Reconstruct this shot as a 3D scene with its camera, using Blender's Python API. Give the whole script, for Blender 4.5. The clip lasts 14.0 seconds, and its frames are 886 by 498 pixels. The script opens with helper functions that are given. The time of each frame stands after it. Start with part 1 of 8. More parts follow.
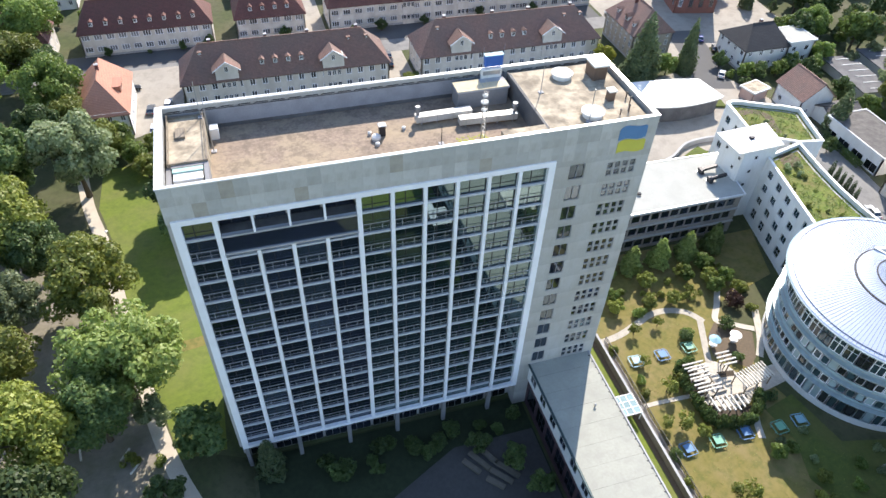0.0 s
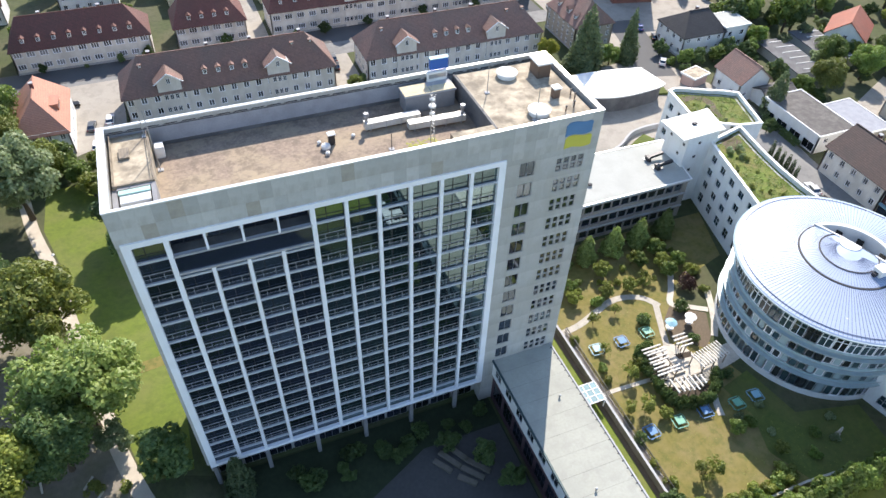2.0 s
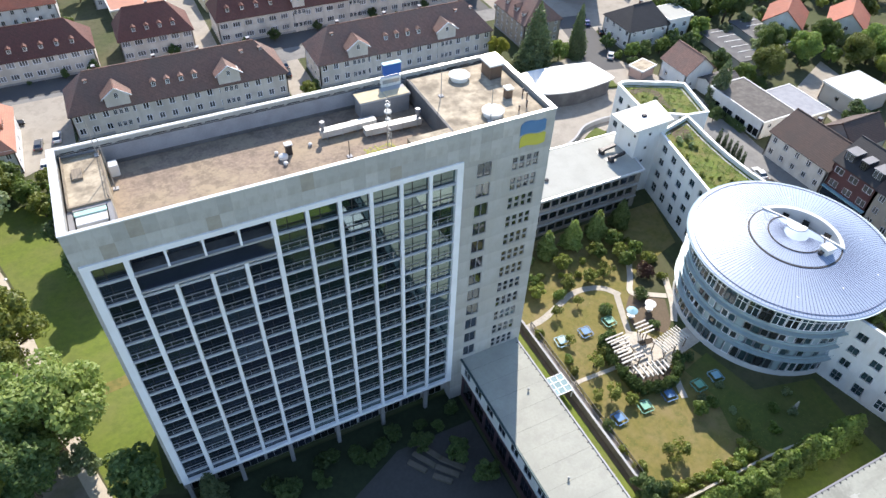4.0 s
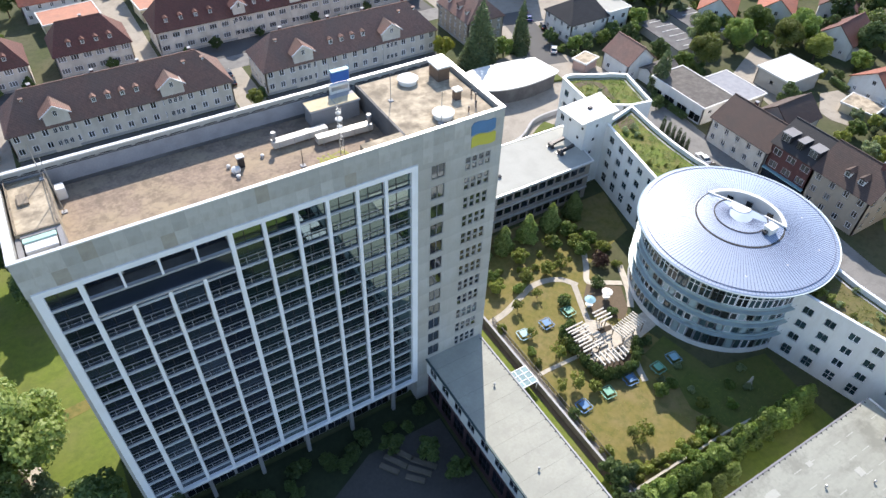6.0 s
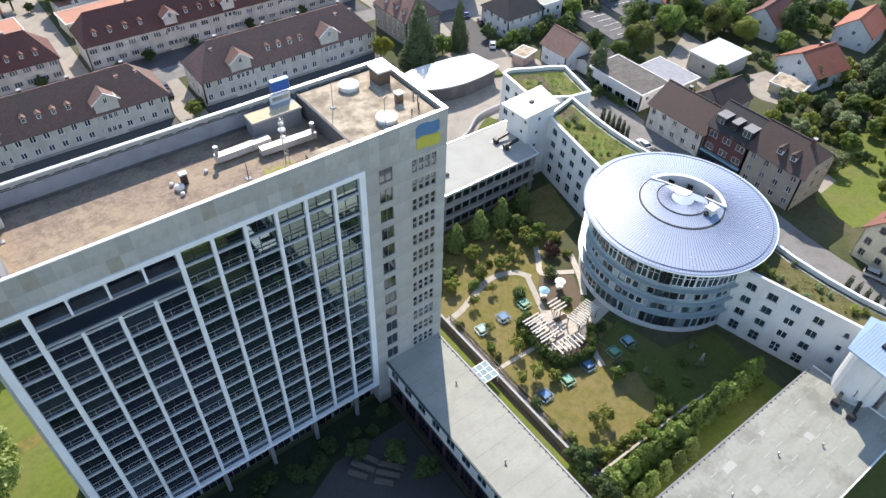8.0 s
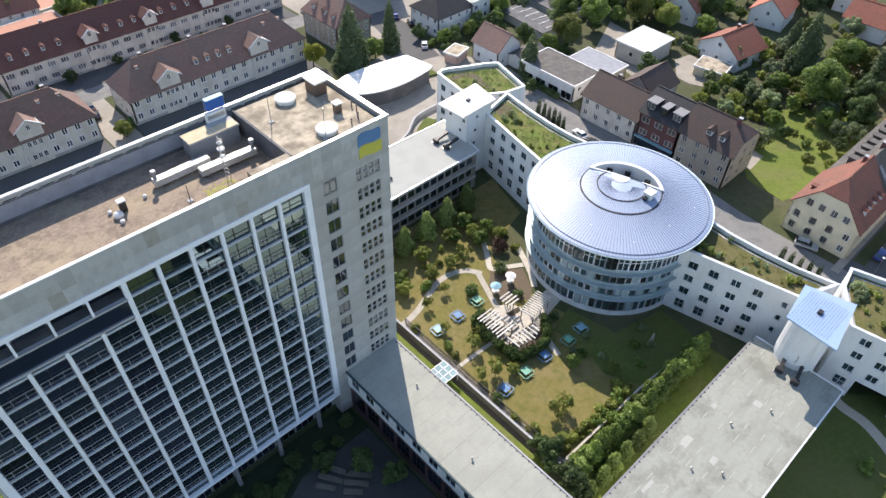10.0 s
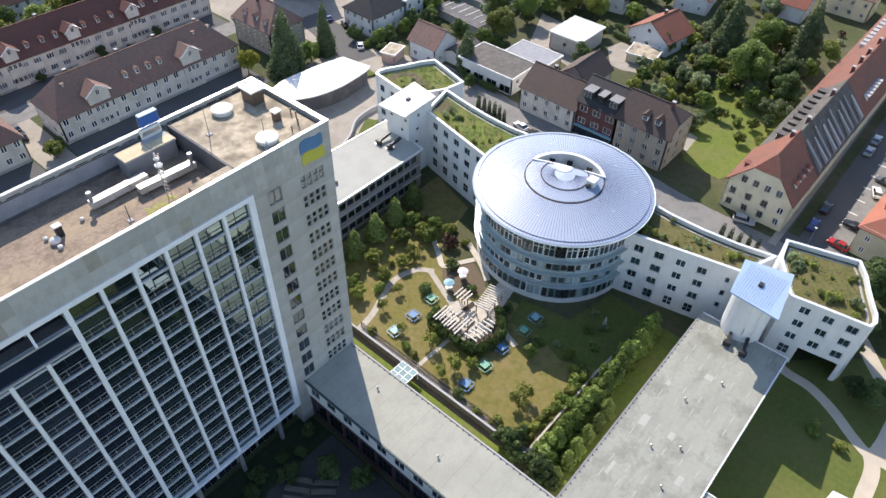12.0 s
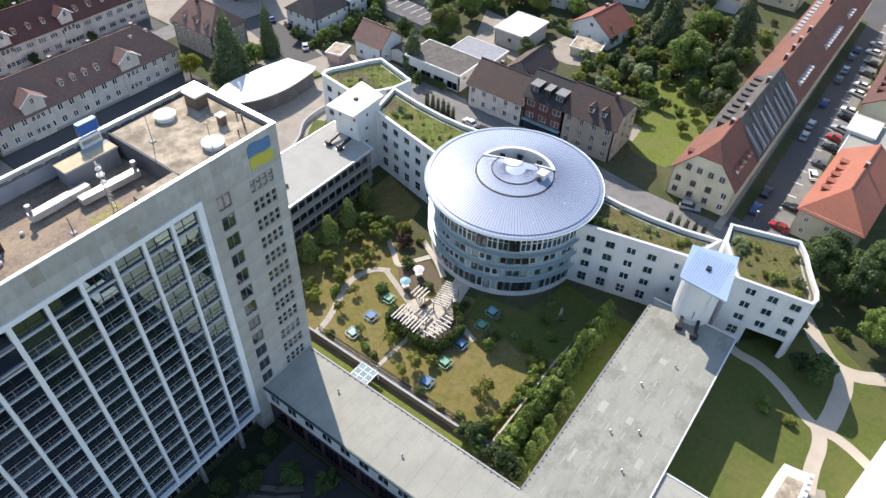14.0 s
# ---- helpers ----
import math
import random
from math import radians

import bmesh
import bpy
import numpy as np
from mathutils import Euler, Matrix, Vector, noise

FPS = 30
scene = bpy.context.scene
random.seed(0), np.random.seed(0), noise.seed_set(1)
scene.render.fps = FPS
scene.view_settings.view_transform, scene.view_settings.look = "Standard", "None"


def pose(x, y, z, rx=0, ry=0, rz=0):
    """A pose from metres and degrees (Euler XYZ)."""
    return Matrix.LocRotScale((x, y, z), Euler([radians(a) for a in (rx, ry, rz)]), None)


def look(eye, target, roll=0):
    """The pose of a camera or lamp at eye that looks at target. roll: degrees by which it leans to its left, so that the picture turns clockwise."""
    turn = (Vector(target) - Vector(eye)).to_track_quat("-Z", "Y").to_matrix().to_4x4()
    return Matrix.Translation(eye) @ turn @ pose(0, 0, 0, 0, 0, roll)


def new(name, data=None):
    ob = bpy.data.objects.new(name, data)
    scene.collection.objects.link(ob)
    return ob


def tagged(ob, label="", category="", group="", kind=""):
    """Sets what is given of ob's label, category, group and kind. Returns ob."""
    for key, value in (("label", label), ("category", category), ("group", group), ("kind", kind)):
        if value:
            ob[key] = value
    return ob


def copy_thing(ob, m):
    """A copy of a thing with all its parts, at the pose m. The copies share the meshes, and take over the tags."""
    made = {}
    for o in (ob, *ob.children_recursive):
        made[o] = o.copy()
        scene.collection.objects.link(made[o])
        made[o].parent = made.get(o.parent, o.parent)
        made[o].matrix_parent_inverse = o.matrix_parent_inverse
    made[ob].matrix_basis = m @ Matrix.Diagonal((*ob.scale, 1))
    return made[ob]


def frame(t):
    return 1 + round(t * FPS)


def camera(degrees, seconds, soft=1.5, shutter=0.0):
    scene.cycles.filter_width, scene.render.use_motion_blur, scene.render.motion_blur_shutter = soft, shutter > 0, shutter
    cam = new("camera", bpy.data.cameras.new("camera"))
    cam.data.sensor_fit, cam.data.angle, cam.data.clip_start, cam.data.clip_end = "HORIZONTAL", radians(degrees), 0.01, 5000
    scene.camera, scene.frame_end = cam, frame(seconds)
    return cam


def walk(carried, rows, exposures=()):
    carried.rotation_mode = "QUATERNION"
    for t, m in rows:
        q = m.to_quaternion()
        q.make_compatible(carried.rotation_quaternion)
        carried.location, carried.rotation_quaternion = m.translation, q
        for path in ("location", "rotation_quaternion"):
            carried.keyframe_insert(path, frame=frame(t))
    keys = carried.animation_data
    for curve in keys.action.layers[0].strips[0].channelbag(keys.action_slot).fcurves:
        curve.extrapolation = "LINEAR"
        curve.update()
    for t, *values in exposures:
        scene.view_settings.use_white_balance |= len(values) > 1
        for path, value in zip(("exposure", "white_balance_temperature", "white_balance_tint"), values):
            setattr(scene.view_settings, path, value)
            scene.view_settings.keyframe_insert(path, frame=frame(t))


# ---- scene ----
cam = camera(66.1, 14.0, 1.5)
PATH = [
    (0, (9.914, -55.437, 90.475), (10.373, -54.066, 89.093), 2.6),
    (0.5, (10.063, -55.367, 90.646), (10.556, -54.009, 89.262), 2.6),
    (1, (10.096, -55.313, 90.87), (10.617, -53.968, 89.485), 2.7),
    (1.5, (10.104, -55.273, 91.135), (10.647, -53.937, 89.75), 2.4),
    (2, (10.211, -55.215, 91.397), (10.781, -53.892, 90.011), 2.3),
    (2.5, (10.276, -55.234, 91.628), (10.868, -53.92, 90.241), 2.2),
    (3, (10.186, -55.339, 91.804), (10.802, -54.035, 90.418), 2.2),
    (5.5, (9.647, -55.639, 93.125), (10.403, -54.412, 91.738), 2.2),
    (6, (9.596, -55.604, 93.243), (10.376, -54.393, 91.857), 2.2),
    (6.5, (9.633, -55.619, 93.402), (10.435, -54.421, 92.015), 2.3),
    (7, (9.692, -55.643, 93.64), (10.514, -54.46, 92.252), 2.2),
    (7.5, (9.745, -55.66, 93.866), (10.595, -54.501, 92.477), 2.0),
    (8, (9.738, -55.622, 94.056), (10.627, -54.492, 92.666), 2.0),
    (10.5, (9.503, -55.126, 95.107), (10.532, -54.123, 93.716), 1.6),
    (11, (9.504, -55.097, 95.184), (10.557, -54.119, 93.793), 1.6),
    (11.5, (9.532, -55.123, 95.292), (10.608, -54.172, 93.9), 1.5),
    (12, (9.628, -55.149, 95.376), (10.728, -54.23, 93.982), 1.5),
    (12.5, (9.691, -55.206, 95.423), (10.812, -54.314, 94.027), 1.5),
    (13, (9.753, -55.266, 95.474), (10.895, -54.405, 94.077), 1.4),
    (13.5, (9.71, -55.283, 95.477), (10.871, -54.446, 94.08), 1.9),
    (14, (9.576, -55.271, 95.447), (10.755, -54.457, 94.052), 2.6),
]
walk(cam, [(t, look(e, a, r)) for t, e, a, r in PATH], exposures=[(0, 0.95, 6650, 11), (3, 0.86, 6600, 11), (8, 0.68, 6700, 12), (14, 0.54, 6800, 13)])

# ---- light ----
SUN_AZ, SUN_EL = math.atan2(0.53, 0.85), radians(40.7)
world = bpy.data.worlds.new("sky")
scene.world = world
world.use_nodes = True
wn = world.node_tree.nodes
sky = wn.new("ShaderNodeTexSky")
sky.sky_type, sky.sun_disc = "NISHITA", False
sky.sun_elevation, sky.sun_rotation = SUN_EL, SUN_AZ
sky.air_density, sky.dust_density, sky.ozone_density = 1.0, 0.3, 1.0
wn["Background"].inputs["Strength"].default_value = 0.162
world.node_tree.links.new(sky.outputs[0], wn["Background"].inputs["Color"])
sun = new("sun", bpy.data.lights.new("sun", "SUN"))
sun.data.energy, sun.data.angle, sun.data.color = 4.45, radians(0.5), (1.0, 0.92, 0.83)
sun.matrix_world = look((math.sin(SUN_AZ) * 200, math.cos(SUN_AZ) * 200, 200 * math.tan(SUN_EL)), (0, 0, 0))

# ---- materials ----


def material(name, base, alt=None, rough=0.7, metal=0.0, fine=8.0, coarse=0.25, mix=0.6, stain=None, stain_amount=0.35,
             bump=0.15, bump_scale=None, ior=1.45, per_object=0.0, per_island=0.0, generated=False):
    """A surface with grain at two scales, stains and fine relief; coordinates are metres."""
    m = bpy.data.materials.new(name)
    m.use_nodes = True
    n, l = m.node_tree.nodes, m.node_tree.links
    p = n["Principled BSDF"]
    p.inputs["Roughness"].default_value, p.inputs["Metallic"].default_value, p.inputs["IOR"].default_value = rough, metal, ior
    co = n.new("ShaderNodeTexCoord")
    alt = alt or tuple(c * 0.7 for c in base)
    f = n.new("ShaderNodeTexNoise")
    f.inputs["Scale"].default_value, f.inputs["Detail"].default_value, f.inputs["Roughness"].default_value = fine, 5, 0.65
    l.new(co.outputs["Object"], f.inputs["Vector"])
    c = n.new("ShaderNodeTexNoise")
    c.inputs["Scale"].default_value, c.inputs["Detail"].default_value = coarse, 4
    l.new(co.outputs["Object"], c.inputs["Vector"])
    ramp = n.new("ShaderNodeMapRange")
    ramp.inputs["From Min"].default_value, ramp.inputs["From Max"].default_value = 0.3, 0.7
    l.new(f.outputs["Fac"], ramp.inputs["Value"])
    a = n.new("ShaderNodeMix")
    a.data_type = "RGBA"
    a.inputs["A"].default_value, a.inputs["B"].default_value = (*base, 1), (*[b + (x - b) * mix for b, x in zip(base, alt)], 1)
    l.new(ramp.outputs[0], a.inputs["Factor"])
    out = a.outputs["Result"]
    s = n.new("ShaderNodeMapRange")
    s.inputs["From Min"].default_value, s.inputs["From Max"].default_value = 0.42, 0.68
    s.inputs["To Max"].default_value = stain_amount
    l.new(c.outputs["Fac"], s.inputs["Value"])
    b = n.new("ShaderNodeMix")
    b.data_type = "RGBA"
    l.new(s.outputs[0], b.inputs["Factor"])
    l.new(out, b.inputs["A"])
    b.inputs["B"].default_value = (*(stain or tuple(x * 0.55 for x in base)), 1)
    out = b.outputs["Result"]
    if per_object or per_island:
        r = n.new("ShaderNodeObjectInfo") if per_object else n.new("ShaderNodeNewGeometry")
        h = n.new("ShaderNodeHueSaturation")
        k = n.new("ShaderNodeMapRange")
        v = per_object or per_island
        k.inputs["To Min"].default_value, k.inputs["To Max"].default_value = 1 - v, 1 + v
        l.new(r.outputs["Random"] if per_object else r.outputs["Random Per Island"], k.inputs["Value"])
        l.new(k.outputs[0], h.inputs["Value"])
        l.new(out, h.inputs["Color"])
        out = h.outputs["Color"]
    l.new(out, p.inputs["Base Color"])
    if bump:
        bp = n.new("ShaderNodeBump")
        bp.inputs["Strength"].default_value, bp.inputs["Distance"].default_value = bump, 0.05
        l.new(f.outputs["Fac"], bp.inputs["Height"])
        l.new(bp.outputs[0], p.inputs["Normal"])
    return m


def courses(m, axis, pitch, dark=0.7, depth=0.4):
    """Adds rows (tile courses, panel joints, boards) along one axis of a material, as tone and relief."""
    n, l = m.node_tree.nodes, m.node_tree.links
    p = n["Principled BSDF"]
    co = n.new("ShaderNodeTexCoord")
    w = n.new("ShaderNodeTexWave")
    w.wave_type, w.bands_direction, w.wave_profile = "BANDS", axis, "SAW"
    w.inputs["Scale"].default_value = 0.314 / pitch
    w.inputs["Distortion"].default_value, w.inputs["Detail Scale"].default_value = 0.35, 2.0
    l.new(co.outputs["Object"], w.inputs["Vector"])
    src = p.inputs["Base Color"].links[0].from_socket
    k = n.new("ShaderNodeMapRange")
    k.inputs["To Min"].default_value, k.inputs["To Max"].default_value = dark, 1.08
    l.new(w.outputs["Fac"], k.inputs["Value"])
    mx = n.new("ShaderNodeMix")
    mx.data_type, mx.blend_type = "RGBA", "MULTIPLY"
    mx.inputs["Factor"].default_value = 1
    l.new(src, mx.inputs["A"])
    l.new(k.outputs[0], mx.inputs["B"])
    l.new(mx.outputs["Result"], p.inputs["Base Color"])
    b = n.new("ShaderNodeBump")
    b.inputs["Strength"].default_value, b.inputs["Distance"].default_value = depth, 0.06
    l.new(w.outputs["Fac"], b.inputs["Height"])
    if p.inputs["Normal"].links:
        l.new(p.inputs["Normal"].links[0].from_socket, b.inputs["Normal"])
    l.new(b.outputs[0], p.inputs["Normal"])
    return m


def patches(m, tint, amount, scale=0.55, stretch=(1, 1, 1)):
    """Adds uneven patches of a second tone between the grain and the large stains."""
    n, l = m.node_tree.nodes, m.node_tree.links
    p = n["Principled BSDF"]
    co, mp, w, k, mx = n.new("ShaderNodeTexCoord"), n.new("ShaderNodeMapping"), n.new("ShaderNodeTexNoise"), n.new("ShaderNodeMapRange"), n.new("ShaderNodeMix")
    mp.inputs["Scale"].default_value = stretch
    w.inputs["Scale"].default_value, w.inputs["Detail"].default_value, w.inputs["Roughness"].default_value = scale, 6, 0.7
    k.inputs["From Min"].default_value, k.inputs["From Max"].default_value, k.inputs["To Max"].default_value = 0.48, 0.62, amount
    mx.data_type = "RGBA"
    l.new(co.outputs["Object"], mp.inputs["Vector"])
    l.new(mp.outputs[0], w.inputs["Vector"])
    l.new(w.outputs["Fac"], k.inputs["Value"])
    l.new(k.outputs[0], mx.inputs["Factor"])
    l.new(p.inputs["Base Color"].links[0].from_socket, mx.inputs["A"])
    mx.inputs["B"].default_value = (*tint, 1)
    l.new(mx.outputs["Result"], p.inputs["Base Color"])
    return m


def leaf_material(name, base, alt, spread=0.35):
    m = bpy.data.materials.new(name)
    m.use_nodes = True
    n, l = m.node_tree.nodes, m.node_tree.links
    p = n["Principled BSDF"]
    p.inputs["Roughness"].default_value = 0.55
    g = n.new("ShaderNodeNewGeometry")
    o = n.new("ShaderNodeObjectInfo")
    a = n.new("ShaderNodeMix")
    a.data_type = "RGBA"
    a.inputs["A"].default_value, a.inputs["B"].default_value = (*base, 1), (*alt, 1)
    l.new(g.outputs["Random Per Island"], a.inputs["Factor"])
    h = n.new("ShaderNodeHueSaturation")
    k = n.new("ShaderNodeMapRange")
    k.inputs["To Min"].default_value, k.inputs["To Max"].default_value = 1 - spread, 1 + spread
    l.new(o.outputs["Random"], k.inputs["Value"])
    l.new(k.outputs[0], h.inputs["Value"])
    l.new(a.outputs["Result"], h.inputs["Color"])
    l.new(h.outputs["Color"], p.inputs["Base Color"])
    t = n.new("ShaderNodeBsdfTranslucent")
    l.new(h.outputs["Color"], t.inputs["Color"])
    ms = n.new("ShaderNodeMixShader")
    ms.inputs[0].default_value = 0.42
    l.new(p.outputs[0], ms.inputs[1])
    l.new(t.outputs[0], ms.inputs[2])
    l.new(ms.outputs[0], n["Material Output"].inputs["Surface"])
    return m


CONCRETE = courses(patches(material("concrete", (0.464, 0.464, 0.450), (0.386, 0.386, 0.373), 0.85, fine=3, coarse=0.22, stain=(0.347, 0.321, 0.283), stain_amount=0.5, bump=0.1), (0.36, 0.345, 0.31), 0.5, 1.1, (1, 1, 0.16)), "Z", 3.15, 0.94, 0.02)
CONCRETE_PANEL = patches(material("concrete_panel", (0.482, 0.482, 0.465), (0.414, 0.414, 0.403), 0.85, fine=2, coarse=0.5, stain=(0.370, 0.353, 0.319), stain_amount=0.45, bump=0.08, per_object=0.13), (0.36, 0.345, 0.31), 0.4, 1.4, (1, 1, 0.3))
CONCRETE_PATCH = material("concrete_patch", (0.40, 0.375, 0.325), (0.35, 0.325, 0.285), 0.85, fine=3, coarse=0.8, bump=0.1)
FRAME_WHITE = material("frame_white", (0.88, 0.90, 0.95), (0.84, 0.86, 0.92), 0.5, fine=4, coarse=0.4, stain=(0.66, 0.66, 0.67), stain_amount=0.25, bump=0.05)
SLAB_GREY = material("slab_grey", (0.42, 0.42, 0.43), (0.35, 0.35, 0.36), 0.8, fine=5, coarse=0.5, stain_amount=0.3)
SLAB_BLUE = material("balcony_slab", (0.50, 0.53, 0.58), (0.43, 0.46, 0.51), 0.8, fine=5, coarse=0.5, stain_amount=0.3)
PLAZA = material("plaza_gravel", (0.27, 0.24, 0.20), (0.19, 0.17, 0.14), 0.95, fine=1.2, coarse=0.2, mix=0.9, stain=(0.14, 0.14, 0.07), stain_amount=0.6, bump=0.3)
RAIL = material("rail_paint", (0.46, 0.465, 0.48), None, 0.5, metal=0.2, bump=0)
GLASS = material("dark_glass", (0.013, 0.017, 0.034), (0.008, 0.012, 0.018), 0.04, fine=0.4, coarse=0.15, ior=2.35, bump=0.0, per_object=0.6)
GLASS.node_tree.nodes["Principled BSDF"].inputs["Specular Tint"].default_value = (0.78, 0.92, 1.0, 1)
# Lighter bluish base paints a pale reflection into single panes.
REFLECT_PANE = material("reflect_pane", (0.035, 0.052, 0.078), (0.020, 0.030, 0.048), 0.06, fine=0.5, coarse=0.25, mix=0.9, ior=2.3, bump=0.0, per_object=0.5)
COATED_GLASS = material("coated_glass", (0.012, 0.020, 0.024), (0.008, 0.013, 0.016), 0.02, fine=0.4, coarse=0.15, ior=2.9, bump=0.0, per_object=0.3)
COATED_GLASS.node_tree.nodes["Principled BSDF"].inputs["Specular Tint"].default_value = (0.72, 0.95, 0.92, 1)
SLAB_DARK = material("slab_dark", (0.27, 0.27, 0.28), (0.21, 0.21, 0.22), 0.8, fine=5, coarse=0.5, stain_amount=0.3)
DRUM_PANEL = material("drum_panel", (0.37, 0.48, 0.52), (0.32, 0.42, 0.46), 0.4, metal=0.2, fine=2, coarse=0.5, stain_amount=0.25, bump=0.02)
BLUE_GLASS = material("blue_glass", (0.035, 0.065, 0.08), (0.02, 0.04, 0.05), 0.06, fine=0.6, coarse=0.2, ior=1.9, bump=0.0, per_object=0.4)
WIN_GLASS = material("window_glass", (0.02, 0.025, 0.03), (0.035, 0.035, 0.035), 0.1, fine=0.8, coarse=0.3, ior=1.6, bump=0.0, per_object=0.6)
# Grey base puts the reflected sky into the house panes.
HOUSE_GLASS = material("house_glass", (0.085, 0.09, 0.095), (0.05, 0.053, 0.057), 0.12, fine=0.8, coarse=0.3, ior=1.8, bump=0.0, per_object=0.7)
PARKING = patches(material("parking_asphalt", (0.235, 0.232, 0.225), (0.19, 0.188, 0.182), 0.9, fine=4, coarse=0.12, mix=0.8, stain=(0.16, 0.16, 0.155), stain_amount=0.6, bump=0.2), (0.13, 0.13, 0.125), 0.5, 0.4)
DECK = patches(material("roof_gravel", (0.35, 0.275, 0.21), (0.20, 0.155, 0.125), 0.95, fine=2.6, coarse=0.22, mix=0.9, stain=(0.38, 0.31, 0.21), stain_amount=0.75, bump=0.5), (0.13, 0.105, 0.085), 0.55, 0.7)
DECK_PALE = patches(material("roof_slabs", (0.56, 0.48, 0.355), (0.37, 0.315, 0.24), 0.9, fine=1.4, coarse=0.45, mix=0.95, stain=(0.19, 0.16, 0.12), stain_amount=0.85, bump=0.3), (0.17, 0.14, 0.10), 0.65, 0.6)
STRAW_SHEET = patches(material("straw_sheet", (0.66, 0.55, 0.36), (0.54, 0.45, 0.30), 0.8, fine=2, coarse=0.6, stain=(0.36, 0.30, 0.2), stain_amount=0.4, bump=0.1), (0.40, 0.33, 0.22), 0.4, 0.9)
# Grey of the annexe roof felt, also the parapet wall's painted shade.
FELT_SHADE_GREY = material("felt_shade_grey", (0.36, 0.37, 0.40), (0.24, 0.25, 0.28), 0.9, fine=6, coarse=0.6, stain_amount=0.4, bump=0.06)
MOSS_YELLOW = material("moss_yellow", (0.34, 0.33, 0.10), (0.22, 0.22, 0.07), 0.95, fine=9, coarse=2, stain_amount=0.3, bump=0.2)
COWL_METAL = material("cowl_metal", (0.30, 0.31, 0.33), (0.20, 0.20, 0.21), 0.5, metal=0.4, fine=5, coarse=1, stain_amount=0.35, bump=0.05)
PARAPET = material("parapet_metal", (0.78, 0.79, 0.80), (0.70, 0.71, 0.72), 0.35, metal=0.25, fine=2, coarse=0.5, stain_amount=0.15, bump=0.03)
ROOF_FELT = patches(material("roof_felt", (0.40, 0.405, 0.355), (0.34, 0.345, 0.30), 0.9, fine=2.5, coarse=0.18, mix=0.9, stain=(0.30, 0.305, 0.27), stain_amount=0.65, bump=0.25), (0.29, 0.29, 0.26), 0.4, 0.5)
ROOF_FELT_PALE = patches(material("roof_felt_pale", (0.43, 0.435, 0.40), (0.37, 0.375, 0.345), 0.9, fine=4, coarse=0.2, mix=0.8, stain=(0.324, 0.324, 0.297), stain_amount=0.5, bump=0.2), (0.36, 0.36, 0.33), 0.5, 0.5)
ROOF_FELT_WORN = patches(patches(material("worn_roof_felt", (0.345, 0.355, 0.31), (0.295, 0.305, 0.268), 0.9, fine=1.6, coarse=0.14, mix=0.8, stain=(0.27, 0.278, 0.243), stain_amount=0.6, bump=0.15), (0.20, 0.20, 0.175), 0.35, 0.45, (0.2, 1.0, 1)), (0.14, 0.14, 0.12), 0.45, 0.2)
RENDER_WHITE = patches(material("white_render", (0.76, 0.77, 0.77), (0.70, 0.71, 0.71), 0.8, fine=2.5, coarse=0.3, stain=(0.6, 0.6, 0.58), stain_amount=0.3, bump=0.06), (0.60, 0.59, 0.56), 0.35, 0.8, (1, 1, 0.25))
RENDER_CREAM = material("cream_render", (0.74, 0.68, 0.50), (0.67, 0.61, 0.46), 0.85, fine=2.5, coarse=0.3, stain=(0.48, 0.44, 0.35), stain_amount=0.4, bump=0.06)
RENDER_TAN = patches(material("tan_render", (0.42, 0.372, 0.312), (0.36, 0.32, 0.27), 0.85, fine=2.5, coarse=0.3, stain=(0.32, 0.285, 0.24), stain_amount=0.4, bump=0.06), (0.33, 0.295, 0.25), 0.4, 0.8, (1, 1, 0.3))
RENDER_GREY = material("grey_render", (0.52, 0.50, 0.46), (0.46, 0.44, 0.40), 0.85, fine=2.5, coarse=0.3, stain=(0.38, 0.36, 0.32), stain_amount=0.4, bump=0.06)
RENDER_PINK = material("pink_render", (0.60, 0.42, 0.36), (0.54, 0.38, 0.33), 0.85, fine=2.5, coarse=0.3, stain_amount=0.25, bump=0.06)
BRICK_RED = courses(material("red_brick", (0.155, 0.068, 0.066), (0.11, 0.052, 0.052), 0.85, fine=6, coarse=0.5, stain_amount=0.3), "Z", 0.3, 0.8, 0.2)
BRICK_HALL = courses(material("hall_brick", (0.30, 0.135, 0.105), (0.22, 0.10, 0.08), 0.85, fine=5, coarse=0.4, stain_amount=0.35), "Z", 0.3, 0.8, 0.2)
RENDER_PALE = patches(material("pale_render", (0.74, 0.70, 0.64), (0.68, 0.64, 0.58), 0.85, fine=2.5, coarse=0.3, stain=(0.46, 0.42, 0.37), stain_amount=0.5, bump=0.06), (0.54, 0.50, 0.45), 0.4, 0.8, (1, 1, 0.3))
TILE_BROWN = courses(material("brown_tiles", (0.33, 0.19, 0.15), (0.20, 0.125, 0.105), 0.75, fine=1.8, coarse=0.16, mix=0.95, stain=(0.20, 0.15, 0.13), stain_amount=0.75, per_object=0.12), "Z", 0.24, 0.62, 0.5)
TILE_UMBER = courses(material("umber_tiles", (0.122, 0.080, 0.066), (0.078, 0.054, 0.048), 0.75, fine=1.8, coarse=0.22, mix=0.95, stain=(0.075, 0.06, 0.055), stain_amount=0.6, per_object=0.12), "Z", 0.24, 0.65, 0.5)
TILE_DARK = courses(material("dark_tiles", (0.055, 0.052, 0.055), (0.04, 0.04, 0.042), 0.7, fine=3, coarse=0.3, mix=0.9), "Z", 0.24, 0.65, 0.5)
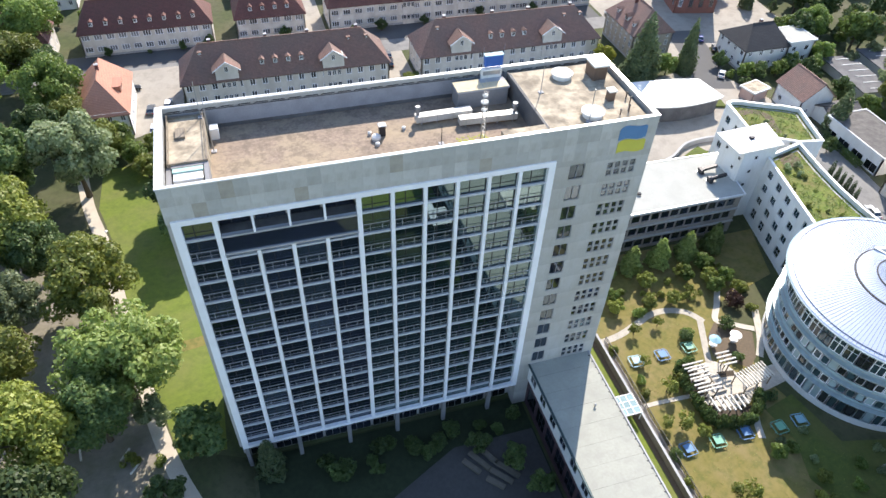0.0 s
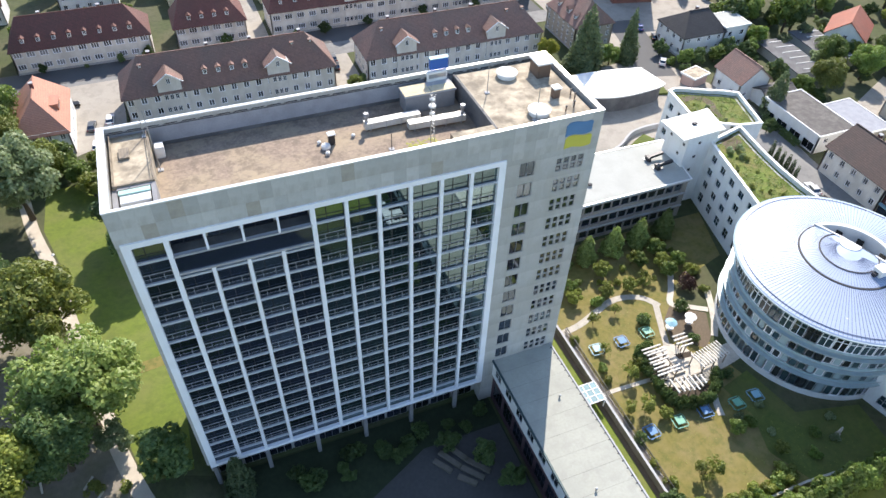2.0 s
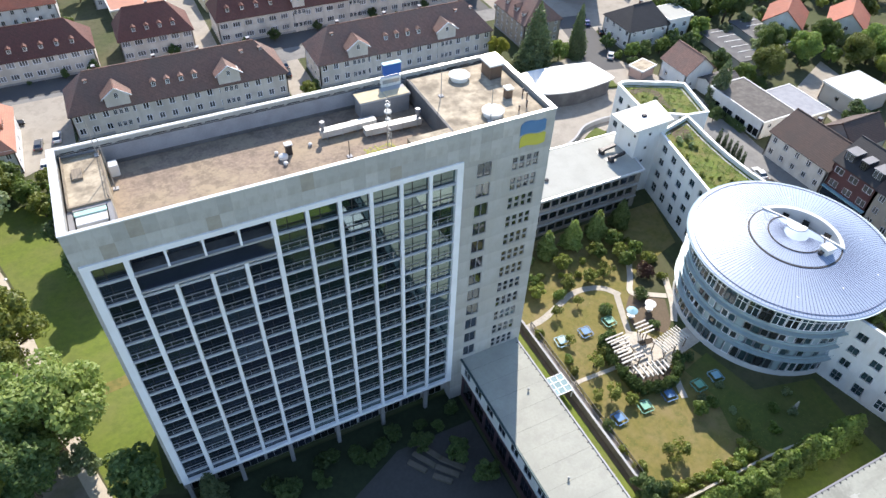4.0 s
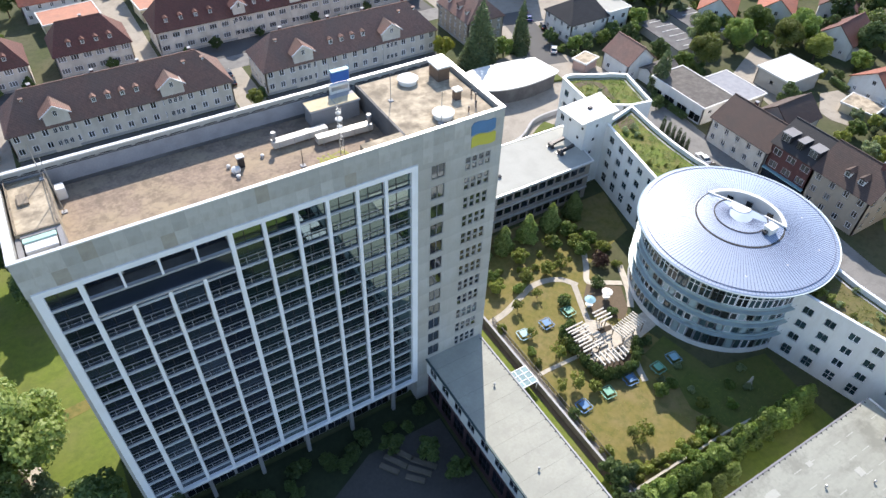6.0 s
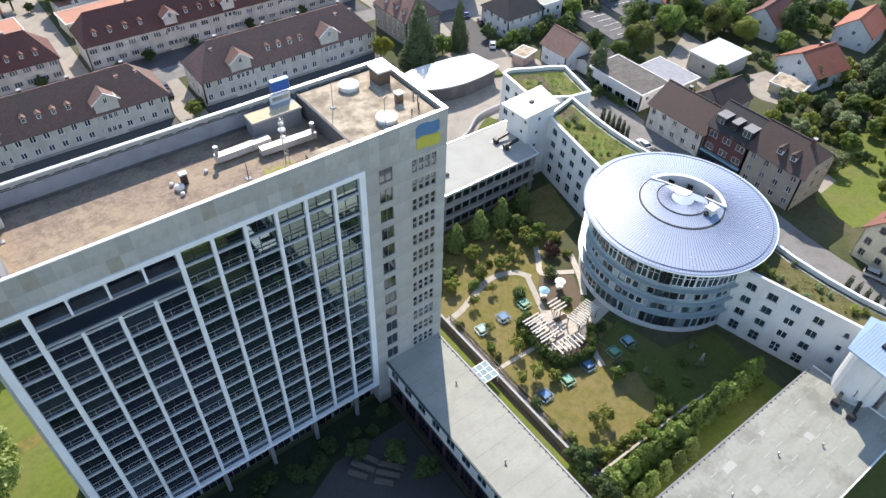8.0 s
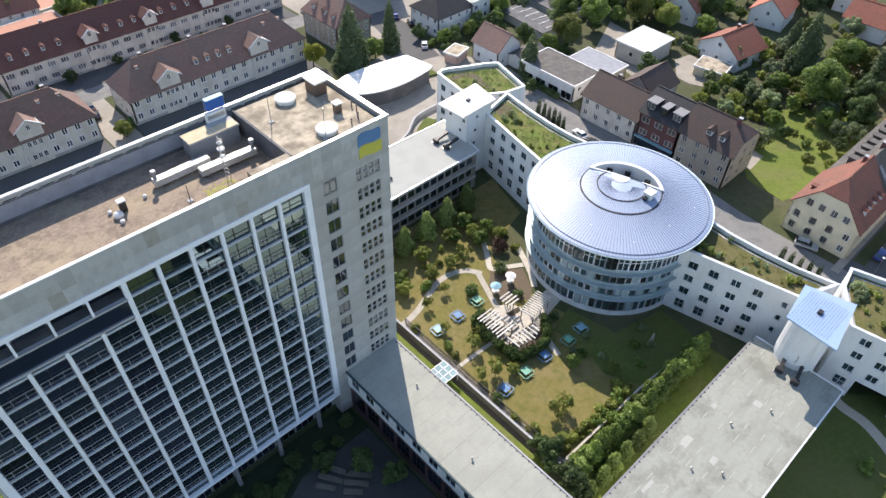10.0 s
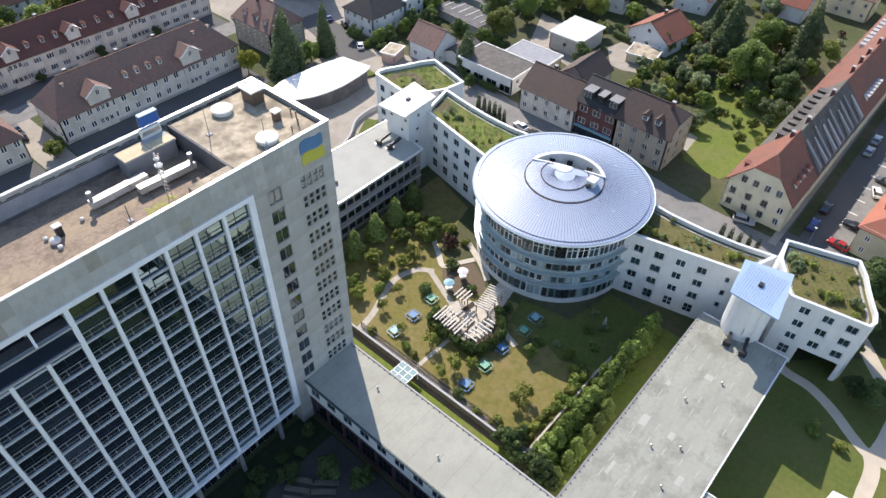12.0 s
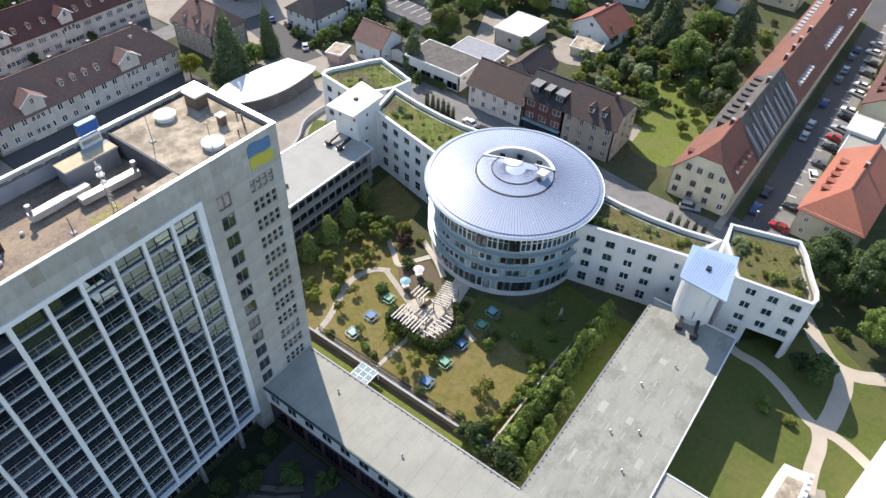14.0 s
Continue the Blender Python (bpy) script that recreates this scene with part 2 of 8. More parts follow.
TILE_RED = courses(material("red_tiles", (0.190, 0.078, 0.064), (0.118, 0.054, 0.047), 0.75, fine=1.8, coarse=0.3, mix=0.9, stain=(0.119, 0.068, 0.055), stain_amount=0.4, per_object=0.15), "Z", 0.24, 0.65, 0.5)
TILE_ORANGE = courses(material("orange_tiles", (0.44, 0.155, 0.098), (0.33, 0.115, 0.075), 0.75, fine=1.8, coarse=0.3, mix=0.9, stain=(0.26, 0.12, 0.085), stain_amount=0.45, per_object=0.2), "Z", 0.24, 0.7, 0.5)
TILE_RUST = patches(courses(material("rust_tiles", (0.285, 0.104, 0.072), (0.18, 0.07, 0.052), 0.75, fine=1.8, coarse=0.3, mix=0.9, stain=(0.13, 0.075, 0.06), stain_amount=0.5, per_object=0.12), "Z", 0.24, 0.65, 0.5), (0.17, 0.085, 0.065), 0.5, 0.6)
TILE_GREY = courses(material("grey_tiles", (0.160, 0.148, 0.136), (0.068, 0.062, 0.059), 0.8, fine=0.7, coarse=0.35, mix=0.95, stain=(0.080, 0.072, 0.068), stain_amount=0.6), "Z", 0.3, 0.65, 0.5)
TILE_PEACH = patches(courses(material("peach_tiles", (0.56, 0.27, 0.18), (0.44, 0.20, 0.14), 0.75, fine=1.8, coarse=0.3, mix=0.9, stain=(0.34, 0.18, 0.13), stain_amount=0.4), "Z", 0.24, 0.72, 0.5), (0.36, 0.20, 0.15), 0.4, 0.7)
PLUM_WALL = courses(material("plum_brick", (0.085, 0.048, 0.058), (0.060, 0.036, 0.044), 0.85, fine=5, coarse=0.5, stain_amount=0.3), "Z", 0.3, 0.8, 0.2)
EDGE_TEAL = material("edge_teal", (0.05, 0.085, 0.095), (0.04, 0.065, 0.075), 0.5, metal=0.3, bump=0.02)
RETAINING = patches(material("retaining_wall", (0.17, 0.15, 0.125), (0.12, 0.105, 0.09), 0.9, fine=2, coarse=0.4, stain=(0.09, 0.085, 0.07), stain_amount=0.6, bump=0.2), (0.10, 0.10, 0.07), 0.5, 0.8)
CANOPY_GLASS = material("milky_canopy_glass", (0.25, 0.36, 0.37), (0.17, 0.26, 0.28), 0.15, fine=1.5, coarse=0.5, ior=1.6, bump=0.0, per_object=0.35)
PALE_GLASS = material("pale_house_glass", (0.20, 0.205, 0.21), (0.12, 0.125, 0.13), 0.15, fine=0.8, coarse=0.3, ior=1.6, bump=0.0, per_object=0.6)
DUCT_METAL = material("duct_metal", (0.62, 0.62, 0.60), (0.50, 0.50, 0.48), 0.45, metal=0.15, fine=3, coarse=0.8, stain=(0.36, 0.34, 0.30), stain_amount=0.5, bump=0.05)
ZINC = material("zinc_roof", (0.35, 0.425, 0.56), (0.30, 0.375, 0.515), 0.45, metal=0.1, fine=1.5, coarse=0.15, stain=(0.38, 0.44, 0.56), stain_amount=0.5, bump=0.02)
LEDGE = material("ledge_metal", (0.42, 0.51, 0.54), (0.36, 0.44, 0.47), 0.45, metal=0.3, fine=2, coarse=0.5, stain_amount=0.2, bump=0.02)
# Zinc with the reflected blue sky painted into its base colour.
ZINC_SKY = material("zinc_sky_roof", (0.40, 0.54, 0.74), (0.35, 0.48, 0.68), 0.4, metal=0.35, fine=1.5, coarse=0.15, stain=(0.46, 0.56, 0.70), stain_amount=0.5, bump=0.02)
ZINC_SEAM = material("zinc_seam", (0.19, 0.22, 0.32), None, 0.5, metal=0.3, bump=0)
STEEL = material("steel", (0.45, 0.46, 0.47), None, 0.4, metal=0.7, bump=0.02)
DARK_METAL = material("dark_metal", (0.05, 0.05, 0.055), None, 0.5, metal=0.4, bump=0.02)
WHITE_METAL = material("white_metal", (0.78, 0.78, 0.76), (0.70, 0.70, 0.68), 0.4, coarse=0.8, stain_amount=0.2, bump=0.02)
BLUE_PAINT = material("blue_paint", (0.03, 0.12, 0.42), (0.025, 0.10, 0.36), 0.5, bump=0.02)
FLAG_BLUE = material("flag_blue", (0.10, 0.23, 0.43), (0.09, 0.20, 0.38), 0.7, bump=0.02)
FLAG_YELLOW = material("flag_yellow", (0.56, 0.53, 0.08), (0.50, 0.47, 0.08), 0.7, bump=0.02)
TABLE_BLUE = material("table_blue", (0.10, 0.22, 0.42), (0.13, 0.27, 0.47), 0.6, bump=0.02)
GREEN_PAINT = material("green_paint", (0.15, 0.38, 0.27), (0.19, 0.44, 0.33), 0.5, bump=0.02)
PALE_BLUE_PAINT = material("pale_blue_paint", (0.28, 0.50, 0.60), None, 0.5, bump=0.02)
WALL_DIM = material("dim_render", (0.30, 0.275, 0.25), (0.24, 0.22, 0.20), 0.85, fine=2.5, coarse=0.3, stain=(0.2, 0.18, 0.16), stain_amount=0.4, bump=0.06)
BITUMEN = material("bitumen", (0.12, 0.12, 0.125), (0.08, 0.08, 0.085), 0.85, fine=3, coarse=0.4, mix=0.8, stain=(0.2, 0.2, 0.2), stain_amount=0.5, bump=0.1)
RUST_METAL = material("rusty_metal", (0.17, 0.115, 0.085), (0.11, 0.08, 0.065), 0.7, metal=0.2, fine=6, coarse=1.0, stain_amount=0.4, bump=0.1)
TURQUOISE = material("turquoise_sheet", (0.45, 0.70, 0.62), None, 0.45, bump=0.02)
STONE_PALE = material("pale_stone", (0.54, 0.50, 0.43), (0.40, 0.37, 0.32), 0.9, fine=3, coarse=0.9, mix=0.9, stain_amount=0.4, bump=0.3, per_object=0.15)
STONE_WHITE = material("bleached_timber", (0.72, 0.69, 0.63), (0.58, 0.55, 0.50), 0.9, fine=4, coarse=0.9, mix=0.9, stain_amount=0.3, bump=0.3, per_object=0.12)
WOOD = courses(material("grey_timber", (0.30, 0.25, 0.19), (0.20, 0.17, 0.13), 0.85, fine=6, coarse=1, bump=0.2), "X", 0.3, 0.85, 0.2)
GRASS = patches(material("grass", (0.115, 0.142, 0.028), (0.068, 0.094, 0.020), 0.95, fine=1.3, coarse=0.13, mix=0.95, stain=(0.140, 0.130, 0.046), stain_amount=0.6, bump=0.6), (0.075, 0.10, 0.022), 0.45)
GRASS_LUSH = patches(material("lush_grass", (0.150, 0.195, 0.028), (0.105, 0.142, 0.022), 0.95, fine=1.2, coarse=0.13, mix=0.95, stain=(0.165, 0.160, 0.060), stain_amount=0.6, bump=0.6), (0.075, 0.105, 0.02), 0.4)
GRASS_DRY = patches(material("dry_grass", (0.205, 0.172, 0.052), (0.140, 0.130, 0.032), 0.95, fine=1.1, coarse=0.2, mix=0.95, stain=(0.235, 0.185, 0.085), stain_amount=0.8, bump=0.6), (0.095, 0.115, 0.028), 0.45)
GRASS_PARK = patches(material("park_ground", (0.070, 0.088, 0.028), (0.046, 0.056, 0.022), 0.95, fine=0.9, coarse=0.06, mix=0.9, stain=(0.125, 0.108, 0.072), stain_amount=0.6, bump=0.6), (0.04, 0.05, 0.018), 0.5)
SEDUM = patches(patches(material("sedum", (0.166, 0.210, 0.033), (0.099, 0.150, 0.025), 0.95, fine=2.2, coarse=0.3, mix=0.95, stain=(0.221, 0.172, 0.066), stain_amount=0.7, bump=0.7), (0.20, 0.15, 0.07), 0.6, 0.45), (0.075, 0.11, 0.02), 0.6, 1.4)
SEDUM_DRY = patches(material("dry_sedum", (0.150, 0.133, 0.049), (0.102, 0.111, 0.027), 0.95, fine=2.2, coarse=0.3, mix=0.95, stain=(0.177, 0.129, 0.075), stain_amount=0.7, bump=0.7), (0.085, 0.095, 0.03), 0.6, 0.5)
# Soil darkened to paint the shadow between the pergola beams.
SOIL_SHADE = material("shade_soil", (0.075, 0.058, 0.042), (0.05, 0.04, 0.03), 0.95, fine=4, coarse=0.6, mix=0.9, bump=0.6)
SOIL = material("soil", (0.16, 0.12, 0.085), (0.11, 0.09, 0.06), 0.95, fine=3, coarse=0.3, mix=0.9, bump=0.6)
ASPHALT = material("asphalt", (0.105, 0.105, 0.107), (0.08, 0.08, 0.082), 0.9, fine=6, coarse=0.12, mix=0.8, stain=(0.125, 0.125, 0.122), stain_amount=0.5, bump=0.2)
PAVING = patches(material("pale_paving", (0.378, 0.347, 0.297), (0.306, 0.279, 0.243), 0.9, fine=3, coarse=0.15, mix=0.8, stain=(0.270, 0.248, 0.211), stain_amount=0.5, bump=0.2), (0.23, 0.21, 0.18), 0.5, 0.35)
PATH_MAT = material("path_gravel", (0.55, 0.49, 0.40), (0.45, 0.40, 0.33), 0.95, fine=5, coarse=0.3, mix=0.8, stain_amount=0.25, bump=0.3)
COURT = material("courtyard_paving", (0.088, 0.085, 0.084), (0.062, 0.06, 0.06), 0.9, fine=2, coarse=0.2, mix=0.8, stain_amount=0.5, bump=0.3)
# Very dark ground colour that carries the courtyard's shade.
COURT_DARK = material("dark_court_ground", (0.035, 0.05, 0.022), (0.02, 0.03, 0.014), 0.95, fine=1.5, coarse=0.3, mix=0.95, stain_amount=0.5, bump=0.8)
WALKWAY = material("walkway_gravel", (0.36, 0.325, 0.28), (0.22, 0.195, 0.17), 0.95, fine=1.3, coarse=0.4, mix=0.95, stain=(0.30, 0.26, 0.22), stain_amount=0.5, bump=0.4)
MARKING = material("road_paint", (0.72, 0.72, 0.70), (0.6, 0.6, 0.58), 0.7, bump=0.05)
BARK = material("bark", (0.11, 0.085, 0.06), (0.07, 0.055, 0.04), 0.95, fine=8, coarse=1.5, bump=0.6)
RUBBER = material("rubber", (0.02, 0.02, 0.02), None, 0.8, bump=0)
LAMP_GLASS = material("lamp_glass", (0.75, 0.75, 0.72), None, 0.2, bump=0)
LEAF_A = leaf_material("leaves_mid", (0.111, 0.188, 0.039), (0.242, 0.314, 0.072))
LEAF_B = leaf_material("leaves_yellow", (0.170, 0.215, 0.040), (0.305, 0.335, 0.078))
LEAF_C = leaf_material("leaves_dark", (0.062, 0.115, 0.038), (0.150, 0.210, 0.066))
LEAF_D = leaf_material("leaves_grey", (0.179, 0.242, 0.108), (0.340, 0.394, 0.215))
LEAF_E = leaf_material("leaves_red", (0.07, 0.035, 0.03), (0.12, 0.065, 0.05))
LEAF_CYPRESS = leaf_material("cypress_needles", (0.042, 0.070, 0.034), (0.085, 0.120, 0.050), 0.2)
LEAF_F = leaf_material("needles", (0.085, 0.135, 0.062), (0.185, 0.235, 0.100), 0.2)
LEAF_G = leaf_material("leaves_olive", (0.120, 0.165, 0.035), (0.270, 0.290, 0.060))
LEAF_H = leaf_material("leaves_light", (0.175, 0.250, 0.060), (0.340, 0.410, 0.130))
LEAF_Y = leaf_material("leaves_bright", (0.30, 0.32, 0.03), (0.42, 0.42, 0.07))

# ---- building blocks ----
ROOTS = {}


def thing(name, loc=(0, 0, 0), label="", category="", group="", kind="", rz=0.0):
    e = new(name)
    e.empty_display_size = 0.5
    e.matrix_basis = pose(*loc, 0, 0, rz)
    ROOTS[e.name] = Vector(loc)
    return tagged(e, label, category, group, kind)


def mesh_of(name, bm, mat):
    me = bpy.data.meshes.new(name)
    bm.to_mesh(me)
    bm.free()
    for m in (mat if isinstance(mat, (list, tuple)) else [mat]):
        me.materials.append(m)
    return me


def part(name, bm, mat, parent, label="", shift=None):
    """One mesh under a thing or a part. bm is in the thing's own coordinates, or in the world's with shift = the thing's place."""
    if shift is not None:
        bmesh.ops.translate(bm, verts=bm.verts, vec=-Vector(shift))
    ob = new(name, mesh_of(name, bm, mat))
    ob.parent = parent
    return tagged(ob, label)


def piece(name, me, parent, m=None):
    """A further object on a shared mesh."""
    ob = new(name, me)
    ob.parent = parent
    if m is not None:
        ob.matrix_basis = m
    return ob


def solid(name, bm, mat, label, category, kind="", group=""):
    return tagged(new(name, mesh_of(name, bm, mat)), label, category, group, kind)


def box(bm, x0, x1, y0, y1, z0, z1, mat=0):
    v = [bm.verts.new((x, y, z)) for z in (z0, z1) for x, y in ((x0, y0), (x1, y0), (x1, y1), (x0, y1))]
    for f in ((3, 2, 1, 0), (4, 5, 6, 7), (0, 1, 5, 4), (1, 2, 6, 5), (2, 3, 7, 6), (3, 0, 4, 7)):
        bm.faces.new([v[i] for i in f]).material_index = mat
    return v


def boxes(*rows):
    bm = bmesh.new()
    for r in rows:
        box(bm, *r)
    return bm


def bevelled(bm, w=0.05, seg=1):
    bmesh.ops.bevel(bm, geom=list(bm.edges), offset=w, segments=seg, affect="EDGES", profile=0.5)
    return bm


def prism(bm, poly, z0, z1, mat=0):
    """An upright block over a polygon given counter-clockwise; z0 and z1 are numbers or one for each corner."""
    n = len(poly)
    za = z0 if isinstance(z0, (list, tuple)) else [z0] * n
    zb = z1 if isinstance(z1, (list, tuple)) else [z1] * n
    a = [bm.verts.new((x, y, z)) for (x, y), z in zip(poly, za)]
    b = [bm.verts.new((x, y, z)) for (x, y), z in zip(poly, zb)]
    bm.faces.new(a[::-1]).material_index = mat
    bm.faces.new(b).material_index = mat
    for i in range(n):
        bm.faces.new((a[i], a[(i + 1) % n], b[(i + 1) % n], b[i])).material_index = mat
    return bm


def ring_wall(bm, poly, t, z0, z1):
    """A wall of thickness t inside a counter-clockwise polygon, as one closed ring."""
    inner, n = inset(poly, t), len(poly)
    a, b, c, d = ([bm.verts.new((x, y, z)) for x, y in p] for p, z in ((poly, z0), (poly, z1), (inner, z1), (inner, z0)))
    for i in range(n):
        j = (i + 1) % n
        for p, q in ((a, b), (b, c), (c, d), (d, a)):
            bm.faces.new((p[i], p[j], q[j], q[i]))
    return bm


def inset(poly, t):
    out, n = [], len(poly)
    for i in range(n):
        p0, p1, p2 = Vector(poly[i - 1]), Vector(poly[i]), Vector(poly[(i + 1) % n])
        d0, d1 = (p1 - p0).normalized(), (p2 - p1).normalized()
        n0, n1 = Vector((-d0.y, d0.x)), Vector((-d1.y, d1.x))
        b = (n0 + n1).normalized()
        out.append(tuple(p1 + b * (t / max(0.3, b.dot(n0)))))
    return out


def tube(bm, r0, r1, z0, z1, seg=12, cx=0.0, cy=0.0, cap=True):
    a = [bm.verts.new((cx + r0 * math.cos(2 * math.pi * i / seg), cy + r0 * math.sin(2 * math.pi * i / seg), z0)) for i in range(seg)]
    b = [bm.verts.new((cx + r1 * math.cos(2 * math.pi * i / seg), cy + r1 * math.sin(2 * math.pi * i / seg), z1)) for i in range(seg)]
    for i in range(seg):
        bm.faces.new((a[i], a[(i + 1) % seg], b[(i + 1) % seg], b[i]))
    if cap:
        bm.faces.new(a[::-1])
        bm.faces.new(b)
    return bm


def beam(bm, p, q, w, h=None):
    """A square bar from p to q."""
    p, q = Vector(p), Vector(q)
    d = q - p
    m = Matrix.Translation((p + q) / 2) @ d.to_track_quat("Z", "Y").to_matrix().to_4x4() @ Matrix.Diagonal((w, h or w, d.length, 1))
    bmesh.ops.create_cube(bm, size=1, matrix=m)
    return bm


def revolve(bm, rows, seg=96, a0=0.0, a1=2 * math.pi):
    """Turns a profile of (radius, z) round the z axis; a closed profile gives a closed ring."""
    full = abs(a1 - a0 - 2 * math.pi) < 1e-6
    k = seg if full else seg + 1
    vs = [[bm.verts.new((r * math.cos(a0 + (a1 - a0) * i / seg), r * math.sin(a0 + (a1 - a0) * i / seg), z)) for r, z in rows] for i in range(k)]
    for i in range(seg):
        u, v = vs[i], vs[(i + 1) % k]
        for j in range(len(rows)):
            jj = (j + 1) % len(rows)
            bm.faces.new((u[j], v[j], v[jj], u[jj]))
    if not full:
        bm.faces.new(vs[0][::-1])
        bm.faces.new(vs[-1])
    return bm


def ribbon(bm, pts, w, z, thick=0.05):
    """A path of width w along pts."""
    pts = [Vector((*p, 0)) for p in pts]
    left, right = [], []
    for i, p in enumerate(pts):
        d = (pts[min(i + 1, len(pts) - 1)] - pts[max(i - 1, 0)]).normalized()
        s = Vector((-d.y, d.x, 0)) * (w / 2)
        left.append(p + s)
        right.append(p - s)
    rows = [[bm.verts.new((*p.xy, h)) for p in side] for side, h in ((right, z - thick), (right, z), (left, z), (left, z - thick))]
    for i in range(len(pts) - 1):
        for k in range(4):
            p, q = rows[k], rows[(k + 1) % 4]
            bm.faces.new((p[i], p[i + 1], q[i + 1], q[i]))
    for i in (0, -1):
        bm.faces.new([r[i] for r in rows])
    bmesh.ops.recalc_face_normals(bm, faces=bm.faces)
    return bm


def smooth_line(pts, k=6):
    out = []
    for i in range(len(pts) - 1):
        p0, p1, p2, p3 = (Vector(pts[max(0, min(len(pts) - 1, i + j))]) for j in (-1, 0, 1, 2))
        for s in range(k):
            t = s / k
            out.append(tuple(0.5 * (2 * p1 + (p2 - p0) * t + (2 * p0 - 5 * p1 + 4 * p2 - p3) * t * t + (3 * p1 - p0 - 3 * p2 + p3) * t ** 3)))
    return out + [tuple(pts[-1])]

# ---- walls with openings and windows ----


def facade(bm, p, q, z0, z1, t, holes):
    """A wall of thickness t from p to q, its outside to the right of that way; holes are (s0, s1, z0, z1) along it."""
    p, q = Vector((*p, 0)), Vector((*q, 0))
    d = (q - p).normalized()
    inw = Vector((-d.y, d.x, 0)) * t
    length = (q - p).length
    zs = sorted({z0, z1, *[h[2] for h in holes], *[h[3] for h in holes]})
    zs = [z for z in zs if z0 <= z <= z1]
    for a, b in zip(zs, zs[1:]):
        cuts = sorted((h[0], h[1]) for h in holes if h[2] < b - 1e-5 and h[3] > a + 1e-5)
        s = 0.0
        for c0, c1 in [*cuts, (length, length)]:
            if c0 > s + 1e-4:
                u, v = p + d * s, p + d * c0
                prism(bm, [u.xy[:], v.xy[:], (v + inw).xy[:], (u + inw).xy[:]], a, b)
            s = max(s, c1)
    return bm


WINDOW_MESHES = {}


def window_meshes(w, h, cols, rows, frame_mat, glass_mat, bar=0.07):
    key = (round(w, 2), round(h, 2), cols, rows, frame_mat.name, glass_mat.name, bar)
    if key not in WINDOW_MESHES:
        bm = bmesh.new()
        xs, zs = [-w / 2], [0.0]
        for i in range(cols):
            xs += [-w / 2 + bar + (w - bar) * i / cols, -w / 2 + (w - bar) * (i + 1) / cols]
        for i in range(rows):
            zs += [bar + (h - bar) * i / rows, (h - bar) * (i + 1) / rows]
        xs, zs = xs + [w / 2], zs + [h]
        vs = [[bm.verts.new((x, -0.04, z)) for z in zs] for x in xs]
        for i in range(len(xs) - 1):
            for k in range(len(zs) - 1):
                if i % 2 == 0 or k % 2 == 0:
                    bm.faces.new((vs[i][k], vs[i + 1][k], vs[i + 1][k + 1], vs[i][k + 1]))
        bmesh.ops.solidify(bm, geom=list(bm.faces), thickness=-0.12)
        bmesh.ops.recalc_face_normals(bm, faces=bm.faces)
        g = bmesh.new()
        box(g, -w / 2 + bar * 0.5, w / 2 - bar * 0.5, 0.015, 0.04, bar * 0.5, h - bar * 0.5)
        WINDOW_MESHES[key] = (mesh_of("window", bm, frame_mat), mesh_of("pane", g, glass_mat))
    return WINDOW_MESHES[key]


def put_window(parent, m, w, h, cols=2, rows=1, frame_mat=None, glass_mat=None, bar=0.07):
    a, b = window_meshes(w, h, cols, rows, frame_mat or FRAME_WHITE, glass_mat or WIN_GLASS, bar)
    o = piece("window", a, parent, m)
    piece("pane", b, o)
    return o


def wall_windows(bm, parent, shift, p, q, z0, z1, t, holes, cols=2, rows=1, frame_mat=None, glass_mat=None, depth=0.14, bar=0.07):
    """A wall with its windows set back in the openings. The wall goes into bm, in world places."""
    facade(bm, p, q, z0, z1, t, holes)
    a, b = Vector((*p, 0)), Vector((*q, 0))
    d = (b - a).normalized()
    inw = Vector((-d.y, d.x, 0))
    rz = math.degrees(math.atan2(d.y, d.x))
    for h in holes:
        c = a + d * ((h[0] + h[1]) / 2) + inw * depth - Vector(shift)
        kind = h[4] if len(h) > 4 else (cols, rows)
        put_window(parent, pose(c.x, c.y, h[2] - shift[2], 0, 0, rz), h[1] - h[0], h[3] - h[2], *kind, frame_mat, glass_mat, bar)


# ---- ground, roads, lawns ----
bm = bmesh.new()
xs = [-1600, -400, -120, -60, -30, -4, 0.5, 43.6, 46, 120, 240, 500, 1600]
ys = [-1600, -400, -120, -60, -48, -20, 1.5, 5, 60, 120, 240, 500, 1600]
grid = [[bm.verts.new((x, y, -3.2 if 0.5 <= x <= 43.6 and -48 <= y <= 1.5 else 0.0)) for y in ys] for x in xs]
for i in range(len(xs) - 1):
    for j in range(len(ys) - 1):
        bm.faces.new((grid[i][j], grid[i + 1][j], grid[i + 1][j + 1], grid[i][j + 1]))
solid("ground", bm, GRASS_PARK, "mown grass and bare earth between the buildings", "ground", "structure")


def sheet(name, poly, z, mat, label, category, thick=0.06):
    bm = bmesh.new()
    prism(bm, poly, z - thick, z)
    return solid(name, bm, mat, label, category, "structure")


def strip(name, pts, w, z, mat, label, category):
    bm = bmesh.new()
    ribbon(bm, smooth_line(pts), w, z)
    return solid(name, bm, mat, label, category, "structure")


sheet("lawn", [(-9.0, 2), (-2.5, 2), (-2.5, 76), (-23, 76), (-23.2, 63), (-19.6, 50), (-17.6, 38), (-14.4, 23), (-11.6, 12)], 0.03, GRASS_LUSH, "bright green mown lawn beside the tower", "lawn")
strip("footpath", [(-28, 80), (-25.2, 64), (-21.2, 50), (-18.6, 37), (-15.2, 22), (-12.6, 10), (-9.5, 0), (-6, -8)], 2.3, 0.06, PATH_MAT, "pale gravel footpath along the park edge", "path")
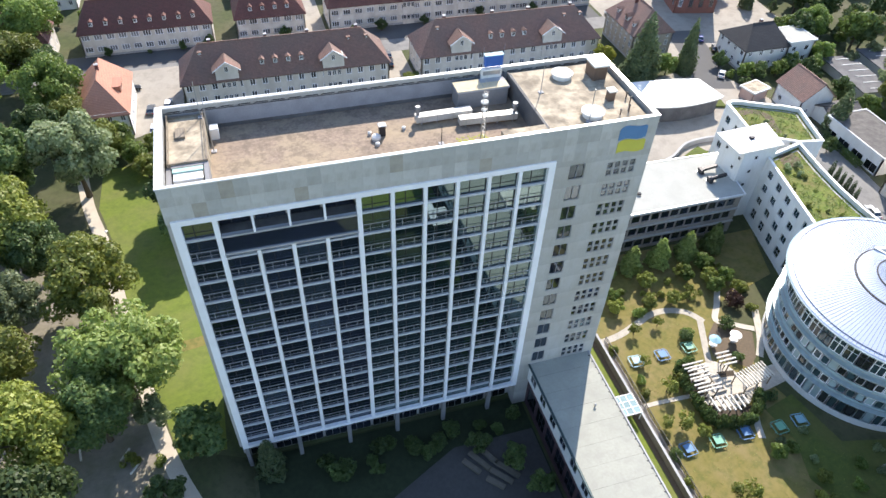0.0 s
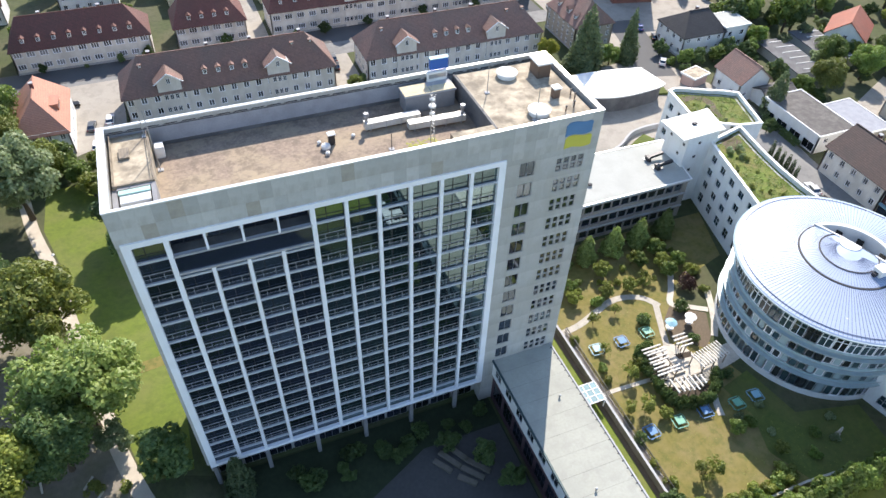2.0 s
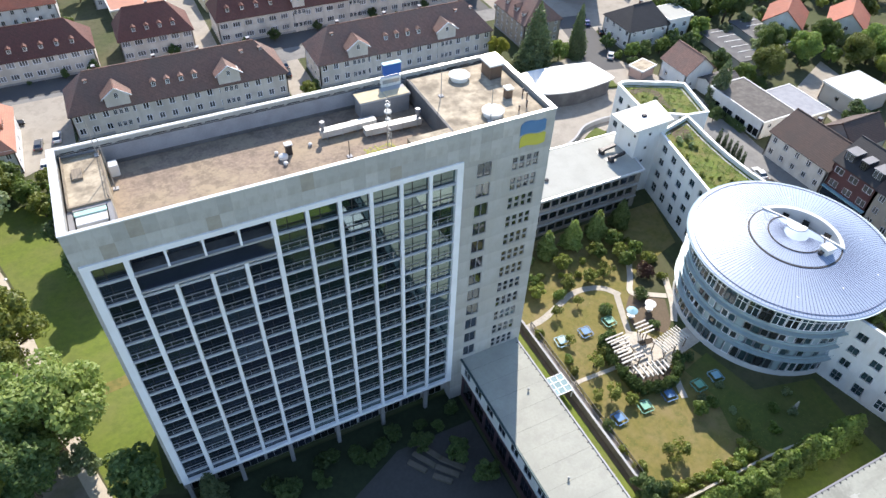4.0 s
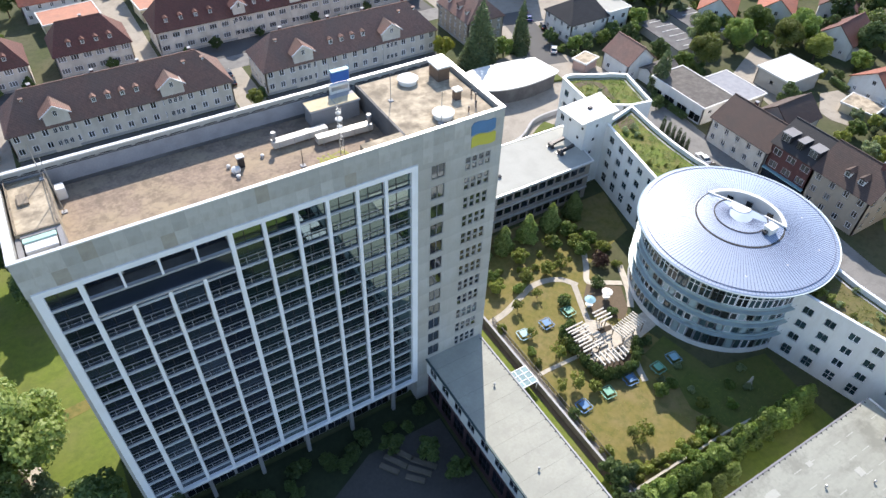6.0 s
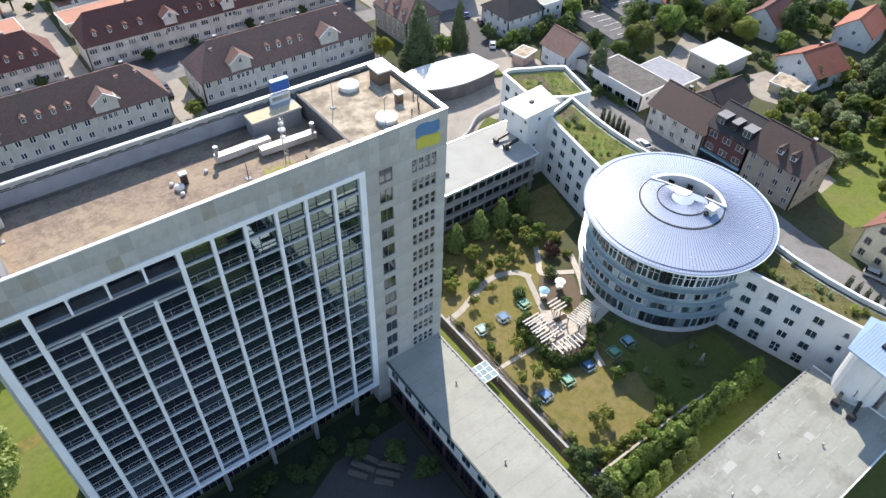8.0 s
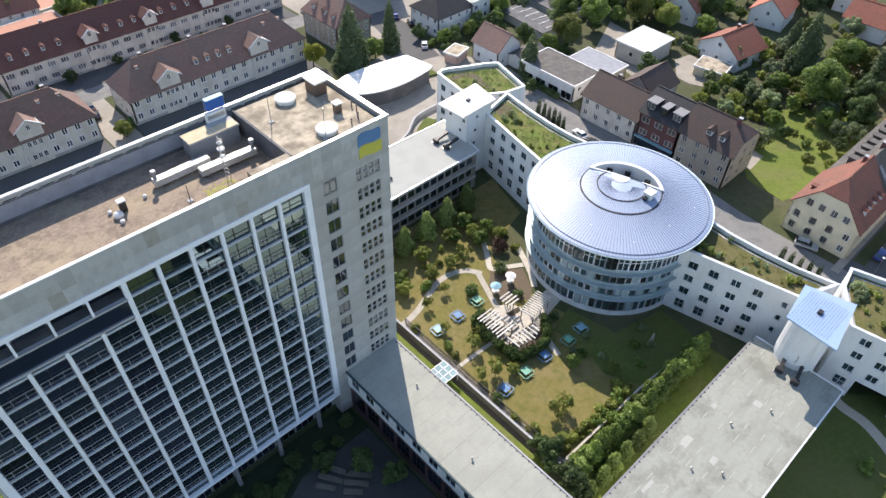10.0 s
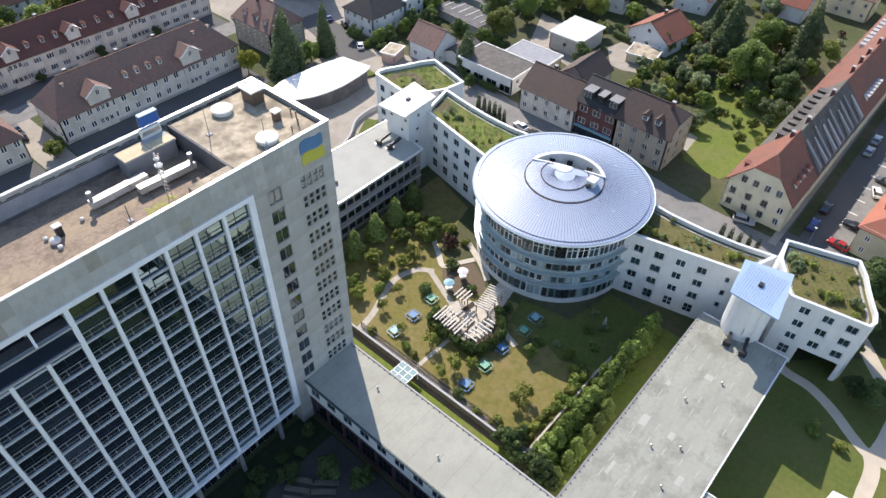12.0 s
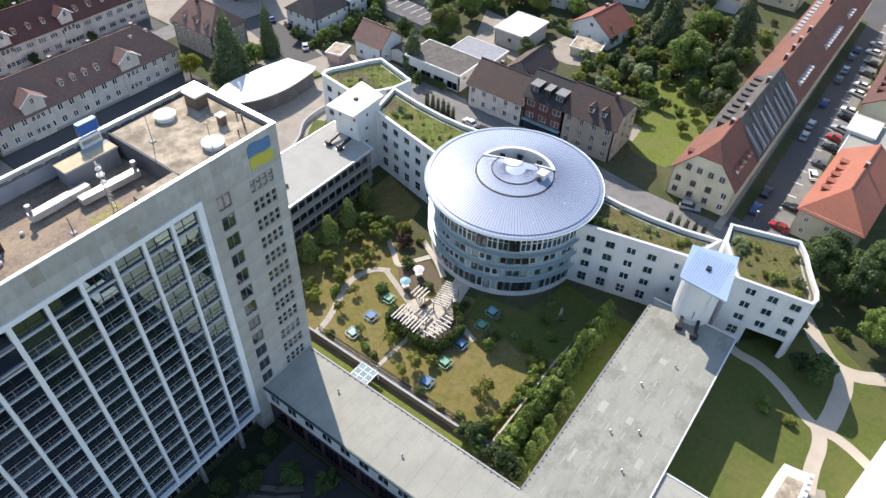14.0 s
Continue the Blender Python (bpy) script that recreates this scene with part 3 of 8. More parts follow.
sheet("plaza", [(-17, 24), (-21, 36), (-26, 52), (-36, 62), (-44, 48), (-38, 30), (-34, 10), (-30, -8), (-8, -9), (-9.5, 0), (-13.5, 12)][::-1], 0.04, PLAZA, "pale gravel plaza under the park trees", "plaza")
strip("footpath", [(-15, 23), (-8, 23), (-1, 24)], 2.2, 0.05, GRASS_DRY, "worn dry track across the lawn", "path")
sheet("lawn", [(58.9, -32), (96, -33), (97, -24), (86, -22), (82, -8), (84, 8), (98, 12), (102, 24), (58.9, 24)], 0.03, GRASS_DRY, "sun-dried lawn in the walled garden", "lawn")
# Darker grass here deepens the round building's shadow by colour.
sheet("lawn", [(78.5, -13.6), (79.6, -19.5), (77.6, -25.5), (80.5, -31.6), (96, -32.8), (97, -24), (86.4, -21.5), (84.4, -12.2)], 0.045, GRASS, "darker green lawn laid where the round building's shadow falls", "lawn")
sheet("lawn", [(68, -92), (92, -92), (108, -80), (116, -68), (104, -55), (68, -55)], 0.03, GRASS, "green lawn beside the low wing", "lawn")
sheet("lawn", [(144, -24), (160, -30), (184, -28), (190, -14), (176, -4), (160, -10), (149, -12), (145, -15)], 0.03, GRASS_LUSH, "green garden lawn behind the town houses", "lawn")
strip("footpath", [(103, -52), (101.4, -55.8), (101.0, -60), (98.9, -64.5), (95.9, -68.7), (94.5, -71.4), (94.4, -74.6), (93.1, -78.4), (90, -84)], 1.9, 0.06, PATH_MAT, "pale curved garden footpath", "path")
strip("footpath", [(124, -56), (117.8, -62.8), (112.8, -67.0), (109.4, -70.4), (109.1, -73.8), (110.7, -77.2), (114, -82), (122, -88)], 2.8, 0.07, PATH_MAT, "pale curved garden footpath", "path")
strip("footpath", [(109.0, -72.4), (105, -73.1), (101.6, -73.1), (98, -73.0), (95.0, -72.6)], 3.1, 0.065, PATH_MAT, "pale curved garden footpath", "path")
strip("footpath", [(95.6, -70.8), (93.4, -72.2), (90.8, -72.8), (86.6, -72.9), (82, -73.4)], 2.3, 0.055, PATH_MAT, "pale curved garden footpath", "path")
# Asphalt darkened: the terrace's shadow over the road is in its colour.
sheet("road", [(124, -50.4), (330, -48.6), (330, -42.2), (131, -42.2), (124, -41)], 0.04, ASPHALT, "grey asphalt street between the terraces", "road")
# Paler asphalt paints the sunlit side of the same street.
sheet("pavement", [(124, -54.2), (330, -53), (330, -48.6), (124, -50.4)], 0.06, PARKING, "grey asphalt parking strip along the street", "pavement")
sheet("pavement", [(131, -42.2), (330, -42.2), (330, -40.4), (131, -40.6)], 0.12, PAVING, "pale kerbed pavement along the terrace", "pavement", 0.16)
strip("road", [(127.5, -50), (127.5, -34), (128, -20), (130.5, -5), (132.5, 10), (133, 28), (134.5, 45), (134, 62)], 11, 0.05, PARKING, "grey worn lane behind the curved building", "road")
sheet("pavement", [(78, 41), (101, 41), (108, 50.5), (121, 45.5), (126, 32), (139, 32), (141, 55), (137, 68), (131, 82), (120, 84), (96, 80), (80, 64)], 0.045, PAVING, "pale beige forecourt with drive", "pavement")
strip("road", [(127, 74), (130, 86), (133, 97), (134.5, 106)], 9.5, 0.06, ASPHALT, "dark asphalt side street", "road")
sheet("pavement", [(116.5, 112), (124, 112), (124.5, 90), (140, 95.5), (152, 96), (170, 106), (174, 152), (121, 152), (119.5, 135), (116.5, 130)], 0.05, PAVING, "pale paved square by the villa", "pavement")
sheet("pavement", [(-22, 84), (-6, 92), (-6, 118), (-24, 118)], 0.05, PAVING, "pale paved parking yard", "pavement")
sheet("pavement", [(44.6, 88), (51.6, 88), (51.6, 113), (44.6, 113)], 0.05, PAVING, "pale paved gap between the terraces", "pavement")
sheet("road", [(-80, 113), (125, 113), (125, 120), (-80, 120)], 0.04, PARKING, "grey asphalt street behind the terraces", "road")
sheet("pavement", [(28.6, 120.02), (33.6, 120.02), (33.6, 190), (22, 190), (25, 150)], 0.052, PAVING, "pale side lane between the terraces", "pavement")
sheet("pavement", [(162, 24), (170, 22), (184, 42), (186, 54), (168, 46)], 0.04, PAVING, "pale yard beside the flat-roofed house", "pavement")
sheet("pavement", [(-5, 86), (44.2, 86), (44.2, 95.4), (-5, 95.4)], 0.045, ASPHALT, "dark asphalt strip along the terrace", "pavement")
sheet("pavement", [(52, 84), (102.5, 84), (102.5, 95.4), (52, 95.4)], 0.045, ASPHALT, "dark asphalt strip along the terrace", "pavement")
sheet("pavement", [(-80, 120.05), (115.5, 120.05), (115.5, 128.2), (-80, 128.2)], 0.035, ASPHALT, "dark paved strip before the rear terraces", "pavement")
sheet("verge", [(137, -44.9), (258, -44.6), (258, -42.6), (137, -42.6)], 0.09, GRASS_PARK, "dark grass verge along the street terrace", "lawn", 0.1)
# Both courtyard sheets hold the tower's shade in their dark colour.
sheet("planting_bed", [(1.0, -47), (43.0, -47), (43.0, 1.2), (1.0, 1.2)], -3.15, COURT_DARK, "dark courtyard ground with its shade put into the colour", "bed")
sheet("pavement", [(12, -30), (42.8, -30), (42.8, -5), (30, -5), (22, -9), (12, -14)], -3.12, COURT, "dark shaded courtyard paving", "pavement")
sheet("pavement", [(149, -13.5), (156, -13), (158, -6), (149, -6)], 0.05, PAVING, "pale paved yard beside the corner house", "pavement")

sheet("lawn", [(-30, -110), (43, -110), (43, -48.3), (-30, -48.3)], 0.03, GRASS_LUSH, "sunlit park lawn south of the courtyard", "lawn")

sheet("pavement", [(171.9, 17.5), (173.7, 13.2), (183.2, 13.1), (186.0, 14.0), (186.3, 25.9), (180.5, 27.2), (172.4, 21.4)], 0.05, PAVING, "pale paved yard beside the white house", "pavement")
strip("garden_path", [(181.5, -0.6), (187.0, 1.0), (196.0, 3.2), (204.0, 7.6), (210.0, 13.6)], 1.6, 0.06, PAVING, "pale gravel path through the gardens", "path")

# parking lines
for n in range(26):
    s = boxes((141 + n * 5.6, 141.35 + n * 5.6, -51.9 + n * 0.045, -49.9 + n * 0.045, 0.055, 0.075))
    solid("parking_line", s, MARKING, "white painted parking bay line", "marking", "structure", "street parking lines")

# ---- the tower ----
def clod(bm, x, y, r, rnd):
    """A low ragged clump of moss."""
    n, a0 = 7, rnd.uniform(0, 6)
    ring = []
    for i in range(n):
        q = r * rnd.uniform(0.6, 1.3)
        ring.append(bm.verts.new((x + q * math.cos(a0 + 6.283 * i / n), y + q * math.sin(a0 + 6.283 * i / n), DECK_Z - 0.01)))
    top = bm.verts.new((x, y, DECK_Z + 0.02 + r * 0.12))
    for i in range(n):
        bm.faces.new((ring[i], ring[(i + 1) % n], top))


TX0, TX1, TY1, TB, DECK_Z, TOP_Z = -0.44, 53.5, 14.63, -3.2, 46.1, 49.36
T = Vector((26.5, 7.3, TB))
tower = thing("office_tower", T, "tall grey concrete tower slab with a white gridded balcony front", "building")
part("core_wall", boxes((TX0, TX1, 2.0, TY1, TB, DECK_Z - 0.3)), CONCRETE, tower, "grey exposed concrete walls", T)
part("head_wall", boxes((TX0, 41.4, 0.0, 2.0, 45.2, DECK_Z - 0.3)), CONCRETE, tower, "grey exposed concrete wall", T)
part("end_core", boxes((41.4, TX1, 0.6, 2.0, TB, DECK_Z - 0.3)), CONCRETE, tower, "grey exposed concrete wall", T)
part("side_strip", boxes((TX0, 0.0, 0.35, 2.0, 2.35, 45.2)), CONCRETE, tower, "grey exposed concrete wall", T)

# window wall at the end bay
holes = []
for k in range(13):
    z = 42.12 - 3.15 * k
    holes.append((43.3 - 41.4, 45.3 - 41.4, z - 0.1, z + 2.05, (2, 1)))
    for c in range(4):
        x = 48.2 + 0.98 * c - 41.4
        holes.append((x, x + 0.78, z - 0.42, z + 0.48, (1, 1)))
        holes.append((x, x + 0.78, z + 0.62, z + 1.52, (1, 1)))
bm = bmesh.new()
wall_windows(bm, tower, T, (41.4, 0.0), (TX1, 0.0), TB, DECK_Z - 0.3, 0.6, holes, frame_mat=SLAB_GREY, glass_mat=GLASS, depth=0.12, bar=0.13)
part("end_wall", bm, CONCRETE, tower, "grey concrete wall with small windows", T)
# cladding panels over the balcony front and across the top
rnd = random.Random(5)
panel_me = {}
for key, mat in (("plain", CONCRETE_PANEL), ("patch", CONCRETE_PATCH)):
    panel_me[key] = mesh_of("cladding_panel", boxes((-0.70, 0.70, -0.012, 0.0, -1.09, 1.09)), mat)
for c in range(38):
    for r in range(2):
        key = "patch" if (c, r) in ((2, 0), (4, 1), (9, 0), (16, 1), (23, 0)) else "plain"
        piece("cladding_panel", panel_me[key], tower, pose(TX0 + 0.71 + 1.42 * c - T.x, -T.y, 45.93 + 2.2 * r - T.z))

# white frame and fins
PITCH, FX0 = 3.68, 0.42
FIN_X = [FX0 + PITCH * i for i in range(12)]
part("frame_top", boxes((0, 41.4, -0.2, 1.2, 44.55, 45.2)), FRAME_WHITE, tower, "white painted frame beam", T)
part("frame_bottom", boxes((0, 41.4, -0.2, 1.2, 2.35, 2.95)), FRAME_WHITE, tower, "white painted frame beam", T)
for x0, x1 in ((0.0, 0.84), (40.56, 41.4)):
    part("frame_side", boxes((x0, x1, -0.2, 1.2, 2.95, 44.55)), FRAME_WHITE, tower, "white painted frame post", T)
for i in range(1, 11):
    w = 0.26 if i in (1, 5) else 0.205
    if i in (2, 3, 4):
        part("fin", boxes((FIN_X[i] - 0.12, FIN_X[i] + 0.12, -0.2, 0.2, 42.3, 44.55)), FRAME_WHITE, tower, "", T)
        part("fin", boxes((FIN_X[i] - w, FIN_X[i] + w, -0.16, 0.6, 2.95, 39.6)), FRAME_WHITE, tower, "", T)
    else:
        part("fin", boxes((FIN_X[i] - w, FIN_X[i] + w, -0.16, 0.6, 2.95, 44.55)), FRAME_WHITE, tower, "", T)
SLABS = [42.3 - 3.15 * k for k in range(13)]
for z in SLABS:
    part("balcony_slab", boxes((0.84, 40.56, 0.04, 0.37, z - 0.3, z)), SLAB_BLUE, tower, "grey concrete balcony slab", T)
part("terrace_slab", boxes((FIN_X[1] + 0.2, FIN_X[5] - 0.2, -0.19, 0.08, 42.1, 42.33)), SLAB_GREY, tower, "pale terrace edge", T)
part("terrace_slab", boxes((FIN_X[1] + 0.2, FIN_X[5] - 0.2, -0.19, 0.36, 39.62, 39.86)), SLAB_GREY, tower, "pale terrace edge", T)
# Bitumen tone puts the loggia's shade into the floor colour.
part("terrace_floor", boxes((FIN_X[1] + 0.2, FIN_X[5] - 0.2, 0.38, 2.0, 42.0, 42.29)), BITUMEN, tower, "terrace floor behind the slim posts, dark for its shade", T)
part("glass_band", boxes((FIN_X[1] + 0.26, FIN_X[5] - 0.26, 0.0, 0.03, 39.87, 42.09)), GLASS, tower, "dark unbroken glass band under the terrace", T)

# panes and railings, bay by bay
bm = bmesh.new()
W = PITCH - 0.5
box(bm, -W / 2, W / 2, 0, 0.03, 0, 2.83)
pane_me = mesh_of("pane", bm, GLASS)
coated_me = pane_me.copy()
coated_me.materials[0] = COATED_GLASS
reflect_me = pane_me.copy()
reflect_me.materials[0] = REFLECT_PANE
tint = random.Random(12)
bm = bmesh.new()
for x in (-W / 2 + 0.04, -0.35, W / 2 - 0.04):
    box(bm, x - 0.04, x + 0.04, -0.05, 0.0, 0, 2.83)
box(bm, -W / 2, W / 2, -0.05, 0.0, 0.9, 0.96)
box(bm, -W / 2, W / 2, -0.05, 0.0, 0.0, 0.07)
box(bm, -W / 2, W / 2, -0.05, 0.0, 2.7, 2.83)
mull_me = mesh_of("window_frame", bm, DARK_METAL)
bm = bmesh.new()
box(bm, -W / 2, W / 2, -0.03, 0.03, 1.24, 1.3)
box(bm, -W / 2, W / 2, -0.015, 0.015, 0.62, 0.65)
for x0, x1 in ((-W / 2 + 0.02, -W / 2 + 0.07), (-W * 0.24, -W * 0.24 + 0.05), (W * 0.2, W * 0.2 + 0.05), (W / 2 - 0.07, W / 2 - 0.02)):
    box(bm, x0, x1, -0.02, 0.02, 0, 1.24)
rail_me = mesh_of("railing", bm, RAIL)
LEVELS = [*SLABS, 2.95 - 0.3]
for b in range(11):
    cx = (FIN_X[b] + FIN_X[b + 1]) / 2 - T.x
    for k, z in enumerate(LEVELS):
        top = k == 0
        loggia = 1 <= b <= 4
        if k == 1 and loggia:
            continue
        sc = Matrix.Diagonal((1, 1, (2.25 if top else (1.3 if k == 13 else 2.83)) / 2.83, 1))
        deep = 1.75 if top and loggia else 0.32
        # Bluish panes gather in bays 2 and 3 as a painted reflection.
        me = coated_me if b >= 5 else reflect_me if tint.random() < (0.5 if b in (2, 3) and 2 <= k <= 4 else 0.1) else pane_me
        pane = piece("pane", me, tower, pose(cx, deep - T.y, z - T.z) @ sc)
        piece("window_frame", mull_me, pane)
        if not top and k < 13:
            piece("railing", rail_me, tower, pose(cx, 0.1 - T.y, z - T.z))

# ground floor, set back behind columns
bm = bmesh.new()
box(bm, 0.3, 41.4, 1.2, 2.0, 1.75, 2.35)
part("soffit", bm, SLAB_GREY, tower, "grey concrete soffit", T)
# Columns take the darker slab tone to sink into the shade there.
for i in range(0, 12, 2):
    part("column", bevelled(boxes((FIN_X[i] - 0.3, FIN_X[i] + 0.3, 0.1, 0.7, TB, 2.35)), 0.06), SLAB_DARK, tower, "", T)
for b in range(11):
    put_window(tower, pose((FIN_X[b] + FIN_X[b + 1]) / 2 - T.x, 1.92 - T.y, 0.4), PITCH - 0.3, 3.2, 3, 2, SLAB_GREY, GLASS)

# roof
part("roof_deck", boxes((TX0 + 0.67, TX1 - 0.47, 0.32, TY1 - 0.32, DECK_Z - 0.29, DECK_Z)), DECK, tower, "brown gravelled flat roof", T)
bm = boxes((TX0, TX0 + 0.65, 0.3, TY1 - 0.3, DECK_Z - 0.3, TOP_Z - 0.14), (TX1 - 0.45, TX1, 0.3, TY1 - 0.3, DECK_Z - 0.3, TOP_Z - 0.14), (TX0, TX1, 0, 0.3, DECK_Z - 0.3, TOP_Z - 0.14), (TX0, TX1, TY1 - 0.3, TY1, DECK_Z - 0.3, TOP_Z - 0.14))
part("parapet", bm, CONCRETE, tower, "grey concrete parapet", T)
bm = boxes((TX0 - 0.06, TX0 + 0.76, 0.34, TY1 - 0.36, TOP_Z - 0.137, TOP_Z), (TX1 - 0.56, TX1 + 0.06, 0.34, TY1 - 0.36, TOP_Z - 0.137, TOP_Z), (TX0 - 0.06, TX1 + 0.06, -0.06, 0.34, TOP_Z - 0.137, TOP_Z), (TX0 - 0.06, TX1 + 0.06, TY1 - 0.36, TY1 + 0.06, TOP_Z - 0.137, TOP_Z))
part("coping", bm, PARAPET, tower, "white metal coping", T)
bm = bmesh.new()
for k in range(28):
    beam(bm, (TX0 + 1 + k * 1.9, TY1 - 0.5, TOP_Z - 0.55), (TX0 + 1 + k * 1.9, TY1 - 0.8, TOP_Z - 0.55), 0.06)
for k in range(27):
    beam(bm, (TX0 + 1.1 + k * 1.9, TY1 - 0.36, TOP_Z - 0.62), (TX0 + 2.5 + k * 1.9, TY1 - 0.36, TOP_Z - 0.62), 0.07)
beam(bm, (TX0 + 0.8, TY1 - 0.8, TOP_Z - 0.55), (TX1 - 0.8, TY1 - 0.8, TOP_Z - 0.55), 0.06)
# Dark strip added for the shade at the foot of the back parapet.
part("bitumen_upstand", boxes((TX0 + 0.47, 40.2, TY1 - 0.345, TY1 - 0.31, DECK_Z + 0.004, DECK_Z + 0.45)), BITUMEN, tower, "dark strip painting the shade along the parapet foot", T)
# Facing added over the concrete to deepen the wall's shade by colour.
part("parapet_lining", boxes((TX0 + 0.77, 40.2, TY1 - 0.335, TY1 - 0.302, DECK_Z + 0.454, TOP_Z - 0.75)), FELT_SHADE_GREY, tower, "grey facing that darkens the shaded parapet wall", T)
part("cable_rail", bm, DARK_METAL, tower, "dark steel rail along the parapet", T)
part("upper_roof", boxes((40.5, TX1 - 0.9, 0.6, TY1 - 0.9, DECK_Z, 48.72)), DECK_PALE, tower, "weathered pale raised roof", T)
# Dark gutter edge; the side wall's shade is painted in with it.
part("upper_roof_edge", boxes((40.3, 40.5, 0.6, TY1 - 0.9, DECK_Z, 48.85)), BITUMEN, tower, "dark edge of the raised roof", T)
part("side_ledge", boxes((35.2, 40.3, 0.32, 2.0, DECK_Z, 48.9)), DECK_PALE, tower, "weathered pale ledge", T)
part("side_roof", boxes((0.45, 4.5, 5.2, TY1 - 0.4, DECK_Z, 48.2)), DECK_PALE, tower, "weathered pale raised roof", T)
bm = bmesh.new()
for s in ((0.5, 0.7, 5.2, TY1 - 0.6), (4.3, 4.5, 5.2, TY1 - 0.6), (0.7, 4.3, 5.2, 5.4), (0.7, 4.3, TY1 - 0.9, TY1 - 0.7)):
    box(bm, *s, 48.2, 48.32)
box(bm, 1.4, 2.4, 9.6, 11.4, 48.2, 48.5)
part("roof_kerb", bm, WOOD, tower, "", T)
bm = bmesh.new()
for x in (0.62, 4.38):
    beam(bm, (x, 5.3, 48.75), (x, 13.9, 48.75), 0.06)
    for k in range(5):
        beam(bm, (x, 5.35 + 2.12 * k, 48.3), (x, 5.35 + 2.12 * k, 48.75), 0.06)
part("guard_rail", bm, WOOD, tower, "weathered guard rail on the raised roof", T)
bm = boxes((0.33, 0.85, 0.8, 5.19, DECK_Z, 47.9), (4.05, 4.5, 0.8, 5.19, DECK_Z, 48.1), (0.85, 4.05, 4.75, 5.19, DECK_Z, 48.1))
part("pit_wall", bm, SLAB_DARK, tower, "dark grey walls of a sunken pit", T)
part("pit_floor", boxes((0.86, 4.04, 0.8, 4.74, DECK_Z + 0.004, DECK_Z + 0.06)), BITUMEN, tower, "dark floor of the sunken pit", T)
rnd = random.Random(41)
bm = bmesh.new()
for k in range(26):
    x, y = rnd.gauss(32.8, 0.9), rnd.gauss(5.0, 0.35)
    clod(bm, x, y, rnd.uniform(0.15, 0.4), rnd)
part("moss_patch", bm, MOSS_YELLOW, tower, "yellow moss patch on the gravel", T)

# sign with the blue and yellow flag
flag = thing("flag_sign", (50.5, -0.06, 44.8), "blue and yellow flag painted on the concrete wall", "sign")


def wavy(x0, x1, z0, z1, lift):
    b = bmesh.new()
    n = 16
    for i in range(n):
        q = []
        for k in (i, i + 1):
            t = k / n
            w = 0.16 * math.sin(2 * math.pi * t) + lift * t
            drop = 0.3 if k in (0, n) else 0.08 if k in (1, n - 1) else 0.0
            q.append((x0 + (x1 - x0) * t, z0 + w, z1 + w - drop))
        (xa, la, ha), (xb, lb, hb) = q
        v = [b.verts.new(p) for y in (-0.03, 0.02) for p in ((xa, y, la), (xb, y, lb), (xb, y, hb), (xa, y, ha))]
        for f in ((0, 1, 2, 3), (7, 6, 5, 4), (0, 4, 5, 1), (1, 5, 6, 2), (2, 6, 7, 3), (3, 7, 4, 0)):
            b.faces.new([v[m] for m in f])
    bmesh.ops.remove_doubles(b, verts=b.verts, dist=0.001)
    return b


part("blue_half", wavy(-1.75, 1.75, 1.85, 3.55, 0.1), FLAG_BLUE, flag, "blue flag stripe")
part("yellow_half", wavy(-1.65, 1.9, 0.1, 1.72, 0.05), FLAG_YELLOW, flag, "yellow flag stripe")

# ---- on the tower's roof ----
for x, y in ((46.5, 11.4), (46.4, 2.6)):
    v = thing("roof_vent", (x, y, 48.72), "round white roof vent with a flat cap", "vent", "roof vents")
    part("drum", tube(bmesh.new(), 1.15, 1.15, 0, 0.45, 32), WHITE_METAL, v)
    part("cap", revolve(bmesh.new(), [(0.01, 0.45), (1.32, 0.45), (1.34, 0.62), (1.0, 0.74), (0.01, 0.8)], 32), WHITE_METAL, v)
ch = thing("chimney_block", (50.7, 10.7, 48.72), "dark brown clad chimney block with a pale cap", "chimney")
part("shaft", boxes((-0.85, 0.85, -1.1, 1.1, 0, 1.75)), RUST_METAL, ch)
part("cap", bevelled(boxes((-1.05, 1.05, -1.3, 1.3, 1.76, 2.0)), 0.04), WHITE_METAL, ch, "pale metal cap")
ch = thing("chimney_block", (49.9, 5.2, 48.72), "small brown chimney with a pale cap", "chimney")
part("shaft", boxes((-0.4, 0.4, -0.4, 0.4, 0, 1.2)), RUST_METAL, ch)
part("cap", bevelled(boxes((-0.52, 0.52, -0.52, 0.52, 1.2, 1.4)), 0.03), WHITE_METAL, ch, "pale metal cap")
for x, y, h in ((51.6, 3.6, 1.0), (50.9, 2.4, 0.8), (51.9, 5.0, 0.7), (49.6, 2.0, 0.6)):
    p = thing("vent_pipe", (x, y, 48.72), "short rusty vent pipe on the roof", "pipe", "vent pipes")
    part("tube", tube(bmesh.new(), 0.08, 0.08, 0, h, 8), RUST_METAL, p)
    part("cowl", tube(bmesh.new(), 0.13, 0.1, h, h + 0.16, 8), DARK_METAL, p)
kb = thing("roof_conduit", (46.5, 7.0, 48.72), "thin dark conduits lying across the roof", "conduit")
for p0, p1 in (((-5.9, -5.6, 0.06), (-5.9, 6.4, 0.06)), ((-5.5, -6.1, 0.06), (5.6, -6.1, 0.06))):
    part("pipe", beam(bmesh.new(), p0, p1, 0.1), DARK_METAL, kb)
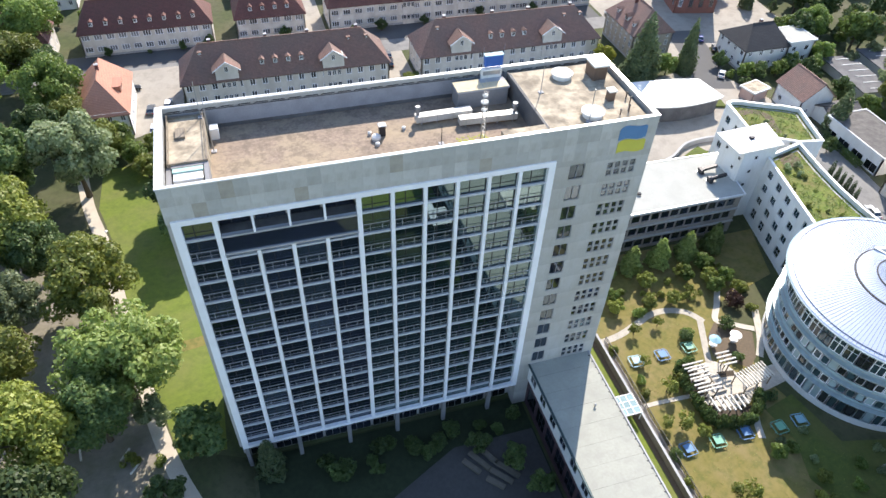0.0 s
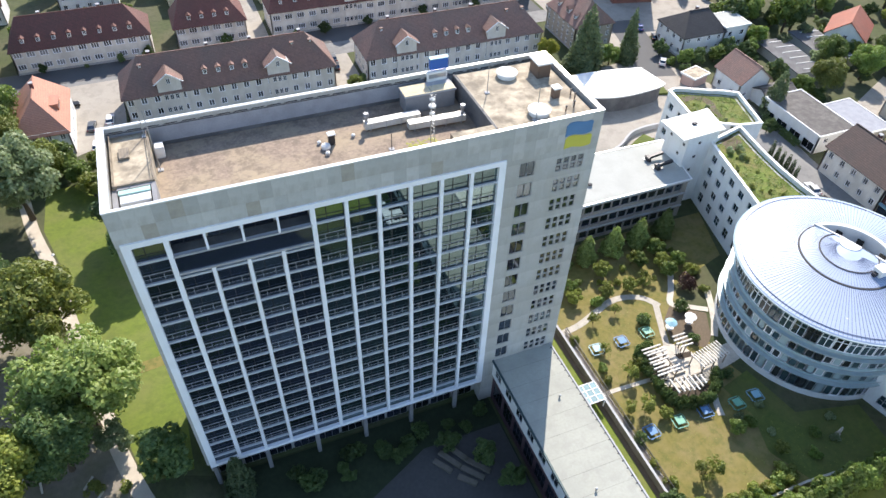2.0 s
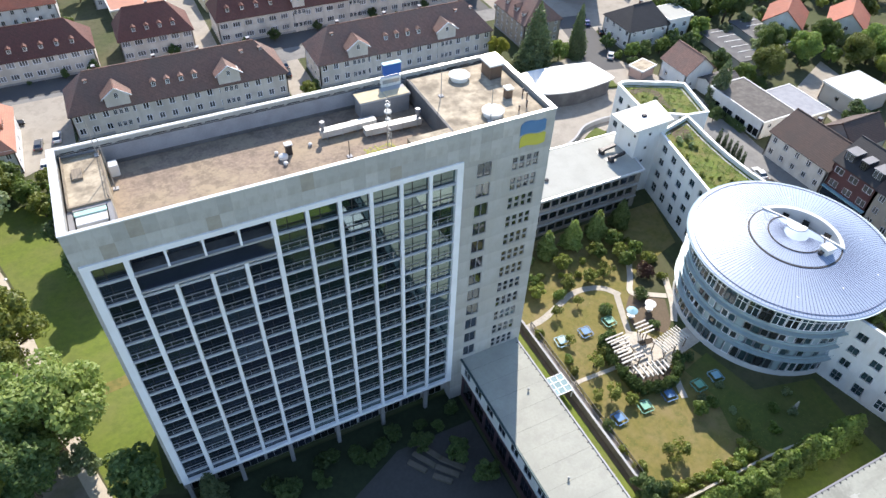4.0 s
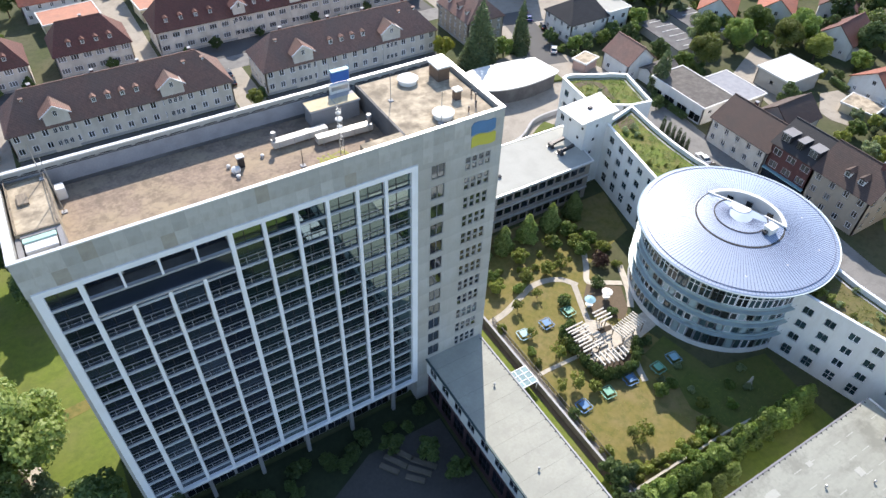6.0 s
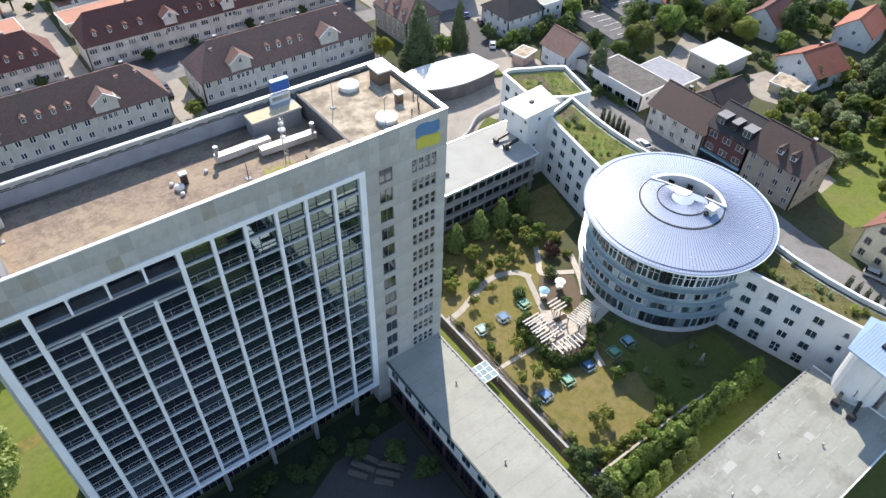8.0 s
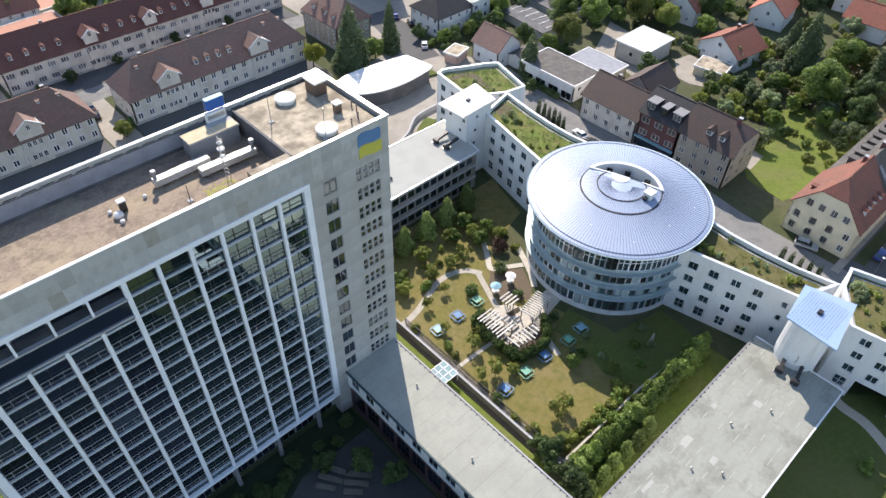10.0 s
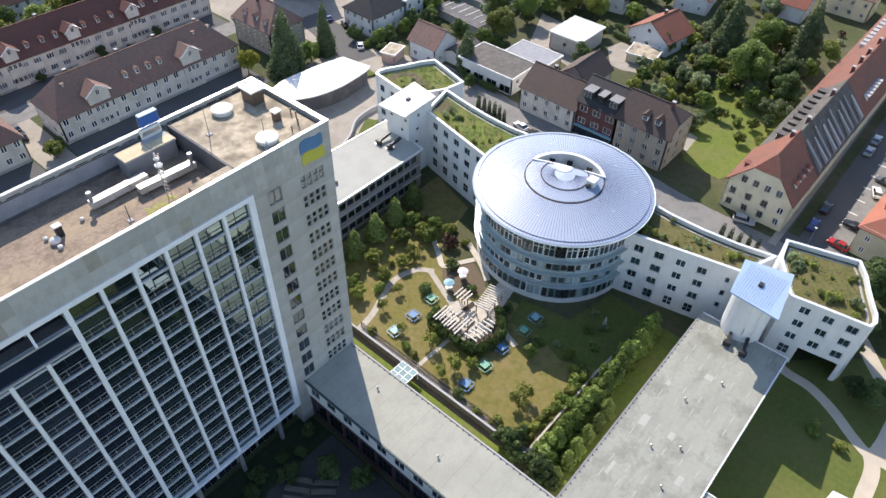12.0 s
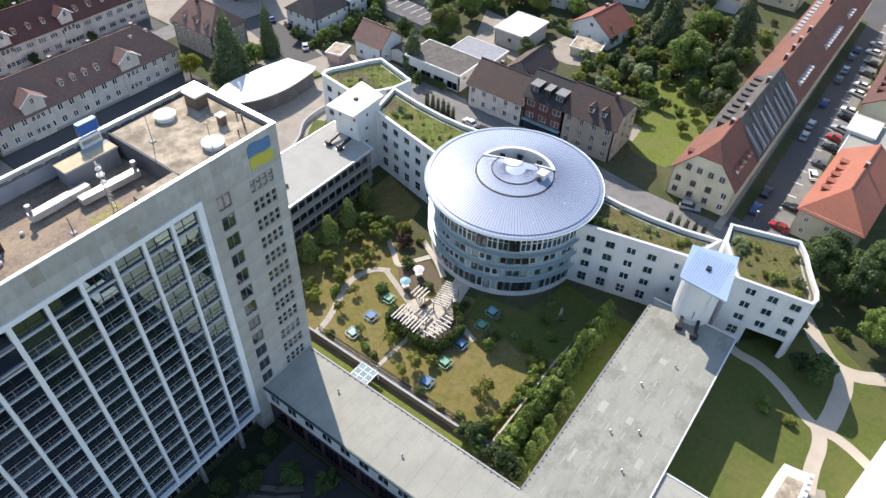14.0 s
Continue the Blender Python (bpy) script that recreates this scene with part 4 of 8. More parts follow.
for x0, y0, x1, y1, cw in ((27.6, 9.6, 34.4, 9.7, -1), (32.4, 8.0, 39.4, 7.7, 1)):
    d = thing("air_duct", ((x0 + x1) / 2, (y0 + y1) / 2, DECK_Z), "long white ventilation duct on short legs", "duct", "air ducts")
    h = Vector((x1 - x0, y1 - y0, 0)) / 2
    part("casing", beam(bmesh.new(), -h + Vector((0, 0, 0.72)), h + Vector((0, 0, 0.72)), 1.0, 0.8), DUCT_METAL, d)
    for s in (-0.8, -0.25, 0.3, 0.85):
        part("leg", boxes((h.x * s - 0.06, h.x * s + 0.06, h.y * s - 0.4, h.y * s + 0.4, 0, 0.33)), STEEL, d)
        part("flange", beam(bmesh.new(), h * s + Vector((-0.03, 0, 0.72)), h * s + Vector((0.03, 0, 0.72)), 1.06, 0.86), STEEL, d, "thin steel joint flange")
    ex = h.x * cw * 0.92
    b = tube(bmesh.new(), 0.2, 0.2, 1.1, 1.9, 12, ex, h.y * cw)
    tube(b, 0.36, 0.3, 1.9, 2.3, 12, ex, h.y * cw)
    part("cowl", b, COWL_METAL, d, "weathered dark steel cowl")
ph = thing("roof_plant_room", (36.3, 12.4, DECK_Z), "low plant room with a pale patched roof", "plant room")
# Wall tone lowered: the shade on the plant room is in its colour.
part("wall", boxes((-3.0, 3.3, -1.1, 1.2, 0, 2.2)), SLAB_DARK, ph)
part("roof", bevelled(boxes((-3.15, 3.45, -1.25, 1.3, 2.2, 2.38)), 0.03), SLAB_GREY, ph)
part("roof_sheet", boxes((-3.1, 0.2, -1.2, 1.2, 2.384, 2.44), (0.3, 3.3, -1.2, 0.2, 2.384, 2.46)), STRAW_SHEET, ph, "pale yellowish roof sheet")
lb = thing("equipment_cabinet", (38.2, 14.0, DECK_Z), "pale grey equipment cabinet by the parapet", "cabinet")
part("casing", bevelled(boxes((-1.3, 1.3, -0.4, 0.1, 0.0, 3.6)), 0.05), WHITE_METAL, lb)
part("louvre", boxes((-1.1, 1.1, -0.43, -0.4, 2.8, 3.3)), STEEL, lb)
bl = thing("blue_tank", (38.6, 14.35, TOP_Z), "bright blue box on a steel stand", "tank")
for x in (-0.9, 0.9):
    part("stand", boxes((x - 0.05, x + 0.05, -0.15, 0.15, 0, 0.35)), STEEL, bl)
part("casing", bevelled(boxes((-1.15, 1.15, -0.35, 0.3, 0.35, 1.75)), 0.08), BLUE_PAINT, bl)
part("rim", boxes((-1.2, 1.2, -0.4, 0.35, 1.75, 1.85)), PALE_BLUE_PAINT, bl)
for x in (-1.3, 1.3):
    part("aerial", tube(bmesh.new(), 0.03, 0.02, 0.0, 2.9, 6, x, 0.0), STEEL, bl)
ma = thing("lattice_mast", (34.2, 5.0, DECK_Z), "thin steel lattice aerial mast", "mast")
for x, y in ((-0.25, -0.2), (0.25, -0.2), (0, 0.25)):
    part("upright", tube(bmesh.new(), 0.035, 0.035, 0, 6.2, 6, x, y), STEEL, ma)
bm = bmesh.new()
for k in range(12):
    z = 0.1 + k * 0.5
    a, b, c = (-0.25, -0.2, z), (0.25, -0.2, z + 0.25), (0, 0.25, z + 0.4)
    beam(bm, a, b, 0.03), beam(bm, b, c, 0.03), beam(bm, c, (-0.25, -0.2, z + 0.5), 0.03)
part("bracing", bm, STEEL, ma)
for z, s in ((3.6, 0.3), (4.6, 0.42), (5.4, 0.3)):
    part("aerial_dish", revolve(bmesh.new(), [(0.01, z), (s, z + 0.05), (s, z + 0.2), (0.01, z + 0.35)], 14), WHITE_METAL, ma, "white aerial drum")
part("whip", tube(bmesh.new(), 0.025, 0.015, 6.2, 8.2, 6), STEEL, ma)
for x, y, h, mat in ((4.95, 9.6, 7.4, STEEL), (4.15, 13.4, 4.4, STEEL), (29.4, 5.0, 2.2, DARK_METAL), (45.4, 1.4, 4.2, STEEL), (42.6, 8.6, 4.2, STEEL)):
    z0 = 48.2 if h == 4.4 else DECK_Z if x < 40 else 48.72
    p = thing("aerial_pole", (x, y, z0), "thin grey aerial pole", "pole", "aerial poles")
    part("pole", tube(bmesh.new(), 0.06, 0.04, 0, h, 8), mat, p)
    part("foot", bevelled(boxes((-0.3, 0.3, -0.3, 0.3, 0, 0.12)), 0.03), SLAB_GREY, p)
vb = thing("vent_hood", (23.35, 8.3, DECK_Z), "dark vent hood with a white top", "vent")
part("shaft", boxes((-0.35, 0.35, -0.3, 0.3, 0, 1.3)), DARK_METAL, vb)
part("cap", bevelled(boxes((-0.45, 0.45, -0.4, 0.4, 1.3, 1.45)), 0.04), WHITE_METAL, vb)
for x, y, s in ((22.5, 7.6, 0.5), (22.4, 6.4, 0.24), (26.0, 8.8, 0.22), (22.0, 8.7, 0.22)):
    p = thing("roof_dome", (x, y, DECK_Z), "small white domed roof outlet", "vent", "roof domes")
    part("collar", tube(bmesh.new(), s, s, 0, 0.25, 14), SLAB_GREY, p)
    part("dome", revolve(bmesh.new(), [(0.01, 0.25), (s * 1.1, 0.25), (s, 0.25 + s * 0.5), (s * 0.5, 0.25 + s * 0.85), (0.01, 0.25 + s)], 14), WHITE_METAL, p)
cb = thing("roof_cabinet", (5.25, 12.2, DECK_Z), "white equipment cabinet on the roof", "cabinet")
part("casing", bevelled(boxes((-0.42, 0.5, -0.6, 0.6, 0.15, 1.5)), 0.06), WHITE_METAL, cb)
part("plinth", boxes((-0.35, 0.4, -0.5, 0.5, 0, 0.15)), SLAB_GREY, cb)
cu = thing("cooling_unit", (2.45, 3.6, DECK_Z + 0.06), "pale turquoise topped cooling unit beside the parapet", "air unit")
part("casing", bevelled(boxes((-1.45, 1.45, -1.0, 0.95, 0.0, 1.85)), 0.08), WHITE_METAL, cu)
part("lid", bevelled(boxes((-1.5, 1.5, 0.25, 1.0, 1.85, 2.0)), 0.05), TURQUOISE, cu, "pale turquoise lid")
part("grille", boxes((-1.2, 1.2, -1.03, -1.0, 0.4, 0.46), (-1.2, 1.2, -1.03, -1.0, 0.9, 0.96), (-1.2, 1.2, -1.03, -1.0, 1.4, 1.46)), STEEL, cu)


# ---- courtyard: mirrored white slab and seating steps ----
# Out of view; added so a white shape mirrors in the tower glass.
cc = thing("courtyard_canopy", (40.2, -38.6, -3.2), "unseen white notched slab on posts, added for its reflection in the tower glass", "canopy")
part("slab", boxes((-2.0, -0.5, -3.8, 3.8, 8.6, 8.8), (-0.5, 2.4, 2.2, 3.8, 8.6, 8.8), (-0.5, 1.7, -0.8, 0.8, 8.6, 8.8)), FRAME_WHITE, cc)
for x, y in ((-1.6, -3.4), (-1.6, 3.4), (2.0, 3.2)):
    part("post", tube(bmesh.new(), 0.09, 0.09, 0.05, 8.6, 10, x, y), STEEL, cc)
for x, y, w, a in ((34.4, -7.4, 4.4, -60), (33.0, -8.2, 4.0, -58), (31.6, -8.8, 3.2, -55), (36.6, -10.6, 4.2, -50), (35.4, -11.4, 3.8, -48), (34.2, -12.2, 3.0, -46)):
    st = thing("seating_step", (x, y, -3.12), "long weathered stone seating step in the shaded courtyard", "step", "seating steps", rz=a)
    part("slab", bevelled(boxes((-w / 2, w / 2, -0.42, 0.42, 0.0, 0.42)), 0.05), RETAINING, st)


# ---- low wings beside the tower ----
LZ = 6.8
A = Vector((48, -20, -3.2))
link = thing("link_wing", A, "low white wing with a flat grey felt roof beside the tower", "building")
bm = bmesh.new()
holes = [(0.9 + 3.6 * k, 2.9 + 3.6 * k, 3.9, 5.8, (2, 1)) for k in range(14)]
wall_windows(bm, link, A, (43.2, -0.05), (43.2, -54.8), 3.2, 6.6, 0.35, holes, depth=0.12, glass_mat=GLASS)
part("upper_wall", bm, RENDER_WHITE, link, "white rendered upper wall", A)
bm = bmesh.new()
holes = [(0.6 + 3.6 * k, 3.5 + 3.6 * k, -2.0, 1.6, (3, 2)) for k in range(14)]
wall_windows(bm, link, A, (43.5, -0.05), (43.5, -54.8), -3.2, 3.2, 0.3, holes, frame_mat=DARK_METAL, glass_mat=GLASS, depth=0.1)
part("lower_wall", bm, PLUM_WALL, link, "dark plum brick lower wall", A)
bm = bmesh.new()
facade(bm, (52.8, -40.2), (52.8, -0.05), -0.2, 6.6, 0.35, [])
facade(bm, (43.55, -54.8), (52.8, -54.8), -3.2, 6.6, 0.35, [])
part("side_wall", bm, RENDER_WHITE, link, "", A)
part("roof", boxes((43.05, 52.95, -54.9, -0.03, 6.6, LZ)), ROOF_FELT, link, "flat grey roofing felt", A)
part("roof_edge", boxes((42.95, 43.2, -54.9, -0.03, 6.55, 6.93)), EDGE_TEAL, link, "dark teal metal roof edge", A)
part("roof_edge", boxes((52.8, 53.05, -40.0, -0.03, 6.55, 6.93)), SLAB_GREY, link, "grey roof edge", A)
bm = bmesh.new()
for k in range(13):
    box(bm, 43.25, 52.75, -2.6 - 3.1 * k, -2.54 - 3.1 * k, LZ, LZ + 0.012)
part("felt_seam", bm, ROOF_FELT_WORN, link, "", A)
rnd = random.Random(3)
for k in range(34):
    p = part("gutter_bracket", boxes((52.55, 52.78, -1.0 - 1.15 * k, -0.85 - 1.15 * k, LZ, LZ + 0.07)), DARK_METAL, link, "", A)

S_ = Vector((58, -68, 0))
sb = thing("south_wing", S_, "low wing with a flat grey felt roof", "building")
bm = bmesh.new()
ring_wall(bm, [(48.0, -92.0), (67.6, -92.0), (67.6, -55.2), (48.0, -55.2)], 0.35, -3.2, 6.3)
part("wall", bm, RENDER_WHITE, sb, "white rendered walls", S_)
part("roof", boxes((47.9, 67.7, -92.1, -55.1, 6.3, 6.5)), ROOF_FELT, sb, "flat grey roofing felt", S_)
part("roof_edge", boxes((67.6, 67.85, -92.1, -55.1, 6.25, 6.62)), PARAPET, sb, "white metal roof edge", S_)
B = Vector((75, -47.5, 0))
low = thing("low_wing", B, "long low wing with a flat grey felt roof", "building")
bm = bmesh.new()
ring_wall(bm, [(52.85, -54.8), (97.5, -54.8), (97.5, -40.2), (52.85, -40.2)], 0.35, 0, 6.6)
part("wall", bm, RENDER_WHITE, low, "white rendered walls", B)
part("roof", boxes((52.96, 97.6, -54.9, -40.1, 6.6, LZ)), ROOF_FELT_WORN, low, "flat grey roofing felt", B)
part("roof_edge", boxes((53.0, 97.75, -55.05, -54.8, 6.55, 6.93), (97.5, 97.75, -54.8, -40.2, 6.55, 6.93)), PARAPET, low, "white metal roof edge", B)
part("roof_edge", boxes((53.1, 97.75, -40.2, -39.95, 6.55, 6.86)), SLAB_DARK, low, "dull grey roof edge", B)
for k in range(38):
    part("gutter_bracket", boxes((53.8 + 1.15 * k, 53.95 + 1.15 * k, -40.45, -40.22, LZ, LZ + 0.08)), DARK_METAL, low, "", B)
seam_me = mesh_of("felt_seam", boxes((0, 1.5, -0.06, 0.06, 0, 0.012)), ROOF_FELT_PALE)
for k in range(5):
    for j in range(15):
        if (j * 7 + k * 3) % 3 != 1:
            piece("felt_seam", seam_me, low, pose(54 + 2.9 * j - B[0], -42.54 - 2.6 * k - B[1], LZ - B[2]))
for x, y, w, d in ((72.0, -43.1, 2.2, 1.0), (72.2, -47.4, 1.4, 0.9), (62.0, -43.2, 2.4, 0.5), (85.6, -47.0, 1.2, 1.2), (66.5, -51.5, 1.8, 0.8), (80.4, -42.6, 1.0, 0.7)):
    part("felt_patch", boxes((x - w / 2, x + w / 2, y - d / 2, y + d / 2, LZ, LZ + 0.02)), ROOF_FELT_PALE, low, "pale patch of new felt", B)
for x, y, z in ((68.7, -45.9, LZ), (71.2, -49.3, LZ), (85.8, -49.0, LZ), (64.0, -50.0, LZ), (79.3, -46.0, LZ), (49.5, -9.5, LZ), (47.0, -24.0, LZ)):
    v = thing("roof_outlet", (x, y, z), "small metal roof outlet on the felt", "vent", "roof outlets")
    part("pipe", tube(bmesh.new(), 0.1, 0.1, 0, 0.45, 10), STEEL, v)
    part("cowl", revolve(bmesh.new(), [(0.01, 0.42), (0.2, 0.42), (0.17, 0.56), (0.01, 0.62)], 10), STEEL, v)


def funnel(x, y, z, rz):
    v = thing("roof_cowl", (x, y, z), "dark slanted ventilation cowl on the flat roof", "vent", "roof cowls", rz=rz)
    b = bmesh.new()
    vs = [(-0.3, -0.6, 0), (0.5, -0.7, 0), (0.5, 0.7, 0), (-0.3, 0.6, 0), (-0.4, -0.7, 1.0), (0.3, -0.5, 1.15), (0.3, 0.5, 1.15), (-0.4, 0.7, 1.0)]
    vv = [b.verts.new(p) for p in vs]
    for f in ((3, 2, 1, 0), (4, 5, 6, 7), (0, 1, 5, 4), (1, 2, 6, 5), (2, 3, 7, 6), (3, 0, 4, 7)):
        b.faces.new([vv[i] for i in f])
    part("hood", bevelled(b, 0.05), DARK_METAL, v)
    part("collar", boxes((-0.5, 0.7, -0.85, 0.85, 0, 0.06)), STEEL, v)
    part("duct", beam(bmesh.new(), (0.3, 0, 0.75), (3.4, 0, 1.2), 0.55, 0.55), DARK_METAL, v, "dark sloping duct")


funnel(93.6, -46.2, LZ, 10)
funnel(93.2, -49.0, LZ, 10)
funnel(92.4, 32.6, 9.7, 0)
funnel(92.6, 29.6, 9.7, 0)

C = Vector((75, 31, 0))
north = thing("rear_wing", C, "three-storey wing with bands of windows and a pale flat roof", "building")
bm = bmesh.new()
holes = [(0.6 + 2.05 * k, 2.42 + 2.05 * k, z, z + 1.75, (1, 1)) for z in (6.95, 3.8, 0.65) for k in range(20)]
wall_windows(bm, north, C, (54.5, 24.8), (97.0, 24.8), 0, 9.5, 0.35, holes, frame_mat=SLAB_GREY, glass_mat=GLASS, depth=0.2)
part("front_wall", bm, WALL_DIM, north, "grey-brown wall with window bands, darker than the side walls", C)
bm = bmesh.new()
for z in (2.9, 6.05, 9.1):
    box(bm, 54.5, 97.0, 24.5, 24.8, z, z + 0.28)
part("sill_band", bm, SLAB_GREY, north, "grey concrete sill bands", C)
bm = bmesh.new()
facade(bm, (97.0, 25.15), (99.5, 37.6), 0, 9.5, 0.35, [])
facade(bm, (99.5, 37.6), (54.5, 38.6), 0, 9.5, 0.35, [])
facade(bm, (54.5, 38.6), (54.5, 25.15), 0, 9.5, 0.35, [])
part("side_wall", bm, RENDER_WHITE, north, "white rendered walls", C)
bm = bmesh.new()
prism(bm, [(54.4, 24.45), (97.3, 24.45), (99.7, 37.8), (54.4, 38.8)], 9.5, 9.7)
part("roof", bm, ROOF_FELT_PALE, north, "pale flat roofing felt", C)
bm = bmesh.new()
ring_wall(bm, [(54.3, 24.35), (97.4, 24.35), (99.85, 37.9), (54.3, 38.9)], 0.25, 9.45, 9.82)
part("roof_edge", bm, PARAPET, north, "white metal roof edge", C)
d = thing("roof_dome", (77.0, 29.4, 9.7), "dark round roof light on the felt", "roof light")
part("collar", tube(bmesh.new(), 0.45, 0.45, 0, 0.3, 16), STEEL, d)
part("dome", revolve(bmesh.new(), [(0.01, 0.3), (0.48, 0.3), (0.4, 0.5), (0.01, 0.62)], 16), DARK_METAL, d)

# ---- curved building: wings, stair towers, end blocks ----
MY = -16.0


def mirrored(poly):
    return [(x, MY - y) for x, y in poly][::-1]


def block(name, poly, label, front, zroof, roof_mat, roof_label, holes, root, opening=None):
    root = Vector(root)
    e = thing(name, root, label, "building", "curved building")
    bm = bmesh.new()
    n = len(poly)
    for i in range(n):
        p, q = poly[i], poly[(i + 1) % n]
        if i == front:
            rest = [h for h in holes if len(h) > 4]
            facade_holes = rest + ([opening] if opening else [])
            facade(bm, p, q, 0, zroof + 0.8, 0.4, facade_holes)
            a, b = Vector((*p, 0)), Vector((*q, 0))
            d = (b - a).normalized()
            inw = Vector((-d.y, d.x, 0))
            for h in rest:
                c = a + d * ((h[0] + h[1]) / 2) + inw * 0.16 - root
                put_window(e, pose(c.x, c.y, h[2] - root.z, 0, 0, math.degrees(math.atan2(d.y, d.x))), h[1] - h[0], h[3] - h[2], *h[4], frame_mat=FRAME_WHITE, glass_mat=BLUE_GLASS, bar=0.1)
        else:
            facade(bm, p, q, 0, zroof + 0.8, 0.4, [])
    part("wall", bm, RENDER_WHITE, e, "smooth white rendered walls", root)
    bm = bmesh.new()
    prism(bm, inset(poly, 0.42), zroof - 0.4, zroof)
    part("green_roof", bm, roof_mat, e, roof_label, root)
    bm = bmesh.new()
    ring_wall(bm, inset(poly, 0.9), 0.35, zroof, zroof + 0.03)
    part("gravel_edge", bm, SLAB_GREY, e, "grey gravel strip", root)
    bm = bmesh.new()
    ring_wall(bm, inset(poly, -0.08), 0.55, zroof + 0.8, zroof + 0.92)
    part("coping", bm, PARAPET, e, "white metal coping", root)
    return e


WING_S = [(98.0, -21.0), (102.7, -42.6), (110.4, -45.4), (109.0, -39), (108.4, -33), (108.3, -27), (108.9, -21)]
ROWS = [(10.9, 12.45, (2, 1)), (7.75, 9.3, (2, 1)), (4.6, 6.15, (2, 1)), (1.0, 3.1, (2, 2))]
wing_holes = [(s, s + 1.7, a, b, k) for s in (4.05, 7.7, 11.5, 15.2) for a, b, k in ROWS] + [(20.0, 20.8, a, a + 1.2, (1, 1)) for a in (11.0, 7.9, 4.8)]
block("curved_wing", WING_S, "four-storey white curved wing with a planted roof", 0, 13.6, SEDUM_DRY, "dry brown and green planted roof", wing_holes, (104, -32, 0))
WING_N = [(x + 2.5 if x > 105 else x, y) for x, y in mirrored(WING_S)]
WING_N = [(103.4, 29.0) if p == (102.7, MY + 42.6) else (p[0], p[1] + 2.0) if p[1] > 29 else p for p in WING_N]
front = WING_N.index((103.4, 29.0))
wing_holes_n = [(s - 0.85, s + 0.85, a + 0.6, b + 0.6, k) for s in (3.45, 7.2, 10.9, 14.6, 18.3) for a, b, k in ROWS]
block("curved_wing", WING_N, "four-storey white curved wing with a planted roof", front, 13.6, SEDUM, "lush green planted roof", wing_holes_n, (104, 16, 0))

bare = next(o for o in bpy.data.objects if o.name.startswith("curved_wing") and o.location.y > 0)
bm = bmesh.new()
prism(bm, [(105.6, 26.2), (108.4, 25.2), (110.2, 27.0), (110.0, 29.8), (106.4, 29.6)], 13.55, 13.63)
part("bare_patch", bm, SOIL, bare, "brown bare patch on the planted roof", (104, 16, 0))
END_S = [(102.9, -50.4), (104.7, -62.4), (106.3, -62.9), (108.2, -62.4), (110.4, -61.2), (113.0, -59.9), (116.0, -58.6), (119.0, -56.6), (115.7, -45.0), (110.6, -45.9)]
ROWS_E = [(a + 0.75, b + 0.75, k) for a, b, k in ROWS]
end_holes = [(s, s + 1.7, a, b, k) for s in (2.2, 5.8, 9.4) for a, b, k in ROWS_E[:3]] + [(2.1, 3.9, 1.7, 3.8, (2, 2))]
block("end_block", END_S, "white end block with a planted roof and open ground floor", 0, 13.6, SEDUM_DRY, "grassy planted roof", end_holes, (110, -54, 0), (5.0, 11.4, 0.0, 4.3))
END_N = [(x + 2.3, y + 1.5) for x, y in mirrored(END_S)]
front = next(i for i in range(len(END_N)) if abs(END_N[i][0] - 107.0) < 1e-6)
end_holes_n = [(12.13 - s - 1.7, 12.13 - s, a, b, k) for s in (1.4, 5.0, 8.9) for a, b, k in ROWS]
block("end_block", END_N, "white end block with a lush planted roof", front, 13.6, SEDUM, "lush green planted roof", end_holes_n, (110, 38, 0))

bare = next(o for o in bpy.data.objects if o.name.startswith("end_block") and o.location.y > 0)
bm = bmesh.new()
ribbon(bm, smooth_line([(108.4, 44.6), (111.1, 44.6), (113.4, 42.6), (112.6, 39.4), (111.6, 36.2)]), 1.7, 13.63, 0.08)
part("bare_patch", bm, SOIL, bare, "brown bare winding strip on the planted roof", (110, 38, 0))


def stair_tower(poly, eaves, root, roof_mat, label):
    root = Vector(root)
    e = thing("stair_tower", root, label, "building", "stair towers")
    bm = bmesh.new()
    ring_wall(bm, poly, 0.35, 0, 16.8)
    part("wall", bm, RENDER_WHITE, e, "smooth white rendered walls", root)
    top = eaves
    cx = sum(p[0] for p in top) / 4
    zs = [17.15 + (p[0] - cx) * 0.05 for p in top]
    bm = bmesh.new()
    prism(bm, top, [z - 0.3 for z in zs], zs)
    roof = part("roof", bm, roof_mat, e, "pale metal roof with standing seams", root)
    bm = bmesh.new()
    x0, x1 = max(eaves[0][0], eaves[3][0]), min(eaves[1][0], eaves[2][0])
    y0, y1 = max(eaves[0][1], eaves[1][1]), min(eaves[2][1], eaves[3][1])
    k = 0
    while y0 + 0.2 + 0.42 * k < y1:
        y = y0 + 0.2 + 0.42 * k
        beam(bm, (x0 + 0.1, y, 17.15 + (x0 - cx) * 0.05 + 0.03), (x1 - 0.3, y, 17.15 + (x1 - cx) * 0.05 + 0.02), 0.035)
        k += 1
    part("seam", bm, ZINC_SEAM, roof, "", root)
    bm = boxes((cx - 0.5, cx + 0.4, (y0 + y1) / 2 - 0.35, (y0 + y1) / 2 + 0.35, 17.1, 17.55))
    part("hatch", bevelled(bm, 0.05), DARK_METAL, e, "dark roof hatch", root)
    return e


ST_S = [(98.6, -49.7), (103.6, -49.5), (102.6, -43.0), (98.6, -43.1)] + [(98.6 - 3.1 * math.sin(math.pi * i / 12), -46.4 + 3.3 * math.cos(math.pi * i / 12)) for i in range(1, 12)]
